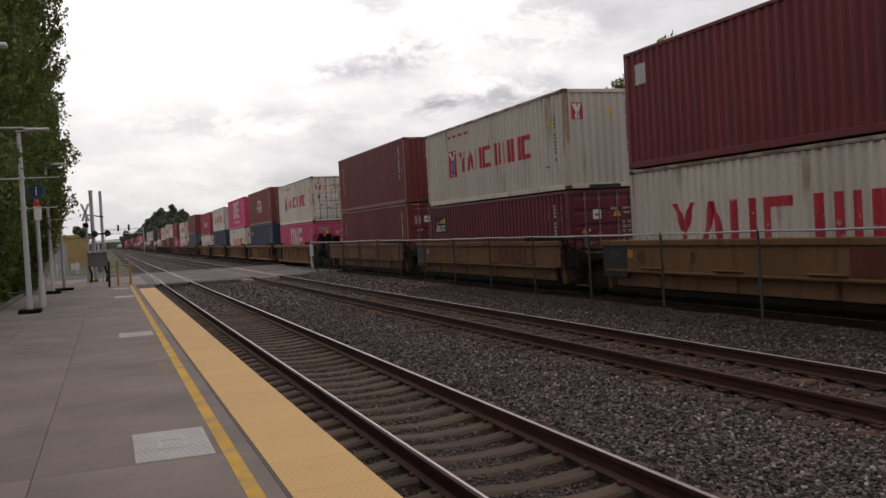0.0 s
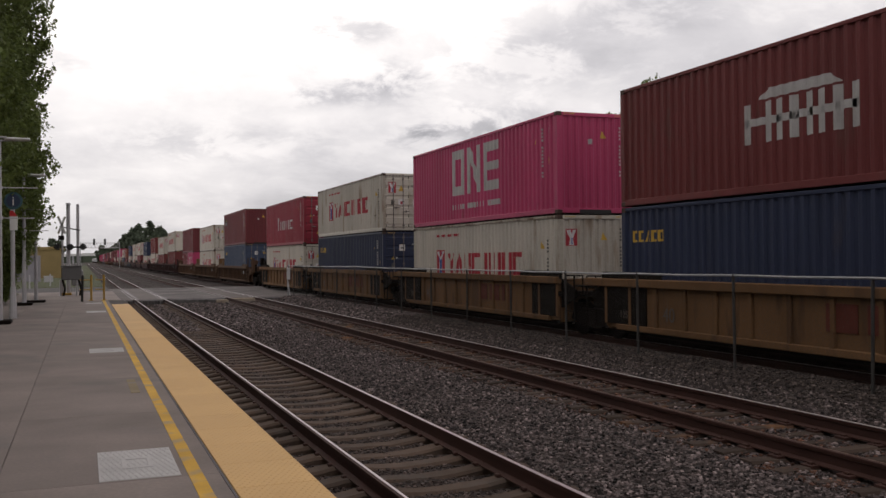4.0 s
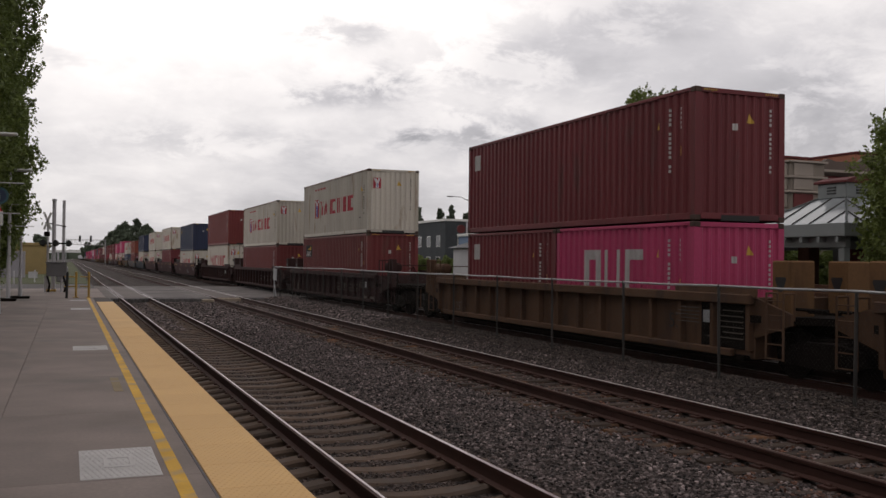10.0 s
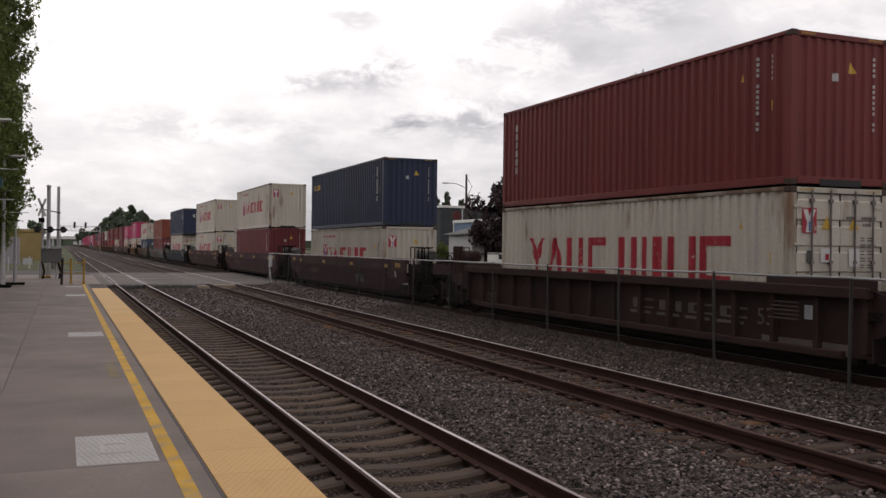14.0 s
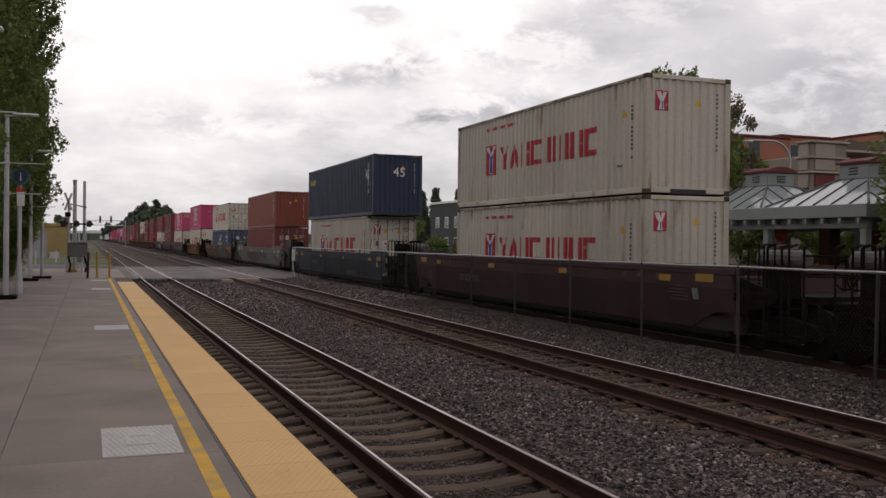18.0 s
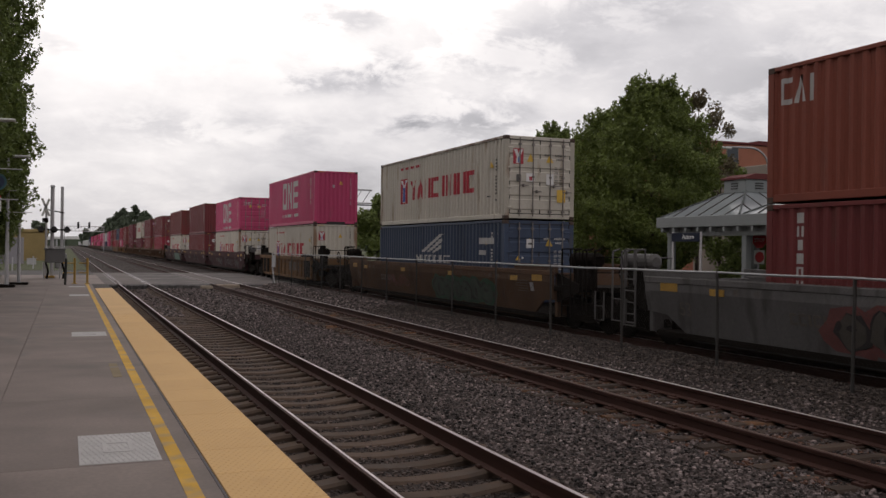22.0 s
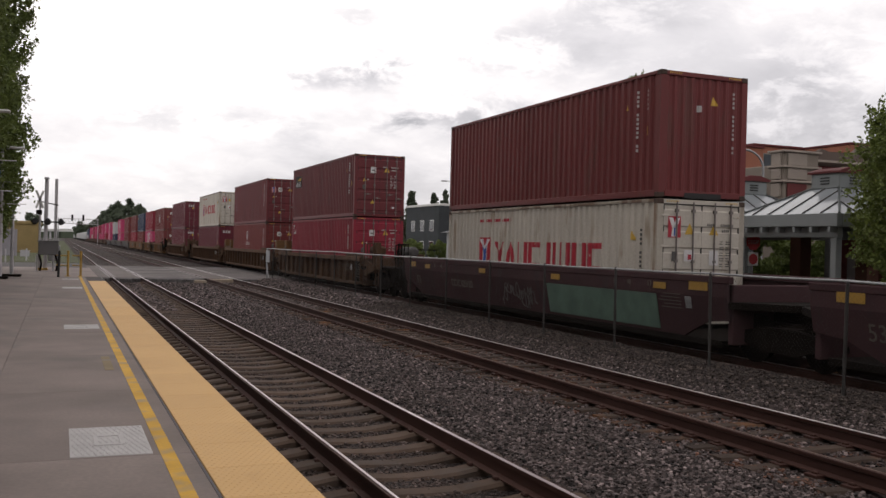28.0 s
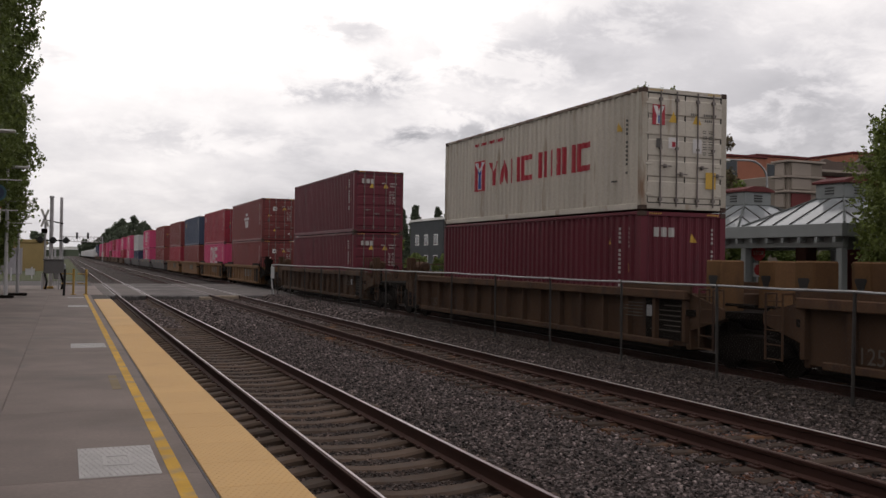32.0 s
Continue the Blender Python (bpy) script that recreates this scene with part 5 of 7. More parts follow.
def well_car(label, color, kind, near, far, Lc, near_break, far_break, seed, lower):
    """One unit of a double-stack car. y = 0 is its container's near end; near and far are its reach past the container."""
    c = WELLS[color]
    r = np.random.RandomState(seed)
    root = thing("well_car", label, "railway car", group="cars of the freight train")
    e = {"short": 0.42, "ledge": 0.42, "long": 2.05, "smooth": 3.6}[kind]
    a, b = (0.2, Lc + (2.1 if far_break else 1.05)) if kind == "ledge" else (-min(e, near - 1.1), Lc + min(e, far - 1.1))
    top, bot = (1.56, 0.36) if kind != "smooth" else ((1.66, 0.36) if color in ("oxide",) else (1.56, 0.2))
    X = 1.50
    for s in (-1, 1):
        cut = 0.55
        if kind == "smooth":
            # upright flange above, the plate below it leaning inwards
            low = [(a, HINGE), (b, HINGE), (b, 0.78), (b - 0.7, 0.72), (b - 1.55, bot), (a + 1.55, bot), (a + 0.7, 0.72), (a, 0.78)]
            ring = [(s * (X - LEAN * (HINGE - z) - q), y, z) for q in (0.0, 0.06) for y, z in low]
            shell = Mesh().add(ring, [tuple(range(8)), tuple(range(8, 16))] + [(i, (i + 1) % 8, 8 + (i + 1) % 8, 8 + i) for i in range(8)])
            shell.box(*sorted((s * (X - 0.06), s * X)), a, b, HINGE, top)
            part("side_plate", shell, c, root)
        elif kind == "ledge":
            part("side_plate", Mesh().box(*sorted((s * (X - 0.06), s * (X - 0.005))), a, b, 0.80, top - 0.12, 0.01), c, root)
            part("ledge", Mesh().box(*sorted((s * (X - 0.10), s * (X + 0.04))), a + 0.2, b - 0.2, 0.76, 0.82, 0.012), c, root, "narrow step along the side")
            part("lower_skirt", Mesh().box(*sorted((s * (X - 0.16), s * (X - 0.10))), a + 0.5, b - (1.7 if far_break else 0.5), 0.40, 0.76, 0.01), c, root)
            for i in range(4):
                y = a + (b - a) * (0.16 + 0.22 * i)
                part("step", Mesh().box(*sorted((s * (X - 0.02), s * (X + 0.06))), y - 0.5, y + 0.5, 0.86, 0.90, 0.01), c, root)
                part("skirt_rib", Mesh().box(*sorted((s * (X - 0.11), s * (X - 0.03))), y - 0.2, y - 0.1, 0.42, 0.76, 0.01), c, root)
        else:
            inset = 0.10 if kind == "short" else 0.18
            part("side_plate", Mesh().box(s * (X - inset) - 0.02, s * (X - inset) + 0.02, a, b, bot, top - 0.1), c, root)
            part("bottom_sill", Mesh().box(*sorted((s * (X - 0.14), s * (X - 0.005))), a + cut, b - cut, bot - 0.04, bot + 0.10, 0.015), c, root)
            n = max(5, round((b - a) / 1.12))
            rib = shared(("rib", top, bot, s, inset), lambda: Mesh().box(*sorted((s * (X - inset), s * (X - 0.015))), -0.055, 0.055, bot + 0.09, top - 0.15, 0.012), c)
            rows = [a + 0.06 + (b - a - 0.12) * i / n for i in range(n + 1 if seed < 30 else 0)]
            if s < 0:
                for y in rows:
                    part("rib", rib, None, root, "", pose(0, y, 0))
            elif rows:
                row = Mesh()
                for y in rows:
                    row.box(X - 0.18, X - 0.015, y - 0.055, y + 0.055, bot + 0.09, top - 0.15)
                tagged(part("rib_row", row, c, root), kind="stuff")
        part("top_chord", Mesh().box(*sorted((s * (X - 0.13), s * (X + (0.015 if kind == "smooth" else 0.04)))), a - 0.05, b + (0.9 if kind == "short" else 0.05), top - (0.15 if kind in ("smooth", "ledge") else 0.20), top, 0.02), WELLS["sand"] if color == "drab" else c, root)
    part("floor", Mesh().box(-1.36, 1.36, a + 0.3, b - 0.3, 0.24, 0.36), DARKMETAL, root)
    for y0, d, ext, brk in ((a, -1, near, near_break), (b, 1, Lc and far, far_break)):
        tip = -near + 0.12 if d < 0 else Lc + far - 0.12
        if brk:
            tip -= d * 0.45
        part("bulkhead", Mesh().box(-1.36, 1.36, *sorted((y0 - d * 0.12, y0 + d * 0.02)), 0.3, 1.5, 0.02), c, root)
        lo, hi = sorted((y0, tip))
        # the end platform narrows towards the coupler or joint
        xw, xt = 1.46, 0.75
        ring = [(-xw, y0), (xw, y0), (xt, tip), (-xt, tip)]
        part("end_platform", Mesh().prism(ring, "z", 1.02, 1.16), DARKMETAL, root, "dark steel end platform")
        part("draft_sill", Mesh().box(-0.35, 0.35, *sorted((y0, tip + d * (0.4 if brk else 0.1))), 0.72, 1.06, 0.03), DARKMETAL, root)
        # added dark block closes the gap, so no bright platform shows through
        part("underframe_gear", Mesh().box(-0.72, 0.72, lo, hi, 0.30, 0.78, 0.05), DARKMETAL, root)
        if hi - lo > 1.0 and seed < 30:
            car_end(root, c, color, kind, y0, d, hi - lo, brk, seed)
        if d < 0 or brk:
            truck(root, y0 + d * ((hi - lo) * 0.55 if brk else (hi - lo)) + (0.0 if brk else 0.0))
        if brk:
            part("coupler", Mesh().box(-0.14, 0.14, *sorted((tip, tip + d * 0.62)), 0.78, 1.0, 0.04), DARKMETAL, root)
    xs = -X - 0.035
    for k in range(4 if kind not in ("short", "ledge") else 3):
        y = a + (b - a) * (0.12 + 0.25 * k)
        part("reflector", Mesh().box(xs, xs + 0.02, y - 0.22, y + 0.22, top - 0.11, top - 0.03) if kind != "smooth" else Mesh().box(xs + 0.015, xs + 0.037, y - 0.22, y + 0.22, top - 0.34, top - 0.2), REFLECT, root, "yellow reflective strip")
    face = -X - 0.006 if kind == "smooth" else -X - 0.018
    for u in (a + 0.9, b - 0.9) if seed < 30 else ():
        part("end_reflector", Mesh().box(face - 0.006, face + 0.012, u - 0.3, u + 0.3, top - 0.31, top - 0.05) if kind == "smooth" else Mesh().box(face - 0.006, face + 0.012, u - 0.25, u + 0.25, top - 0.14, top - 0.02), REFLECT, root, "large yellow reflective plate")
    if seed < 30:
        if kind in ("short", "ledge"):
            part("dark_panel", Mesh().box(face + 0.004, face + 0.016, b - 2.6, b - 0.1, top - 0.15, top - 0.005), DARKMETAL, root, "blackened panel")
            if kind == "short":
                for u0, u1 in ((a + 0.02, a + 1.6), (b - 1.8, b - 0.02)):
                    part("dark_panel", Mesh().box(-X + 0.03, -X + 0.09, u0, u1, 0.46, 1.36, 0.01), DARKMETAL, root, "blackened end panel")
                number(root, "125T", b - 0.7, 0.62, 0.24, -X + 0.024)
            for u, txt in ((0.35, "53"), (1.35, "48"), (2.0, "45")):
                number(root, txt, b - u, top - 0.13, 0.13, face - 0.001)
        else:
            for u, txt in ((2.2, "53"), (3.0, "48"), (3.6, "45")):
                number(root, txt, b - u, top - 0.30 if kind == "smooth" else top - 0.13, 0.17, face - 0.001)
                number(root, txt, a + u + 0.5, top - 0.30 if kind == "smooth" else top - 0.13, 0.17, face - 0.001)
            if kind == "long":
                number(root, "125T", b - 1.2, 0.5, 0.40, -X + 0.138)
            bars = Mesh()
            for j in range(5):
                bars.box(face + 0.001, face + 0.006, a + 1.5, a + 2.1 + 0.1 * (j % 3), 1.22 - 0.075 * j, 1.238 - 0.075 * j)
            tagged(part("stencil", bars, LETTER, root, "rows of pale stencil"), kind="stuff")
            part("load_plate", Mesh().box(face - 0.004, face + 0.006, a + 1.15, a + 1.35, 0.95, 1.2, 0.002), GALV, root, "small pale load plate")
    if kind == "smooth":
        number(root, "53", b - 1.2, 0.74, 0.42, -X - 0.004)
        words(root, c, ["cup", "cup", "one", "cup", "one", "ring", "one", "two", "ring"], b - 4.5, b - 6.2, 0.80, 1.02, -X - 0.008)
        if color not in ("oxide", "grey", "drab"):
            words(root, c, ["two", "ring", "two", "cup", "one"], 3.4, 1.6, 0.42, 0.62, -X - 0.008)
    elif kind == "ledge":
        if not far_break:
            part("dark_end_panel", Mesh().box(-X - 0.004, -X + 0.03, b - 1.2, b - 0.02, 0.62, 1.42, 0.006), BLACK, root, "black panel at the car's end")
            part("yellow_patch", Mesh().box(-X - 0.008, -X + 0.02, b - 1.5, b - 1.25, 1.12, 1.32, 0.003), REFLECT, root, "yellow painted patch")
            number(root, "125T", b - 0.35, 1.16, 0.2, -X - 0.01)
        number(root, "40", b - (2.7 if far_break else 1.65), 1.02, 0.36, -X - 0.006, BLACK)
        number(root, "0", b - 3.9, 1.02, 0.36, -X - 0.006, BLACK)
        words(root, c, ["slab", "slab", "two"], 4.6, 1.9, 0.88, 1.36, -X - 0.012, MARK["rustword"])
    elif kind == "short":
        number(root, "40", b - 2.45, 0.62, 0.46, -X + 0.06)
        words(root, c, ["slab", "slab", "two"], 5.2, 2.6, 0.75, 1.25, -X + 0.056, MARK["rustword"] if lower else LETTER)
    else:
        if color == "brown":
            words(root, c, ["cup", "two", "cup", "cup"], Lc * 0.40, Lc * 0.40 - 3.9, 0.82, 1.04, -X + 0.136)
            words(root, c, ["slab", "slab", "slab", "slab"], Lc * 0.40 + 0.1, Lc * 0.40 - 3.8, 0.70, 0.76, -X + 0.136)
            part("pale_panel", Mesh().box(-X + 0.13, -X + 0.155, a + 0.5, a + 2.6, 0.36, 0.56), LETTER, root, "faded pale panel at the sill")
        else:
            part("dark_panel", Mesh().box(-X + 0.13, -X + 0.155, a + 0.15, a + 1.6, 0.46, 1.36), DARKMETAL, root, "blackened notice panel")
            rows = Mesh()
            for j in range(6):
                rows.box(-X + 0.124, -X + 0.132, a + 0.3, a + 0.9 + 0.17 * (j * 3 % 4), 1.2 - 0.11 * j, 1.222 - 0.11 * j)
            tagged(part("stencil", rows, LETTER, root, "rows of pale stencil"), kind="stuff")
        number(root, "53", a + 2.75, 0.75, 0.46, -X + 0.138, LETTER if color == "brown" else BLACK)
    return root


SCRAWL = {
    "white": surface("pale_scrawl", (0.165, 0.155, 0.152), 0.7, var=0.3, scale=3, fine=30, bump=0.05),
    "green": surface("green_scrawl", (0.04, 0.085, 0.055), 0.7, var=0.3, scale=2, fine=30, bump=0.05),
    "soot": surface("soot_scrawl", (0.045, 0.040, 0.040), 0.7, var=0.3, scale=3, fine=30, bump=0.05),
    "sage": surface("sage_scrawl", (0.066, 0.086, 0.068), 0.7, var=0.4, scale=2, fine=30, bump=0.05),
    "murk": surface("murky_scrawl", (0.10, 0.088, 0.078), 0.7, var=0.3, scale=3, fine=30, bump=0.05),
    "rose": surface("rose_scrawl", (0.17, 0.065, 0.062), 0.7, var=0.3, scale=3, fine=30, bump=0.05),
    "mint": surface("mint_patch", (0.13, 0.20, 0.16), 0.7, var=0.3, scale=2, fine=30, bump=0.05),
}


def scrawl(root, color, y0, y1, z0, z1, seed, strokes=11, wide=0.013, x=-1.508):
    """Sprayed loops and hooks without words on a car's side."""
    r = np.random.RandomState(seed)
    m = Mesh()
    w = (y1 - y0) / strokes
    for k in range(strokes):
        cy, cz = y1 - w * (k + 0.5), (z0 + z1) / 2 + r.uniform(-0.25, 0.25) * (z1 - z0)
        ry, rz = w * r.uniform(0.5, 1.0), (z1 - z0) * r.uniform(0.16, 0.34)
        p0, span, twist = r.uniform(0, 6.283), r.uniform(3.0, 8.0), r.choice([1.0, 1.0, 1.5, 2.0])
        n = int(span * 3)
        pts = [(cy + ry * math.cos(p0 + span * i / n), cz + rz * math.sin(twist * (p0 + span * i / n)) + 0.1 * rz * i / n) for i in range(n + 1)]
        if r.rand() < 0.4:
            pts.append((pts[-1][0] - w * r.uniform(0.3, 1.2), min(z1, max(z0, pts[-1][1] + r.uniform(-0.5, 0.5) * (z1 - z0)))))
        x -= 0.0006
        for (a, b), (c, d) in zip(pts, pts[1:]):
            e = math.hypot(c - a, d - b) + 1e-6
            ox, oz = -(d - b) / e * wide, (c - a) / e * wide
            q = [(a + ox, b + oz), (c + ox, d + oz), (c - ox, d - oz), (a - ox, b - oz)]
            m.add([(x, *i) for i in q] + [(x + 0.006, *i) for i in q], [(0, 1, 2, 3), (4, 5, 6, 7), (0, 1, 5, 4), (1, 2, 6, 5), (2, 3, 7, 6), (3, 0, 4, 7)])
    tagged(part("graffiti", m, SCRAWL[color], root, f"sprayed {color} graffiti strokes"), kind="stuff")


def mural(root, halo, fill, y0, y1, z0, z1, count, seed, x=-1.506):
    """A sprayed piece: a coloured cloud, swollen shapes on it, dark outlines round them."""
    r = np.random.RandomState(seed)

    def blob(cy, cz, ry, rz, depth, wob=0.26):
        ring = [(cy + ry * (1 + wob * r.uniform(-1, 1)) * math.cos(6.283 * k / 14), cz + rz * (1 + wob * r.uniform(-1, 1)) * math.sin(6.283 * k / 14)) for k in range(14)]
        return [(x - depth, p, q) for p, q in ring]
    cloud, edge, inner = Mesh(), Mesh(), Mesh()
    w = (y1 - y0) / count
    cz, hz = (z0 + z1) / 2, (z1 - z0) / 2
    for k in range(count):
        cy = y0 + w * (k + 0.5)
        cloud.add(blob(cy, cz, w * 0.95, hz, 0.0006 * (k + 1), 0.2), [tuple(range(14))])
        t, ry, rz = cz + r.uniform(-0.06, 0.06), w * r.uniform(0.50, 0.68), hz * r.uniform(0.72, 0.86)
        edge.add(blob(cy, t, ry, rz, 0.008 + 0.0006 * k), [tuple(range(14))])
        inner.add(blob(cy, t, ry * 0.86, rz * 0.9, 0.014 + 0.0006 * k), [tuple(range(14))])
        if k % 2:
            edge.add(blob(cy, t - rz * 0.2, ry * 0.18, rz * 0.5, 0.020 + 0.0006 * k), [tuple(range(14))])
        else:
            edge.add(blob(cy, t + rz * 0.25, ry * 0.3, rz * 0.16, 0.020 + 0.0006 * k), [tuple(range(14))])
    for name, m, mat in (("spray_cloud", cloud, SCRAWL[halo]), ("spray_outline", edge, SCRAWL["soot"]), ("spray_fill", inner, SCRAWL[fill])):
        tagged(part(name, m, mat, root, "sprayed graffiti shapes"), kind="stuff")


# train plan: near end of the upper container, well kind and colour, upper box, lower box
# box: colour, height, style, end
HC, ST = 2.896, 2.591
YM, YMS = ("cream", HC, "ym"), ("cream", ST, "ym")
TRAIN = [
    (8.28, "ledge", "tan", ("maroon", HC, "badge", "plain"), ("cream", HC, "ymbig", "plain")),
    (23.82, "ledge", "tan", (*YM, "plain"), ("darkred", ST, "corner", "door")),
    (39.00, "ledge", "tan", ("brown", HC, "stack", "plain"), ("brown", HC, "stack", "door")),
    (58.87, "short", "tan", (*YM, "door"), ("magenta", ST, "one", "door")),
    (74.72, "short", "tan", ("brown", HC, "hmm", "door"), ("navy", HC, "goldname", "plain")),
    (90.22, "short", "tan", ("magenta", HC, "one", "plain"), (*YM, "plain")),
    (106.54, "short", "tan", (*YMS, "door"), ("navy", HC, "goldname", "door")),
    (122.41, "short", "tan", ("red", HC, "kline", "door"), (*YMS, "door")),
    (143.99, "long", "drab", ("maroon", HC, "corner", "plain"), ("slate", HC, "goldname", "door")),
    (163.62, "long", "drab", (*YMS, "door"), (*YMS, "plain")),
    (182.99, "long", "sand", ("maroon", HC, "badge", "plain"), ("pair", ST, "one", "plain")),
    (206.51, "long", "brown", (*YM, "plain"), ("brown", HC, "corner", "plain")),
    (226.10, "long", "brown", (*YM, "plain"), ("brown", ST, "stack", "plain")),
    (245.67, "long", "brown", ("brick", HC, "stack", "plain"), ("cream", HC, "ymbig", "door")),
    (269.33, "smooth", "oxide", ("navy", HC, "goldname", "plain"), (*YMS, "plain")),
    (292.66, "smooth", "oxide", (*YM, "plain"), ("maroon", HC, "stack", "plain")),
    (316.33, "smooth", "oxide", (*YM, "plain"), (*YM, "plain")),
    (339.97, "smooth", "bluegrey", ("navy", HC, "goldname", "plain", 13.716), (*YM, "door")),
    (363.65, "smooth", "grey", ("orange", ST, "crescent", "plain"), ("brown", ST, "stack", "door")),
    (387.38, "smooth", "drab", (*YMS, "door"), ("slate", ST, "wing", "door")),
    (411.07, "short", "tan", ("magenta", HC, "one", "plain"), (*YM, "plain")),
    (434.75, "smooth", "oxide", ("magenta", ST, "one", "door"), (*YM, "door")),
    (454.28, "smooth", "oxide", ("maroon", HC, "stack", "plain"), ("maroon", HC, "plain", "door")),
    (474.19, "smooth", "oxide", ("brown", HC, "plain", "plain"), (*YM, "door")),
    (497.73, "long", "drab", ("maroon", HC, "corner", "door"), ("red", HC, "crescent", "door")),
    (517.42, "long", "drab", ("maroon", HC, "stack", "door"), ("brick", HC, "disc", "door")),
    (537.04, "long", "drab", (*YM, "door"), ("darkred", HC, "tex", "plain")),
    (560.47, "long", "drab", ("darkred", HC, "tex", "door"), ("darkred", HC, "tex", "door")),
    (582.39, "short", "tan", ("brown", HC, "face", "door"), ("brown", HC, "plain", "door")),
    (598.55, "short", "tan", ("red", HC, "badge", "door"), ("magenta", HC, "one", "plain")),
    (614.6, "short", "tan", ("slate", HC, "goldname", "plain"), ("brown", HC, "plain", "plain")),
    (630.6, "short", "tan", ("brown", HC, "plain", "plain"), ("red", HC, "plain", "plain")),
    (650.4, "smooth", "grey", ("brown", HC, "plain", "door"), ("brown", HC, "plain", "plain")),
    (674.0, "smooth", "grey", ("magenta", HC, "one", "plain"), ("magenta", HC, "one", "plain")),
    (697.6, "smooth", "grey", ("grey", HC, "plain", "plain"), ("navy", ST, "plain", "plain")),
    (721.2, "smooth", "grey", ("magenta", HC, "one", "door"), ("magenta", HC, "one", "plain")),
    (744.8, "long", "drab", ("magenta", HC, "one", "plain"), ("red", HC, "plain", "plain")),
    (768.4, "long", "drab", ("magenta", HC, "plain", "plain"), ("magenta", HC, "plain", "plain")),
    (788.0, "long", "drab", ("red", HC, "plain", "plain"), ("magenta", HC, "plain", "plain")),
    (807.6, "long", "drab", ("magenta", HC, "plain", "plain"), ("brown", HC, "plain", "plain")),
    (831.2, "long", "drab", ("magenta", HC, "plain", "plain"), ("magenta", ST, "plain", "plain")),
    (850.8, "long", "drab", ("red", HC, "plain", "plain"), ("red", HC, "plain", "plain")),
    (870.4, "long", "drab", ("magenta", HC, "plain", "plain"), ("cream", ST, "plain", "plain")),
    (894.0, "long", "drab", ("magenta", HC, "plain", "plain"), ("magenta", HC, "plain", "plain")),
    (917.6, "long", "drab", ("navy", HC, "plain", "plain"), ("slate", HC, "plain", "plain")),
    (941.2, "long", "drab", ("slate", HC, "plain", "plain"), ("grey", ST, "plain", "plain")),
]
COLOR_WORDS = {"brick": "faded brick red", "cream": "cream white", "maroon": "maroon", "brown": "rust brown", "darkred": "dark red", "red": "red", "orange": "faded orange", "magenta": "magenta pink", "navy": "navy blue", "slate": "slate blue", "grey": "pale grey"}
STYLE_WORDS = {"ym": "with red lettering", "ymbig": "with large red lettering", "one": "with large pale lettering", "kline": "with white lettering", "hmm": "with a white emblem", "wing": "with a white wing emblem", "stack": "with stacked pale letters", "corner": "with a black corner emblem", "goldname": "with a small gold name", "crescent": "with a white corner emblem", "disc": "with a white disc", "tex": "with pale end lettering", "badge": "with a small corner badge", "face": "with a white emblem", "plain": "with plain sides"}
END_WORDS = {"plain": "and ribbed end", "door": "and barred doors"}
CAR_WORDS = {"tan": "tan", "sand": "sandy brown", "drab": "drab brown", "brown": "dark brown", "oxide": "dark oxide red", "grey": "grimy grey", "bluegrey": "blue grey"}
KIND_WORDS = {"ledge": "stepped well car carrying stacked containers", "short": "ribbed short well car carrying stacked containers", "long": "ribbed long well car carrying stacked containers", "smooth": "smooth-sided well car carrying stacked containers"}
moving = []
GRAFFITI = {
    18: [("rose", 2.3, 4.6, 0.7, 1.2)],
    19: [("rose", 8.0, 10.5, 0.6, 1.1)],
    21: [("white", 6.8, 9.2, 0.45, 1.25), ("white", 1.2, 5.8, 0.5, 1.4), ("white", -1.2, 0.6, 0.4, 1.3)],
    22: [("white", 3.0, 6.5, 0.6, 1.3)],
    23: [("white", 5.4, 7.4, 0.4, 1.1)],
    14: [("white", 2.0, 3.2, 0.5, 1.0)],
}
L40 = 12.192
FLOORS = {"ledge": 0.40, "short": 0.40, "long": 0.47, "smooth": 0.44}
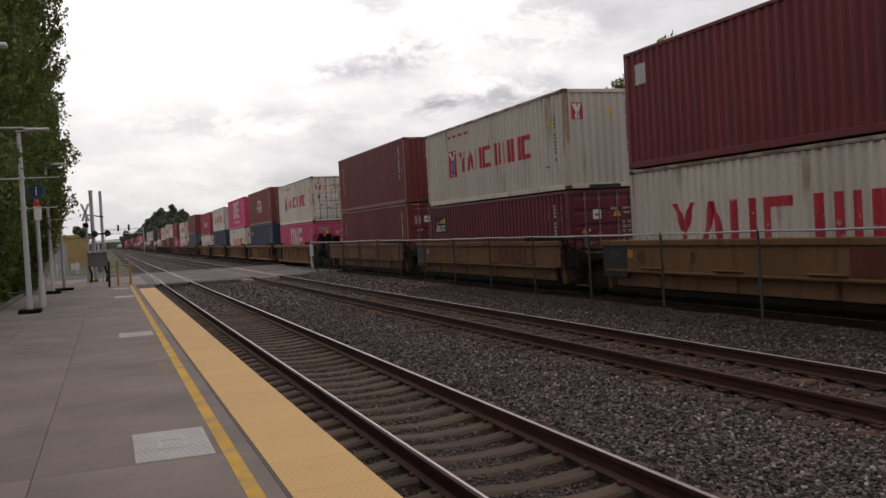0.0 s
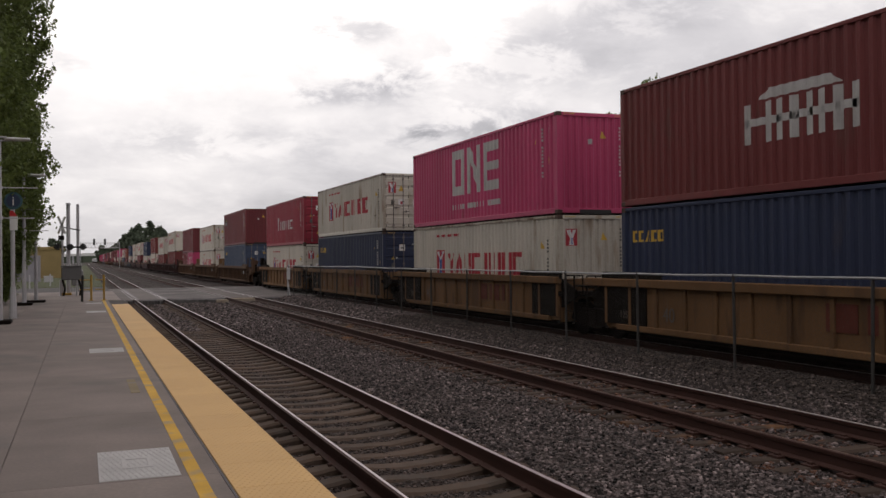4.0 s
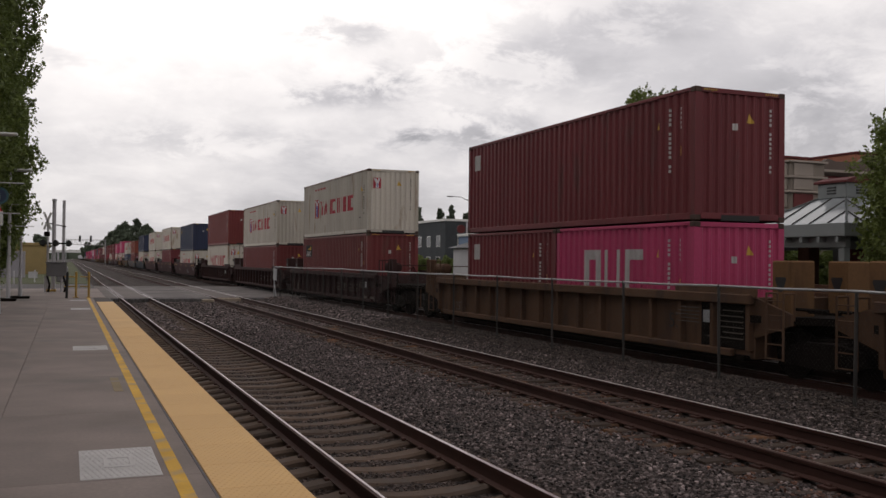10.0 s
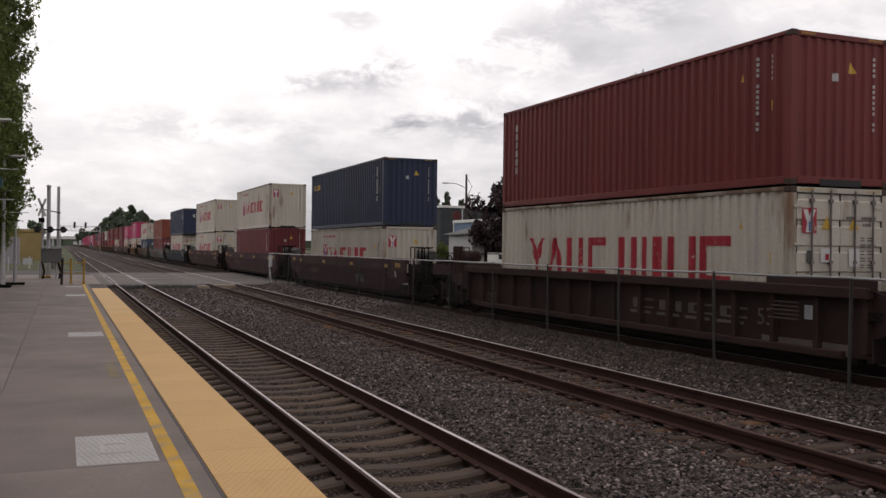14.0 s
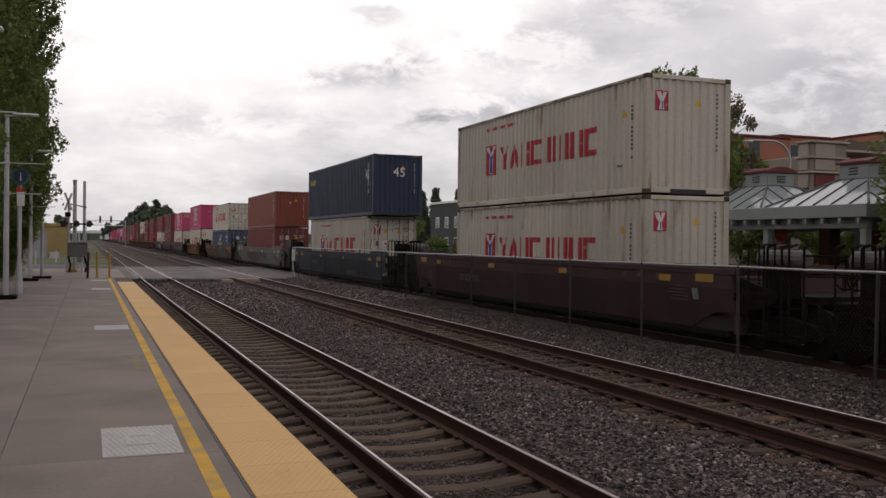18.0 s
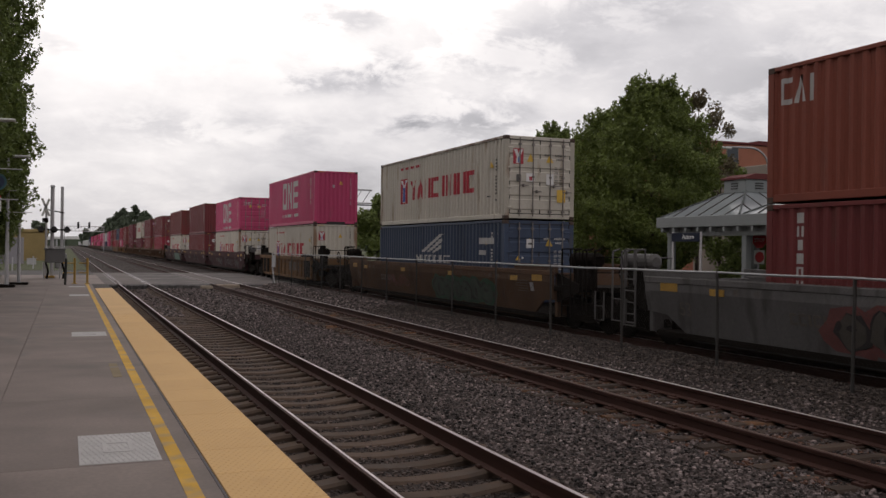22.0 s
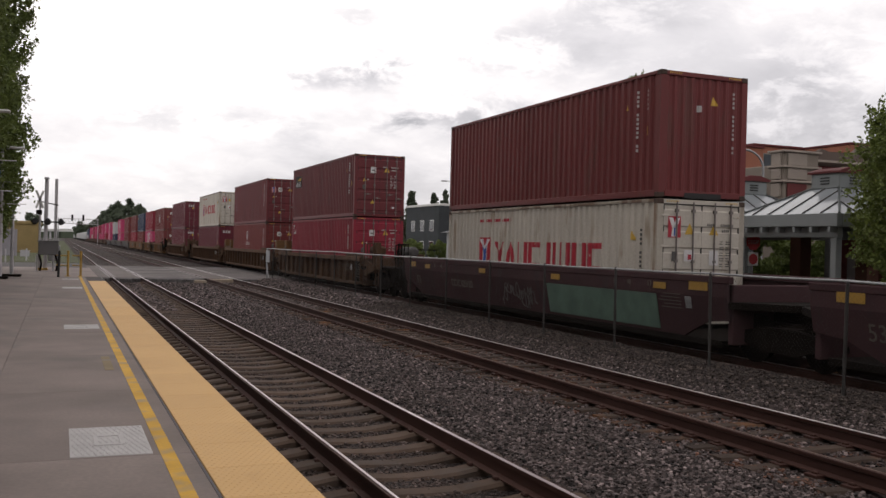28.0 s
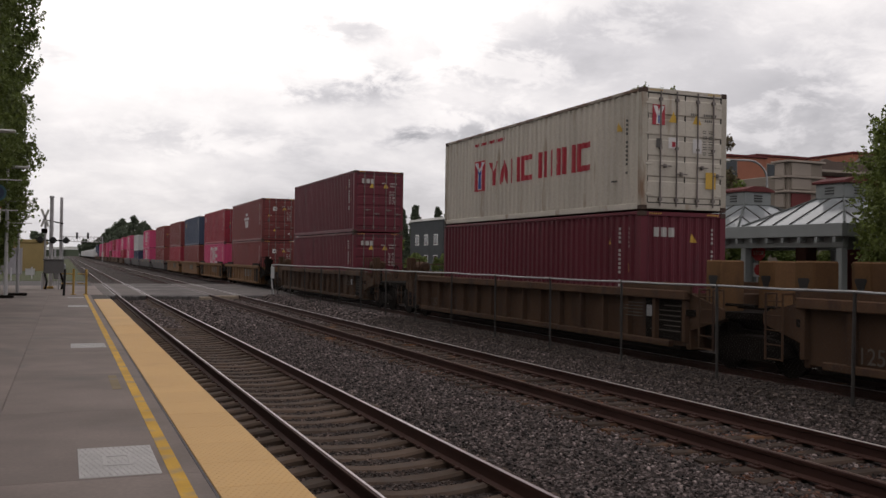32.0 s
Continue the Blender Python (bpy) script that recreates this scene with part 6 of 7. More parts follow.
for k, (y, kind, color, upper, lower) in enumerate(TRAIN):
    gap_near = (y - TRAIN[k - 1][0] - L40) if k else 7.4
    gap_far = (TRAIN[k + 1][0] - y - L40) if k + 1 < len(TRAIN) else 11.4
    limit = 5.5 if kind in ("short", "ledge") else 9.0
    near, far = gap_near / 2, gap_far / 2
    car = well_car(f"{CAR_WORDS[color]} {KIND_WORDS[kind]}", color, kind, near, far, L40, gap_near > limit, gap_far > limit, k, k < 8)
    moving.append((car, Vector((TRACKS[2], y, 0))))
    if k in GRAFFITI:
        for args in GRAFFITI[k]:
            scrawl(car, *args[:4], min(args[4], 1.2), k)
    if k == 18:
        mural(car, "rose", "murk", 5.2, 10.2, 0.3, 1.22, 7, 5)
        tag = number(car, "450", -0.15, 0.5, 0.86, -1.512)
        tag.data.materials.clear()
        tag.data.materials.append(SCRAWL["mint"])
    if k == 19:
        mural(car, "green", "sage", 0.4, 5.2, 0.3, 1.22, 6, 8)
    if k == 23:
        part("painted_patch", Mesh().box(-1.514, -1.504, -0.4, 4.6, 0.42, 1.20), SCRAWL["mint"], car, "mint green sprayed patch")
    if kind == "smooth":
        for ob in car.children:
            name = ob.name.split(".")[0]
            if name in ("lettering", "stencil", "load_plate", "graffiti", "spray_cloud", "spray_outline", "spray_fill", "painted_patch") or (name == "figure" and ob.matrix_basis.translation.z < HINGE - 0.1):
                lean(ob)
    h1, FLOOR = lower[1], FLOORS["long" if k == 20 else kind]
    detail = 2 if k < 30 else (1 if k < 38 else 0)
    if lower[0] == "pair":
        for i, (col, st) in enumerate((("magenta", "plain"), ("maroon", "badge"))):
            box = container("", f"{COLOR_WORDS[col]} short shipping container with ribbed end", col, 6.058, h1, st, "plain", detail)
            moving.append((box, Vector((TRACKS[2], y + 6.12 * i, FLOOR))))
            if i == 0:
                lay(box, "marking", "short_name", "pale", row_of(["ring", "two", "cup"], 4.6, 2.0, 0.75, 2.0, 0.25), ribs(0.15, 5.9), lambda u, d, z: (-OUT + d - 0.004, u, z))
    else:
        box = container("", f"{COLOR_WORDS[lower[0]]} shipping container {STYLE_WORDS[lower[2]]} {END_WORDS[lower[3]]}", lower[0], L40, h1, lower[2], lower[3], detail)
        moving.append((box, Vector((TRACKS[2], y, FLOOR))))
    L = upper[4] if len(upper) > 4 else L40
    box = container("", f"{COLOR_WORDS[upper[0]]} shipping container {STYLE_WORDS[upper[2]]} {END_WORDS[upper[3]]}", upper[0], L, upper[1], upper[2], upper[3], detail)
    moving.append((box, Vector((TRACKS[2], y - (0.76 if L > 13 else 0), FLOOR + h1 + 0.025))))
    if L > 13:
        number(box, "45", 1.25, 1.75, 0.62, -HW - 0.012, MARK["bone"])
        n45 = number(box, "45", 0, 0, 0.62, 0, MARK["bone"])
        n45.matrix_basis = Matrix(((1, 0, 0, -0.25), (0, 0, -1, -0.02), (0, 1, 0, 1.85), (0, 0, 0, 1)))

# pale covered wagons at the train's tail
for k in range(26):
    y = 964 + 18.3 * k
    wagon = thing("covered_wagon", "pale grey covered goods wagon at the train's tail", "railway car", group="tail wagons")
    part("body", Mesh().prism([(-1.55, 1.1), (1.55, 1.1), (1.6, 1.4), (1.6, 4.3), (1.1, 4.75), (-1.1, 4.75), (-1.6, 4.3), (-1.6, 1.4)], "y", 0.4, 17.6), COATS["grey"], wagon)
    part("underframe", Mesh().box(-1.2, 1.2, 0.1, 17.9, 0.7, 1.1), DARKMETAL, wagon)
    for yy in (2.4, 15.6):
        part("truck", shared("tail_truck", lambda: Mesh().prism([(-1.35, 0.05), (1.35, 0.05), (1.35, 0.7), (0.5, 0.85), (-0.5, 0.85), (-1.35, 0.7)], "x", -0.95, 0.95), DARKMETAL), None, wagon, "dark truck", pose(0, yy, 0))
    moving.append((wagon, Vector((TRACKS[2], y, 0))))


def run(t):
    """Metres that the train has gone at t seconds: it slows gently."""
    u = t / 32
    return 32 * (16.838 * u - 0.665 * u**2 + 0.308 * u**3 - 0.274 * u**4)

# ---- trees ----
def crown_mesh(seed, count, height, width, base, leaf, profile, clumps=60, puff=(0.14, 0.26)):
    """Many small leaves gathered in clumps inside an uneven outline; profile(h) is the radius from 0 to 1."""
    r = np.random.RandomState(seed)
    cs = []
    while len(cs) < clumps:
        h = r.rand()
        a, q = r.uniform(0, 6.283), math.sqrt(r.rand()) * (0.86 + 0.2 * r.rand())
        rad = width * profile(h) * q
        cs.append((rad * math.cos(a), rad * math.sin(a), base + (height - base) * h, width * r.uniform(*puff)))
    cs = np.array(cs)
    pick = cs[r.randint(0, len(cs), count)]
    d = r.normal(size=(count, 3))
    d /= np.linalg.norm(d, axis=1)[:, None]
    pos = pick[:, :3] + d * (pick[:, 3] * r.rand(count) ** 0.45)[:, None] * (1, 1, 1.35)
    u = r.normal(size=(count, 3))
    u /= np.linalg.norm(u, axis=1)[:, None]
    w = np.cross(u, r.normal(size=(count, 3)))
    w /= np.linalg.norm(w, axis=1)[:, None]
    s = leaf * r.uniform(0.6, 1.3, count)[:, None]
    v = np.stack([pos - u * s, pos + w * s * 0.55, pos + u * s, pos - w * s * 0.55], 1).reshape(-1, 3)
    m = Mesh()
    m.v = [tuple(p) for p in v]
    m.f = [(4 * i, 4 * i + 1, 4 * i + 2, 4 * i + 3) for i in range(count)]
    return m, cs


def full_crown(seed, count, height, width, base, leaf, profile):
    """A closed crown: leaves crowd the outer shell, whose outline swells and dips, with tufts standing out of it."""
    r = np.random.RandomState(seed)
    waves = [(r.randint(1, 9), r.uniform(1, 14), r.uniform(0, 6.283), r.uniform(0.03, 0.075)) for _ in range(14)]
    reach = np.vectorize(profile)

    def radius(h, a):
        swell = 1.0 + sum(amp * np.sin(k * a + q * h * 6.283 + ph) for k, q, ph, amp in waves)
        return width * reach(h) * swell
    n1 = int(count * 0.62)
    h, a = r.rand(n1), r.uniform(0, 6.283, n1)
    rad = radius(h, a) * (1 - 0.5 * r.rand(n1) ** 1.6)
    body = np.stack([rad * np.cos(a), rad * np.sin(a), base + (height - base) * h], 1)
    tufts = max(60, count // 90)
    th, ta = r.rand(tufts), r.uniform(0, 6.283, tufts)
    tr = radius(th, ta) * r.uniform(0.86, 1.04, tufts)
    tip = np.stack([tr * np.cos(ta), tr * np.sin(ta), base + (height - base) * th], 1)
    up = np.stack([np.cos(ta) * 0.5, np.sin(ta) * 0.5, np.ones(tufts)], 1) * r.uniform(0.25, 0.75, tufts)[:, None]
    pick = r.randint(0, tufts, count - n1)
    along = r.rand(count - n1)
    sprig = tip[pick] + up[pick] * along[:, None] + r.normal(size=(count - n1, 3)) * (0.16 * (1.15 - along))[:, None]
    pos = np.concatenate([body, sprig])
    u = r.normal(size=(count, 3))
    u /= np.linalg.norm(u, axis=1)[:, None]
    w = np.cross(u, r.normal(size=(count, 3)))
    w /= np.linalg.norm(w, axis=1)[:, None]
    s = leaf * r.uniform(0.6, 1.3, count)[:, None]
    m = Mesh()
    m.v = np.stack([pos - u * s, pos + w * s * 0.55, pos + u * s, pos - w * s * 0.55], 1).reshape(-1, 3).tolist()
    m.f = [(4 * i, 4 * i + 1, 4 * i + 2, 4 * i + 3) for i in range(count)]
    return m, [(*p, 0.0) for p in tip[:90] * (0.8, 0.8, 1.0)]


def tree(label, x, y, z, height, width, seed, count, leaf, material, profile, base=0.9, trunk=0.18, clumps=60, group="", category="tree", puff=(0.14, 0.26), full=False):
    root = thing("tree", label, category, pose(x, y, z), group)
    m, cs = full_crown(seed, count, height, width, base, leaf, profile) if full else crown_mesh(seed, count, height, width, base, leaf, profile, clumps, puff)
    t = Mesh().rod((0, 0, -0.3), (0, 0, height * 0.45), trunk, 10, trunk * 0.6).rod((0, 0, height * 0.45), (0, 0, height * 0.93), trunk * 0.6, 8, trunk * 0.12)
    part("trunk", t, BARK, root)
    limbs = Mesh()
    for cx, cy, cz, _ in cs[::3]:
        limbs.rod((0, 0, max(0.4, cz - 0.5 * math.hypot(cx, cy) - 0.5)), (cx, cy, cz), trunk * 0.22, 5, trunk * 0.05)
    tagged(part("branch", limbs, BARK, root), kind="stuff")
    tagged(part("crown", m, material, root, "dense small leaves"), kind="stuff")
    return root


def column(h):
    return min(1.0, (0.42 + 3.0 * h) if h < 0.17 else 0.93 + 0.5 * (h - 0.17)) * (1.0 if h < 0.5 else max(0.05, 1 - ((h - 0.5) / 0.5) ** 2.8 * 0.93))


def rounded(h):
    return max(0.08, math.sqrt(max(0.0, 1 - (2 * h - 0.95) ** 2)))


def broad(h):
    return (0.45 + 2.2 * h) if h < 0.25 else (1.0 if h < 0.55 else max(0.12, 1.0 - 0.75 * ((h - 0.55) / 0.45) ** 1.5))


def cone(h):
    return max(0.04, 1 - h) * 0.95 + 0.04


for i, (x, y, h, w, leaves) in enumerate(((-5.2, 25.0, 18.0, 2.6, 50000), (-4.9, 34.0, 19.5, 2.75, 110000), (-4.35, 44.0, 19.5, 2.68, 160000), (-4.9, 53.0, 12.0, 2.35, 70000))):
    tree("tall columnar green hornbeam tree behind the platform", x, y, ZP, h, w, 20 + i, leaves, 0.082, LEAF, column, 0.15, 0.2, group="columnar trees behind the platform", full=True)
# low hedge in front of them
hedge, _ = crown_mesh(77, 9000, 1.9, 0.75, 0.1, 0.09, lambda h: 1.0, 30)
for i, y in enumerate((26, 29, 32, 35.5, 38.5)):
    solid("shrub", hedge if i == 0 else bpy.data.objects["shrub"].data, LEAF, "low dark green shrub beside the platform", "shrub", "", pose(-4.3, y, ZP, 0, 0, 50 * i), "shrubs along the platform")


# ---- platform furniture ----
def lamp_post(x, y, z, mirror=1, label="grey platform lamp post with banner arms", height=5.68):
    root = thing("lamp_post", label, "lamp post", pose(x, y, z), "platform lamp posts")
    part("base_block", Mesh().box(-0.32, 0.32, -0.32, 0.32, 0, 0.12, 0.03), DARKMETAL, root, "dark base plate")
    part("pole", Mesh().rod((0, 0, 0.1), (0, 0, height - 0.3), 0.085, 12, 0.06), POLE, root)
    part("lamp_arm", Mesh().rod((-0.08 * mirror, 0, height - 0.26), (0.7 * mirror, 0, height - 0.24), 0.025, 8), POLE, root)
    part("lamp_head", Mesh().box(*sorted((0.14 * mirror, 0.85 * mirror)), -0.12, 0.12, height - 0.24, height - 0.165, 0.025), WHITE, root, "flat pale lamp head")
    for zz, w in ((height - 1.65, 1.05), (height - 2.55, 0.95)):
        part("banner_arm", Mesh().rod((0, 0, zz), (w * mirror, 0, zz), 0.017, 6), POLE, root)
    part("band", Mesh().rod((0, 0, height - 2.6), (0, 0, height - 2.5), 0.1, 12), POLE, root)
    part("band", Mesh().rod((0, 0, height - 1.7), (0, 0, height - 1.6), 0.095, 12), POLE, root)
    return root


for y in (18.0, 30.3, 42.65):
    lamp_post(-2.28, y, ZP)
short_post = thing("sign_post", "slim grey post with a single arm", "post", pose(-1.95, 45.4, ZP))
part("base_block", Mesh().box(-0.4, 0.4, -0.35, 0.35, 0, 0.1, 0.03), DARKMETAL, short_post)
part("pole", Mesh().rod((0, 0, 0.1), (0, 0, 3.35), 0.08, 10, 0.06), POLE, short_post)
part("arm", Mesh().rod((-0.9, 0, 3.35), (0.3, 0, 3.35), 0.018, 6), POLE, short_post)

info = thing("information_sign", "round blue information sign on a grey post", "sign", pose(-2.10, 33.05, ZP))
part("post", Mesh().rod((0, 0, 0), (0, 0, 1.0), 0.13, 10, 0.09).rod((0, 0, 1.0), (0, 0, 3.9), 0.07, 10), POLE, info)
part("disc", Mesh().rod((0.03, -0.12, 3.80), (0.03, -0.07, 3.80), 0.28, 24), TEAL, info, "round teal disc")
part("centre", Mesh().rod((0.03, -0.132, 3.80), (0.03, -0.10, 3.80), 0.21, 24), BLUE, info, "dark blue centre")
part("red_top", Mesh().prism([(-0.08, 3.30), (0.15, 3.30), (0.02, 3.48), (-0.08, 3.48)], "y", -0.09, -0.06), RED, info, "red top of the panel")
part("white_panel", Mesh().prism([(-0.08, 2.85), (0.15, 2.85), (0.15, 3.295), (-0.08, 3.295)], "y", -0.09, -0.06), WHITE, info, "white panel")
letter = bpy.data.curves.new("letter", "FONT")
letter.body, letter.size, letter.extrude, letter.align_x = "i", 0.42, 0.004, "CENTER"
letter.materials.append(WHITE)
lo = new("letter", letter)
lo.parent = info
lo.matrix_basis = pose(0.03, -0.14, 3.65, 90, 0, 0)

# end of the platform
bollard = thing("bollard", "black leaning post at the platform end", "post", pose(-0.03, 45.1, ZP, -1.5, 1.5))
part("shaft", Mesh().rod((0, 0, 0), (0, 0, 1.15), 0.055, 10).rod((0, 0, 1.15), (0, 0, 1.2), 0.055, 10, 0.02), BLACK, bollard)
for x in (0.37, 0.92):
    gate = thing("yellow_barrier", "yellow steel barrier post at the platform end", "barrier", pose(x, 46.1, ZP), "yellow barriers")
    part("post", Mesh().rod((0, 0, -0.05), (0, 0, 1.18), 0.05, 10), YELLOW, gate)
    part("bar", Mesh().rod((0.05, 0, 0.95), (-0.5 if x < 0.5 else -0.35, 0.35, 0.95), 0.025, 8).rod((0.05, 0, 0.5), (-0.5 if x < 0.5 else -0.35, 0.35, 0.5), 0.025, 8), YELLOW, gate)
    part("foot", Mesh().box(-0.12, 0.12, -0.12, 0.12, 0, 0.03, 0.008), YELLOW, gate)
# crossing signal
sig = thing("crossing_signal", "railway crossing signal with crossbuck, twin lamps and barrier arm", "crossing signal", pose(-0.72, 55.0, ZP - 0.02))
part("base_plate", Mesh().box(-0.45, 0.15, -0.35, 0.25, 0, 0.12, 0.02), YELLOW, sig, "yellow kerb block")
part("mast", Mesh().rod((0, 0, 0), (0, 0, 4.95), 0.11, 12, 0.10), POLE, sig)
part("barrier_arm", Mesh().box(0.41, 0.57, 0.1, 0.22, 0.9, 5.0, 0.02), POLE, sig, "raised barrier arm")
part("barrier_drive", Mesh().box(0.15, 0.75, -0.1, 0.45, 0.5, 1.35, 0.05), GALV, sig, "grey drive box")
part("arm_bracket", Mesh().rod((-0.45, 0, 3.75), (0.6, 0.1, 3.55), 0.03, 8), DARKMETAL, sig)
part("thin_mast", Mesh().rod((-0.30, -0.1, 0), (-0.30, -0.1, 3.9), 0.06, 10), POLE, sig)
for a in (69, -69):
    part("crossbuck_blade", Mesh().box(-0.5, 0.5, -0.012, 0.012, -0.06, 0.06, 0.004), WHITE, sig, "white crossbuck blade", pose(-0.33, -0.2, 3.82, 0, a, 0))
part("count_sign", Mesh().box(-0.5, -0.2, -0.2, -0.17, 3.0, 3.25, 0.01), DARKMETAL, sig)
part("lamp_bar", Mesh().rod((-0.75, -0.1, 2.62), (0.95, -0.1, 2.62), 0.04, 8), DARKMETAL, sig)
for x in (-0.55, 0.1, 0.75):
    part("lamp_hood", Mesh().rod((x, -0.28, 2.62), (x, -0.05, 2.62), 0.17, 16, 0.15), BLACK, sig)
    part("lamp_visor", Mesh().rod((x, -0.5, 2.68), (x, -0.28, 2.66), 0.13, 12, 0.14), BLACK, sig)
part("bell", Mesh().rod((0.0, -0.05, 4.95), (0.0, -0.05, 5.05), 0.15, 12, 0.1), GALV, sig)
CABGREY = surface("cabinet_grey", (0.12, 0.113, 0.115), 0.6, var=0.2, scale=2, fine=30, bump=0.05)
cab = thing("signal_cabinet", "grey signal equipment cabinet on legs", "cabinet", pose(-0.55, 53.6, ZP - 0.02))
part("body", Mesh().box(-0.5, 0.5, -0.3, 0.3, 0.85, 1.55, 0.03), CABGREY, cab)
part("lid", Mesh().box(-0.55, 0.55, -0.34, 0.34, 1.55, 1.61, 0.02), CABGREY, cab)
for x in (-0.45, 0.35):
    part("conduit", Mesh().rod((x, 0, 0.86), (x + 0.12, -0.1, 0.4), 0.05, 8).rod((x + 0.12, -0.1, 0.4), (x + 0.05, 0, 0), 0.05, 8), DARKMETAL, cab)
    part("leg", Mesh().rod((x - 0.1, 0.1, 0), (x - 0.1, 0.1, 0.86), 0.05, 8), POLE, cab)

# ---- beyond the crossing, left ----
TANWALL = surface("ochre_wall", (0.30, 0.22, 0.10), 0.8, var=0.2, scale=0.6, fine=10, bump=0.1)
YARDWALL = surface("lavender_wall_panel", (0.26, 0.245, 0.265), 0.8, var=0.2, scale=0.6, fine=10, bump=0.1)
PALEWALL = surface("pale_wall", (0.42, 0.41, 0.42), 0.8, var=0.15, scale=0.6, fine=10, bump=0.1)
ROOFING = surface("grey_roofing", (0.12, 0.12, 0.125), 0.8, var=0.2, scale=0.8, fine=10, bump=0.2)
PANE = glass_like("window_glass", (0.025, 0.03, 0.035), 0.08)


def block(name, label, x0, x1, y0, y1, z1, wall, windows=(), roof="flat", trim=WHITE, rows=(), group=""):
    """A plain building with eaves; windows on its walls towards -y and -x."""
    root = thing(name, label, "building", pose(x0, y0, -0.05), group)
    w, d = x1 - x0, y1 - y0
    part("wall", Mesh().box(0, w, 0, d, -0.4, z1, 0.02), wall, root)
    if roof == "flat":
        part("parapet", Mesh().box(-0.15, w + 0.15, -0.15, d + 0.15, z1, z1 + 0.35, 0.03), trim, root)
    else:
        part("roof", Mesh().prism([(-0.5, z1), (w + 0.5, z1), (w / 2, z1 + roof)], "y", -0.5, d + 0.5), ROOFING, root)
    for face, u, z, ww, hh in windows:
        if face == "y":
            win = part("window", Mesh().box(u, u + ww, -0.05, 0.02, z, z + hh, 0.01), trim, root)
            part("pane", Mesh().box(u + 0.1, u + ww - 0.1, -0.06, -0.04, z + 0.1, z + hh - 0.1), PANE, win)
        else:
            win = part("window", Mesh().box(-0.05, 0.02, u, u + ww, z, z + hh, 0.01), trim, root)
            part("pane", Mesh().box(-0.06, -0.04, u + 0.1, u + ww - 0.1, z + 0.1, z + hh - 0.1), PANE, win)
    return root


block("shed", "ochre yellow metal shed beyond the crossing", -9.6, -2.3, 118, 132, 3.5, TANWALL, (), "flat", TANWALL)
block("store_building", "low pale building with red band beyond the crossing", -30, -9, 108, 120, 3.2, PALEWALL, [("y", 12, 0.6, 2.4, 1.6), ("y", 17, 0.6, 2.4, 1.6)])
yard = thing("yard_wall", "pale lavender grey panel wall beyond the crossing", "wall", pose(0, 98, 0.14), "", "structure")
for k in range(8):
    part("wall_panel", Mesh().box(-18 + 1.78 * k, -16.25 + 1.78 * k, 0, 0.15, -0.3, 2.55, 0.015), YARDWALL, yard)
solid("red_band", Mesh().box(-12, -5.0, 107.6, 107.9, 1.6, 2.1, 0.02), RED, "red band sign on the low building", "sign")
# plain box added in place of a small white car by the wall
ubox = thing("utility_box", "small white box standing in for a car by the wall", "utility box", pose(-3.0, 95, 0.14))
part("body", Mesh().box(-0.4, 0.4, -0.25, 0.25, 0, 0.55, 0.03), PALEWALL, ubox)
part("lid", Mesh().box(-0.44, 0.44, -0.29, 0.29, 0.55, 0.61, 0.02), GALV, ubox)
for i, (x, y) in enumerate(((-3.6, 74), (-2.4, 80), (-6.2, 72))):
    st = thing("marker_post", "white road marker post by the crossing", "post", pose(x, y, 0.12), "road marker posts")
    part("shaft", Mesh().box(-0.05, 0.05, -0.05, 0.05, 0, 1.0, 0.015), PALEWALL, st)
for i, (x, y, h, w) in enumerate(((-9, 100, 7, 2.6), (-12, 140, 9, 3.5), (-20, 160, 11, 4), (-34, 170, 12, 5), (-5.2, 190, 6, 2.4))):
    tree("distant green tree beyond the crossing", x, y, 0, h, w, 50 + i, 2500, 0.35, LEAF_HAZE, rounded, 1.2, 0.2, 30, "distant trees")
for x, y, h in ((-7.2, 150, 8.0),):
    p = thing("utility_pole", "thin wooden utility pole beyond the crossing", "utility pole", pose(x, y, 0))
    part("pole", Mesh().rod((0, 0, -0.4), (0, 0, h), 0.13, 8, 0.09), BARK, p)
    part("crossarm", Mesh().box(-0.9, 0.9, -0.06, 0.06, h - 0.8, h - 0.65), BARK, p)

# signal bridge over the tracks, far down the line
bridge = thing("signal_bridge", "grey lattice signal bridge over the tracks", "signal bridge", pose(0, 330, 0))
for x in (-0.6, 11.6):
    part("tower", Mesh().rod((x, 0, -0.4), (x, 0, 8.2), 0.12, 8), GALV, bridge)
for z in (6.4, 8.0):
    part("beam", Mesh().box(-0.6, 11.6, -0.12, 0.12, z - 0.1, z + 0.1), POLE, bridge)
for k in range(11):
    part("lattice", Mesh().rod((-0.5 + 1.1 * k, 0, 6.4), (0.05 + 1.1 * k, 0, 8.0), 0.05, 6).rod((0.05 + 1.1 * k, 0, 8.0), (0.6 + 1.1 * k, 0, 6.4), 0.05, 6), POLE, bridge)
for x in (3.6, 7.0):
    s = part("signal_head", Mesh().box(x - 0.32, x + 0.32, -0.35, -0.05, 7.3, 9.4, 0.05), BLACK, bridge, "black signal head")
    for z in (7.75, 8.95):
        part("lens_hood", Mesh().rod((x, -0.6, z), (x, -0.35, z), 0.3, 10), BLACK, s)
over = thing("overpass", "pale concrete road overpass on the horizon", "overpass", pose(0, 900, 0))
part("deck", Mesh().box(-160, 160, -5, 5, 6.4, 8.6, 0.1), WHITE, over)
for x in (-60, -30, -8, 22, 50, 80):
    part("pier", Mesh().box(x - 0.8, x + 0.8, -4, 4, -0.5, 6.4, 0.1), PALEWALL, over)
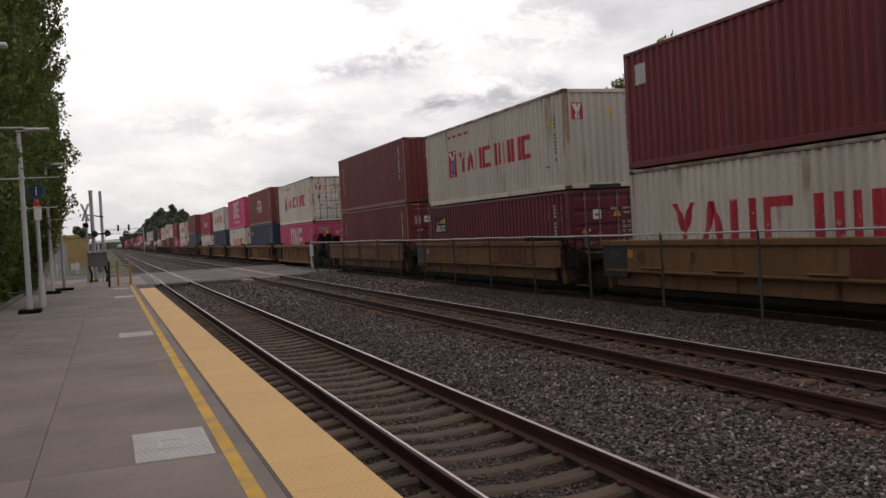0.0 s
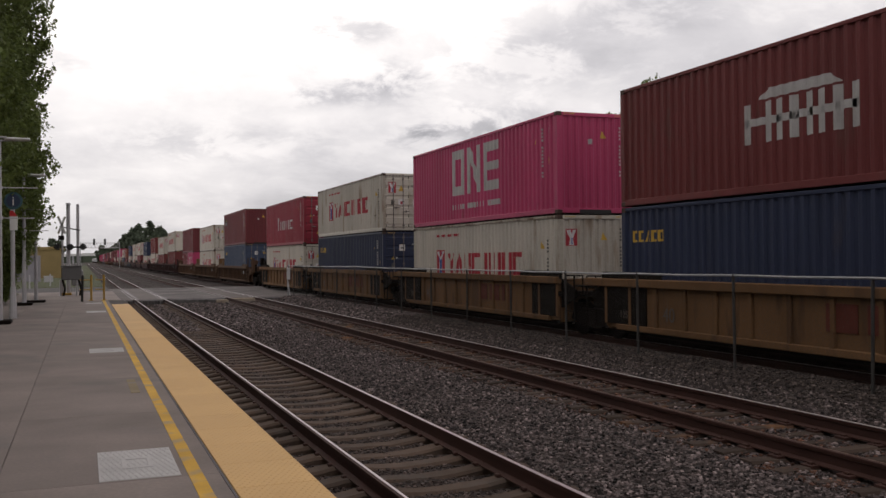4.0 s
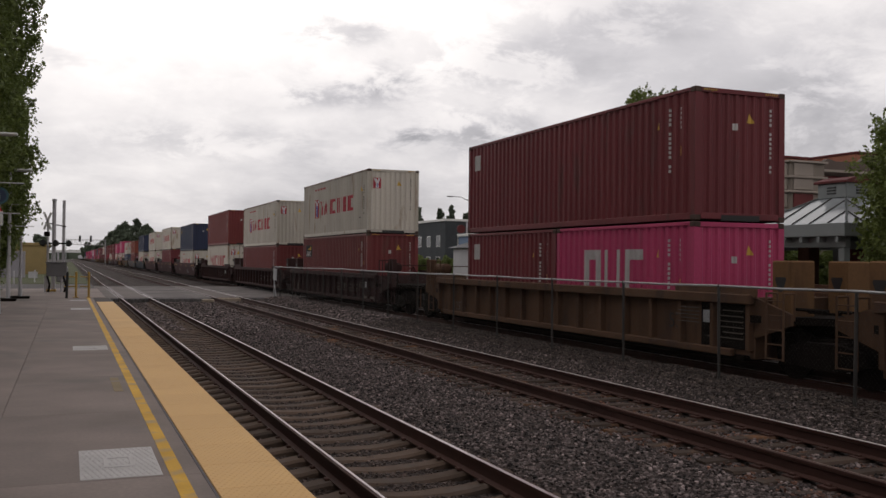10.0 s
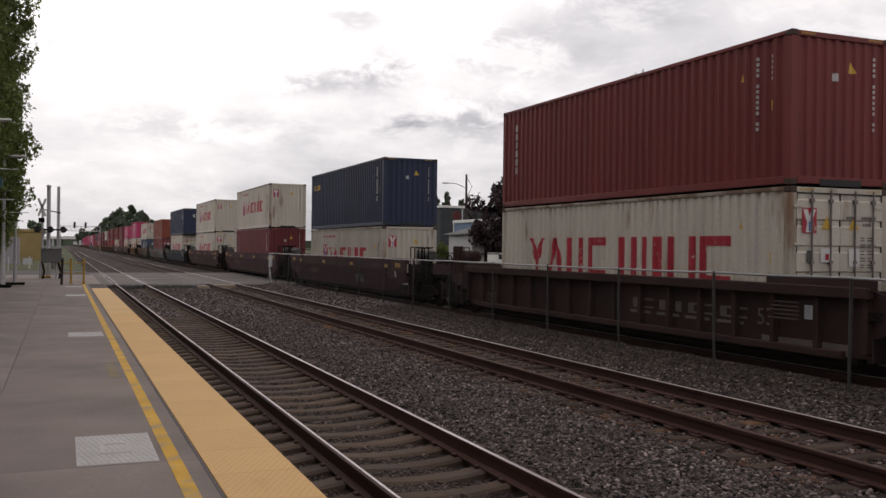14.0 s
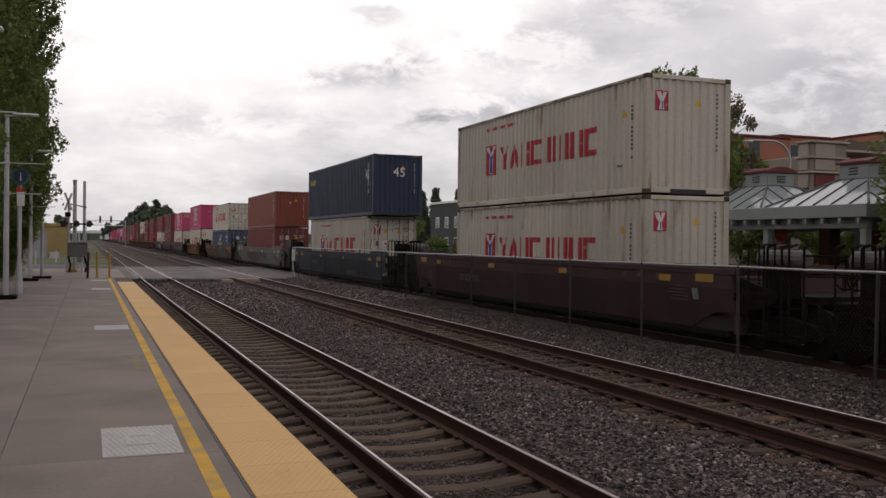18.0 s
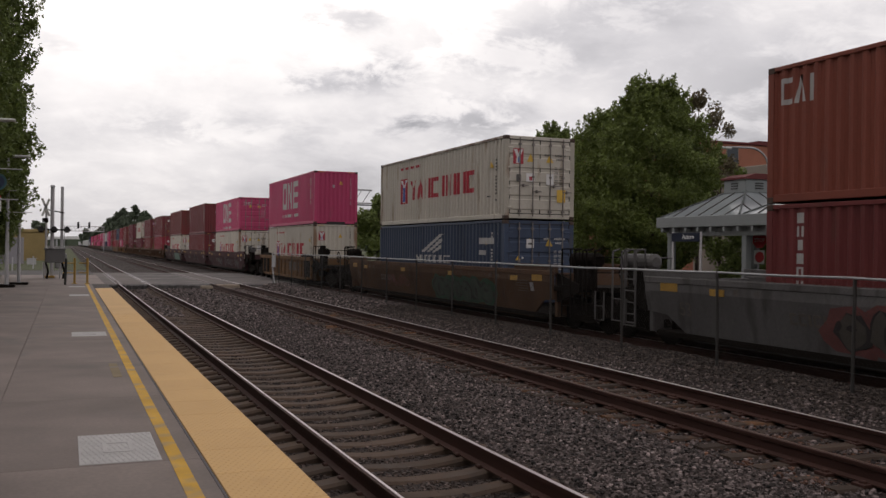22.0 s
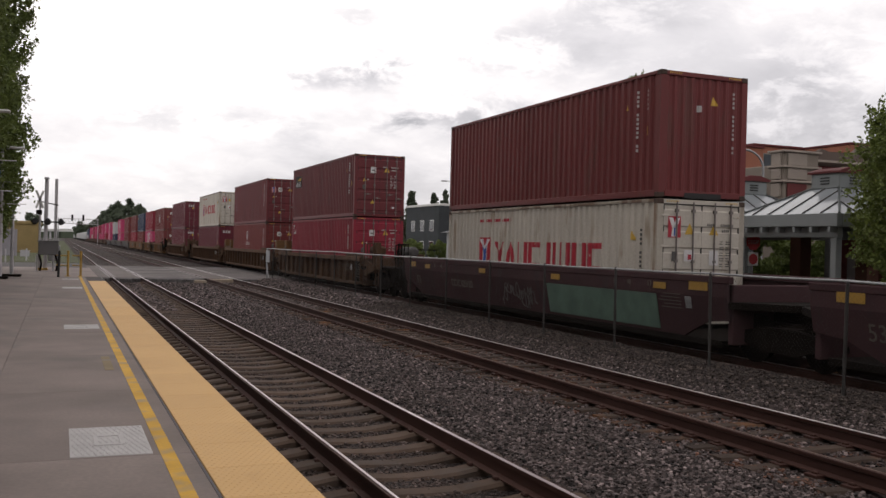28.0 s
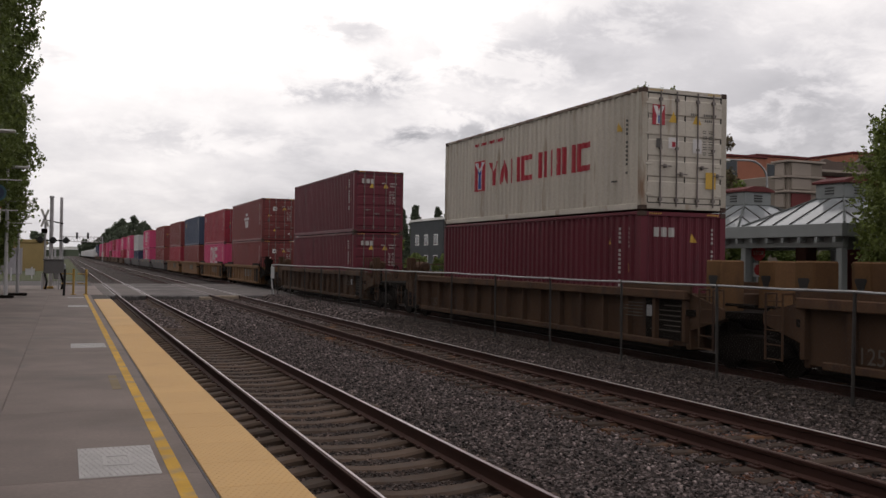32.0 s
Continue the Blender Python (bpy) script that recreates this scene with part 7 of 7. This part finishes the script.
# woods on the right of the line
for i, (x, y, h, w) in enumerate(((22, 600, 14, 6), (27, 590, 18, 7), (32, 600, 22.5, 9), (38, 585, 24, 8), (44, 592, 22, 7), (30, 570, 16, 8), (39, 572, 17, 7), (15, 800, 14, 6))):
    tree("large dark green tree beside the line far away", x, y, -0.3, h, w, 70 + i, 6500, 0.8, LEAF_HAZE, rounded, 2, 0.5, 60, "far woods")
m = Mesh()
r = np.random.RandomState(8)
for k in range(90):
    x = -900 + 20 * k
    m.box(x, x + 21, 1400, 1430, -1, 8 + 6 * r.rand())
solid("far_woods", m, LEAF_HAZE, "dark line of far woods on the horizon", "woods", "stuff")

# ---- the station side, seen between the containers ----
CANOPY = surface("canopy_steel", (0.185, 0.20, 0.20), 0.55, metal=0.2, var=0.12, scale=1.0, fine=30, bump=0.05)
ROOFGLASS = glass_like("canopy_glass", (0.20, 0.215, 0.225), 0.12)
PIER = surface("dark_pier_brick", (0.10, 0.048, 0.034), 0.85, var=0.2, scale=0.8, fine=14, bump=0.3, depth=0.01)
BRICK = surface("orange_brick", (0.31, 0.125, 0.082), 0.85, var=0.2, scale=0.5, fine=12, bump=0.3, depth=0.01)
STUCCO = surface("beige_stucco", (0.22, 0.185, 0.155), 0.85, var=0.15, scale=0.5, fine=12, bump=0.2)
MAROONTRIM = surface("maroon_trim", (0.12, 0.03, 0.03), 0.7, var=0.2)
SLATEWALL = surface("dark_slate_wall", (0.05, 0.055, 0.06), 0.8, var=0.2, scale=0.6, fine=10, bump=0.1)
BLUEWALL = surface("pale_blue_wall", (0.16, 0.22, 0.32), 0.8, var=0.15, scale=0.6, fine=10, bump=0.1)
GREENWALL = surface("green_wall", (0.09, 0.13, 0.03), 0.8, var=0.2, scale=0.6, fine=10, bump=0.1)

CX0, CX1, CY0, CY1, CZ = 24.9, 30.6, 24.6, 35.6, 3.17
canopy = thing("station_canopy", "grey steel station canopy with glazed pyramid roofs", "station canopy", pose(0, 0, 0))
for a, b, c, d in ((CX0, CX0 + 0.25, CY0, CY1), (CX1 - 0.25, CX1, CY0, CY1), (CX0 + 0.25, CX1 - 0.25, CY0, CY0 + 0.25), (CX0 + 0.25, CX1 - 0.25, CY1 - 0.25, CY1)):
    part("fascia", Mesh().box(a, b, c, d, CZ, CZ + 0.47, 0.02), CANOPY, canopy)
for a, b, c, d in ((CX0 + 0.35, CX0 + 0.6, CY0 + 0.3, CY1 - 0.3), (CX1 - 0.6, CX1 - 0.35, CY0 + 0.3, CY1 - 0.3)):
    part("beam", Mesh().box(a, b, c, d, CZ - 0.38, CZ - 0.003, 0.02), CANOPY, canopy)
for k in range(13):
    y = CY0 + 0.4 + (CY1 - CY0 - 0.8) * k / 12
    part("purlin_end", Mesh().box(CX0 + 0.02, CX0 + 0.36, y - 0.07, y + 0.07, CZ - 0.2, CZ - 0.004, 0.01), CANOPY, canopy)
for x in (CX0 + 0.5, CX1 - 0.5):
    for y in (CY0 + 0.5, (CY0 + CY1) / 2, CY1 - 0.5):
        part("column", Mesh().box(x - 0.14, x + 0.14, y - 0.14, y + 0.14, ZP - 0.1, CZ - 0.38, 0.02), CANOPY, canopy)
for k, cy in enumerate((CY0 + 2.75, CY1 - 2.75)):
    cx = (CX0 + CX1) / 2
    hb, ht, z0, z1 = 2.65, 0.66, CZ + 0.47, 4.72
    base = [(-hb, -hb), (hb, -hb), (hb, hb), (-hb, hb)]
    tops = [(-ht, -ht), (ht, -ht), (ht, ht), (-ht, ht)]
    for i in range(4):
        (a, b), (c, d) = base[i], base[(i + 1) % 4]
        (e, f), (g2, h2) = tops[i], tops[(i + 1) % 4]
        inner = Mesh().add([(cx + a, cy + b, z0), (cx + c, cy + d, z0), (cx + g2, cy + h2, z1), (cx + e, cy + f, z1), (cx + a, cy + b, z0 - 0.05), (cx + c, cy + d, z0 - 0.05), (cx + g2, cy + h2, z1 - 0.05), (cx + e, cy + f, z1 - 0.05)],
                           [(0, 1, 2, 3), (4, 5, 6, 7), (0, 1, 5, 4), (1, 2, 6, 5), (2, 3, 7, 6), (3, 0, 4, 7)])
        pane = part("roof_pane", inner, ROOFGLASS, canopy, "grey sloping roof glass")
        for j in range(7):
            t = j / 6
            p = Vector((cx + a + (c - a) * t, cy + b + (d - b) * t, z0 + 0.02))
            tt = min(1.0, max(0.0, (t - 0.5) * hb / ht + 0.5))
            inset = 1.0 - max(0.0, (abs(t - 0.5) * 2 * hb - ht) / (hb - ht)) if abs(t - 0.5) * 2 * hb > ht else 1.0
            q_full = Vector((cx + e + (g2 - e) * tt, cy + f + (h2 - f) * tt, z1 + 0.02))
            if j in (0, 6):
                q = q_full
            else:
                o = Vector((((a + c) / 2), ((b + d) / 2), 0)).normalized() * -1
                run_len = (hb - ht) * inset
                q = p + o * run_len + Vector((0, 0, (z1 - z0) * inset))
            part("glazing_bar", Mesh().rod(p, q, 0.045 if j in (0, 6) else 0.026, 6), CANOPY if j in (0, 6) else FENCE, pane)
    lant = part("lantern", Mesh().box(cx - 0.72, cx + 0.72, cy - 0.72, cy + 0.72, z1 - 0.02, z1 + 0.56, 0.03), CANOPY, canopy, "louvred roof lantern")
    for dx, dy in ((-0.74, 0.0),):
        for j in range(3):
            part("louvre", Mesh().box(cx + dx, cx + dx + 0.03, cy + dy - 0.22, cy + dy + 0.22, z1 + 0.14 + 0.11 * j, z1 + 0.19 + 0.11 * j), BLACK, lant)
    for dx in (0.0,):
        for j in range(3):
            part("louvre", Mesh().box(cx + dx - 0.22, cx + dx + 0.22, cy - 0.75, cy - 0.72, z1 + 0.14 + 0.11 * j, z1 + 0.19 + 0.11 * j), BLACK, lant)
    part("lantern_cap", Mesh().prism([(cx - 0.82, z1 + 0.56), (cx + 0.82, z1 + 0.56), (cx + 0.82, z1 + 0.64), (cx + 0.3, z1 + 0.8), (cx - 0.3, z1 + 0.8), (cx - 0.82, z1 + 0.64)], "y", cy - 0.82, cy + 0.82), MAROONTRIM, lant)
# what stands under the canopy
board = thing("station_name_board", "dark blue station name board on posts", "sign", pose(24.3, 32.6, ZP))
part("board", Mesh().box(-0.03, 0.03, -0.95, 0.95, 2.25, 2.62, 0.01), NAVY, board)
txt = bpy.data.curves.new("name", "FONT")
txt.body, txt.size, txt.extrude, txt.align_x = "Auburn", 0.26, 0.003, "CENTER"
txt.materials.append(WHITE)
to = new("name", txt)
to.parent = board
to.matrix_basis = Matrix(((0, 0, -1, -0.036), (-1, 0, 0, -0.2), (0, 1, 0, 2.37), (0, 0, 0, 1)))
for y in (-0.95, 0.95):
    part("post", Mesh().rod((0.05, y, -0.02), (0.05, y, 2.66), 0.05, 8), POLE, board)
stop = thing("stop_sign", "red octagonal stop sign on a grey post", "stop sign", pose(29.5, 34.15, ZP - 0.05))
part("post", Mesh().rod((0, 0, 0), (0, 0, 3.3), 0.04, 8), POLE, stop)
part("octagon", Mesh().prism([(0.4 * math.cos(math.pi / 8 + i * math.pi / 4), 2.45 + 0.4 * math.sin(math.pi / 8 + i * math.pi / 4)) for i in range(8)], "y", -0.07, -0.04), RED, stop, "red octagon")
st = bpy.data.curves.new("word", "FONT")
st.body, st.size, st.extrude, st.align_x = "STOP", 0.26, 0.003, "CENTER"
st.materials.append(WHITE)
so = new("word", st)
so.parent = stop
so.matrix_basis = pose(0, -0.075, 2.36, 90, 0, 0)
part("lower_plate", Mesh().box(-0.3, 0.3, -0.07, -0.04, 1.35, 1.98, 0.02), WHITE, stop, "white turn plate")
part("red_circle", Mesh().rod((0, -0.085, 1.66), (0, -0.06, 1.66), 0.25, 16), RED, stop)
part("street_plate", Mesh().box(-0.4, 0.4, -0.03, 0.0, 3.0, 3.22, 0.01), GREENWALL, stop, "green plate")
for y, x in ((27.0, 28.9), (30.5, 28.9)):
    pier = thing("brick_pier", "brick pier beneath the station canopy", "pier", pose(x, y, ZP - 0.05), "canopy piers")
    part("shaft", Mesh().box(-0.3, 0.3, -0.3, 0.3, 0, 2.75, 0.02), PIER, pier)
    part("base", Mesh().box(-0.36, 0.36, -0.36, 0.36, 0, 0.7, 0.02), STUCCO, pier)
    part("cap", Mesh().box(-0.36, 0.36, -0.36, 0.36, 2.75, 2.85, 0.02), STUCCO, pier)
shelter = thing("waiting_shelter", "dark waiting shelter wall beneath the canopy", "shelter", pose(30.0, 25.2, ZP - 0.05))
part("wall", Mesh().box(0, 0.2, 0, 4.2, 0, 2.6, 0.02), MAROONTRIM, shelter)
part("bench", Mesh().box(-0.6, -0.05, 0.6, 2.6, 0.42, 0.5, 0.02), DARKMETAL, shelter)
part("notice_case", Mesh().box(-0.06, -0.003, 2.8, 3.8, 0.9, 2.0, 0.02), GALV, shelter)

# arched street lamp
arc = thing("street_lamp", "pale curved street lamp above the station", "street lamp", pose(36.9, 42.0, ZP - 0.05))
am = Mesh().rod((0, 0, 0), (0, 0, 6.7), 0.09, 10, 0.065)
prev = Vector((0, 0, 6.7))
for k in range(1, 9):
    a = math.pi / 2 * k / 8
    q = Vector((-1.1 * (1 - math.cos(a)), 0.25 * (1 - math.cos(a)), 6.7 + 1.1 * math.sin(a)))
    am.rod(prev, q, 0.062, 8, 0.06)
    prev = q
part("mast", am.rod(prev, prev + Vector((-1.3, 0.3, 0)), 0.06, 8, 0.05), GALV, arc)
part("lamp_head", Mesh().box(-2.95, -2.25, 0.35, 0.65, 7.68, 7.8, 0.04), WHITE, arc)
for x, y in ((26.8, 47.5), (25.6, 14.0)):
    lamp_post(x, y, ZP, -1, "grey lamp post on the far platform")
# litter bin and panels on the far platform
binn = thing("litter_bin", "round grey litter bin on the far platform", "bin", pose(23.5, 38.5, ZP))
part("body", Mesh().rod((0, 0, 0), (0, 0, 0.85), 0.3, 16), GALV, binn)
part("lid", Mesh().rod((0, 0, 0.85), (0, 0, 1.0), 0.32, 16, 0.2), DARKMETAL, binn)

# brick block and its beige front
brick = thing("brick_building", "orange brick apartment building with stepped parapet", "building", pose(0, 0, 0))
for x0, x1, y0, y1, z in ((46, 65, 74, 90, 12.75), (65.02, 71.4, 75.5, 90, 13.2), (71.42, 74.3, 77, 90, 12.6), (74.32, 118, 72, 90, 13.6)):
    part("wall", Mesh().box(x0, x1, y0, y1, -0.4, z, 0.05), BRICK, brick)
    part("parapet", Mesh().box(x0 - 0.1, x1, y0 - 0.15, y1, z, z + 0.22, 0.03), MAROONTRIM, brick)
    for k in range(int((x1 - x0) / 4.2)):
        for fl in range(4):
            u = x0 + 1.2 + 4.2 * k
            w = part("window", Mesh().box(u, u + 1.5, y0 - 0.06, y0 + 0.02, 1.5 + 3.1 * fl, 3.2 + 3.1 * fl, 0.02), STUCCO, brick)
            part("pane", Mesh().box(u + 0.1, u + 1.4, y0 - 0.08, y0 - 0.055, 1.6 + 3.1 * fl, 3.1 + 3.1 * fl), PANE, w)
PARAPET = surface("brown_parapet_stone", (0.115, 0.088, 0.076), 0.85, var=0.2, scale=0.6, fine=12, bump=0.2)
STONEBLOCK = surface("beige_stone_block", (0.30, 0.255, 0.22), 0.85, var=0.15, scale=0.8, fine=14, bump=0.2)
hall = thing("station_hall", "beige stone hall with a corner tower and scrolled parapet", "building", pose(0, 0, 0))
part("wall", Mesh().box(43.9, 70, 46.2, 58, -0.4, 8.1, 0.05), STUCCO, hall)
scroll = [(43.8, 8.0), (70, 8.0), (70, 8.95), (51.4, 8.95)]
scroll += [(50.1 + 0.9 * math.cos(0.2 * k), 8.95 + 0.62 * math.sin(0.2 * k) ** 0.6) for k in range(1, 8)]
scroll += [(48.8 - 0.12 * k, 9.55 - 0.62 * math.sin(0.196 * k)) for k in range(1, 9)]
scroll += [(46.0, 8.9), (45.4, 9.05), (45.1, 8.85), (43.8, 8.85)]
part("parapet", Mesh().prism(scroll, "y", 46.25, 46.6), PARAPET, hall, "brown parapet with a scrolled gable")
part("cornice", Mesh().prism([(46.22, 7.9), (45.5, 8.1), (45.5, 8.25), (46.22, 8.32)], "x", 43.4, 70), STONEBLOCK, hall, "projecting beige cornice")
part("maroon_band", Mesh().box(43.9, 70, 46.05, 46.2, 7.2, 7.9, 0.02), MAROONTRIM, hall)
tower = part("corner_tower", Mesh().box(41.5, 44.3, 45.4, 46.6, -0.4, 8.6, 0.04), STUCCO, hall)
for z0, z1 in ((7.72, 8.5), (6.85, 7.55), (5.75, 6.6), (4.2, 5.2), (2.6, 3.7)):
    part("stone_panel", Mesh().box(41.75, 43.3, 45.3, 45.42, z0, z1, 0.03), STONEBLOCK if z0 > 6.7 or z0 < 5 else MAROONTRIM, tower)
    part("stone_panel", Mesh().box(41.38, 41.52, 45.6, 46.4, z0, z1, 0.03), STONEBLOCK, tower)
for z in (8.6, 7.64, 6.72, 5.4, 3.9):
    part("ledge", Mesh().box(41.3, 44.4, 45.2, 46.7, z - 0.06, z + 0.07, 0.02), STONEBLOCK, tower)
for k in range(5):
    w = part("window", Mesh().box(46 + 4.2 * k, 48.4 + 4.2 * k, 46.1, 46.22, 3.2, 5.4, 0.02), STONEBLOCK, hall)
    part("pane", Mesh().box(46.15 + 4.2 * k, 48.25 + 4.2 * k, 46.08, 46.14, 3.35, 5.25), PANE, w)

# houses and sheds between the trees
block("grey_house", "dark grey apartment house with white windows", 52, 84, 128, 142, 8.2, SLATEWALL,
      [("y", 2 + 4.4 * i, 1.2 + 3.2 * j, 1.7, 1.7) for i in range(7) for j in range(2)] + [("x", 2 + 4 * i, 1.2 + 3.2 * j, 1.6, 1.7) for i in range(3) for j in range(2)])
block("blue_shed", "pale blue warehouse with a white door", 44, 60, 92, 104, 5.2, BLUEWALL, [("y", 2.0, 0.2, 2.6, 3.2), ("y", 7.0, 2.2, 2.4, 1.2)])
block("white_shed", "small white shed by the road", 37.5, 42.5, 84, 90, 3.6, PALEWALL, [("y", 1.2, 0.2, 1.6, 2.2)], 0.8)
for i in range(3):
    v = thing("parked_van", "white parked vehicle by the road", "van", pose(39 + 5.4 * i, 78 + 1.5 * i, -0.03), "parked vehicles")
    part("body", Mesh().prism([(-2.2, 0.35), (2.2, 0.35), (2.2, 1.0), (1.5, 1.15), (0.9, 1.75), (-2.2, 1.8)], "y", -0.9, 0.9), WHITE, v)
    part("window_band", Mesh().prism([(-1.9, 1.2), (1.25, 1.2), (0.85, 1.65), (-1.9, 1.65)], "y", -0.92, 0.92), PANE, v)
    for x in (-1.4, 1.4):
        for yy in (-0.85, 0.85):
            part("wheel", Mesh().rod((x, yy - 0.1, 0.34), (x, yy + 0.1, 0.34), 0.34, 14), BLACK, v)
board2 = thing("grey_hoarding", "low grey hoarding by the far platform", "hoarding", pose(0, 0, 0))
part("panel", Mesh().box(24.5, 24.6, 40, 50, 0.1, 1.9, 0.02), PALEWALL, board2)

TR = "green street trees by the station"
tree("broad green poplar tree beside the station canopy", 28.35, 41.0, 0, 10.7, 2.85, 31, 100000, 0.085, LEAF_R, broad, 0.9, 0.2, group=TR, full=True)
tree("green poplar tree beside the station", 27.6, 44.6, 0, 9.6, 2.0, 32, 36000, 0.085, LEAF_R, column, 0.9, 0.18, group=TR, full=True)
tree("narrow green poplar tree beyond the station", 30.8, 56.0, 0, 10.4, 2.2, 33, 36000, 0.10, LEAF_R, column, 0.9, 0.18, group=TR, full=True)
tree("sparse reddish young tree by the canopy", 33.2, 43.5, 0, 11.0, 2.1, 34, 6500, 0.10, LEAF_BRONZE, rounded, 3.0, 0.12, 45, TR)
tree("sparse tree with thin foliage by the canopy", 35.2, 44.0, 0, 7.6, 2.4, 35, 5500, 0.12, LEAF_R, rounded, 2.0, 0.12, 40, TR)
tree("green street tree near the far platform", 25.9, 22.0, 0, 7.6, 1.8, 36, 40000, 0.075, LEAF_R, column, 1.1, 0.14, group=TR, full=True)
tree("dark plum-leaved tree beyond the road", 41, 82, 0, 8.6, 4.2, 37, 9000, 0.24, LEAF_RED, rounded, 1.4, 0.25, 60, TR)
tree("green tree beyond the road", 36.5, 112, 0, 8.0, 3.4, 38, 6000, 0.28, LEAF, rounded, 1.4, 0.25, 50, TR)
for i, (x, y, h, w) in enumerate(((60, 168, 11.5, 2.2), (64, 172, 12.8, 2.4), (68, 170, 12.2, 2.2), (52, 160, 9.5, 3.6), (72, 174, 13.2, 2.5), (76, 176, 11.8, 2.4), (62, 178, 12.6, 2.3))):
    tree("dark conifer behind the grey house", x, y, 0, h, w, 140 + i, 7000, 0.26, LEAF_HAZE, cone if i != 3 else rounded, 1.0, 0.25, group="far conifers", full=True)
bush, _ = crown_mesh(91, 5000, 2.4, 1.6, 0.2, 0.12, rounded, 24)
for i, (x, y) in enumerate(((36, 96), (39.5, 97), (33.5, 90), (43.5, 100))):
    solid("bush", bush if i == 0 else bpy.data.objects["bush"].data, LEAF, "rounded green bush by the road", "bush", "", pose(x, y, 0, 0, 0, 70 * i), "roadside bushes")
screen, _ = crown_mesh(93, 9000, 3.6, 1.5, 0.1, 0.10, lambda h: 0.9, 50)
for i in range(7):
    solid("shrub", screen if i == 0 else bpy.data.objects["shrub.005"].data, LEAF, "tall dark green shrub behind the station canopy", "shrub", "", pose(33.2 + 0.5 * (i % 2), 25.5 + 2.4 * i, 0.1, 0, 0, 50 * i), "shrubs behind the canopy")
lp = thing("utility_pole", "dark wooden utility pole with a street lamp arm", "utility pole", pose(48.2, 110, 0))
part("pole", Mesh().rod((0, 0, -0.4), (0, 0, 11.7), 0.19, 10, 0.13), BARK, lp)
part("lamp_arm", Mesh().rod((0, 0, 9.9), (-1.4, 0, 10.45), 0.05, 6).rod((-1.4, 0, 10.45), (-2.7, 0, 10.5), 0.05, 6), GALV, lp)
part("lamp_head", Mesh().box(-3.3, -2.5, -0.15, 0.15, 10.4, 10.55, 0.04), GALV, lp)
part("cable", Mesh().rod((0.1, 0, 11.2), (0.8, 0, 10.2), 0.03, 6).rod((0.8, 0, 10.2), (0.25, 0, 9.0), 0.03, 6), BLACK, lp)
part("notice", Mesh().box(-0.1, 1.0, -0.25, -0.18, 4.2, 5.7, 0.02), PIER, lp, "orange-brown plate")
rs = thing("round_sign", "dark red round sign on a slim post", "sign", pose(46.6, 109, 0))
part("post", Mesh().rod((0.65, 0, -0.4), (0.65, 0, 7.2), 0.09, 8), POLE, rs)
part("disc", Mesh().rod((-0.15, -0.15, 6.3), (-0.15, 0.1, 6.3), 0.55, 20), MAROONTRIM, rs)
# second signal bridge arm and mast behind the train
cant = thing("cantilever_signal", "grey lattice cantilever signal mast beyond the road", "signal mast", pose(22.9, 85, 0))
for dx in (-0.35, 0.35):
    part("mast", Mesh().box(dx - 0.05, dx + 0.05, -0.05, 0.05, -0.3, 7.7), DULLSTEEL, cant)
for k in range(9):
    part("mast_brace", Mesh().rod((-0.35, 0, 0.4 + 0.8 * k), (0.35, 0, 1.2 + 0.8 * k), 0.035, 6), GALV, cant)
for z in (6.25, 7.5):
    part("arm", Mesh().box(0.45, 4.0, -0.5, -0.38, z, z + 0.14), GALV, cant)
for k in range(4):
    part("arm_brace", Mesh().rod((0.5 + 0.85 * k, -0.44, 6.3), (1.3 + 0.85 * k, -0.44, 7.55), 0.04, 6), GALV, cant)
part("walkway", Mesh().box(0.45, 4.0, -0.95, -0.2, 6.1, 6.18), DARKMETAL, cant)
part("ladder", Mesh().rod((-0.6, -0.1, 0), (-0.6, -0.1, 7.6), 0.03, 6).rod((-0.95, -0.1, 0), (-0.95, -0.1, 7.6), 0.03, 6), GALV, cant)
# unseen hornbeams added beside and behind the camera to block sky light
for i, (x, y, h, w) in enumerate([(-5.6, 17.0 - 7.5 * j, 14.5 + (j * 37 % 5) * 0.4, 2.7) for j in range(9)]):
    tree("tall columnar green hornbeam tree behind the platform", x, y, ZP, h, w, 160 + i, 9000, 0.26, LEAF, column, 0.7, 0.2, 120, "columnar trees behind the platform")


# ---- what moves ----
def motions():
    for ob, start in moving:
        walk(ob, [(t, Matrix.Translation(start - Vector((0, run(t), 0)))) for t in range(0, 33, 4)])


motions()
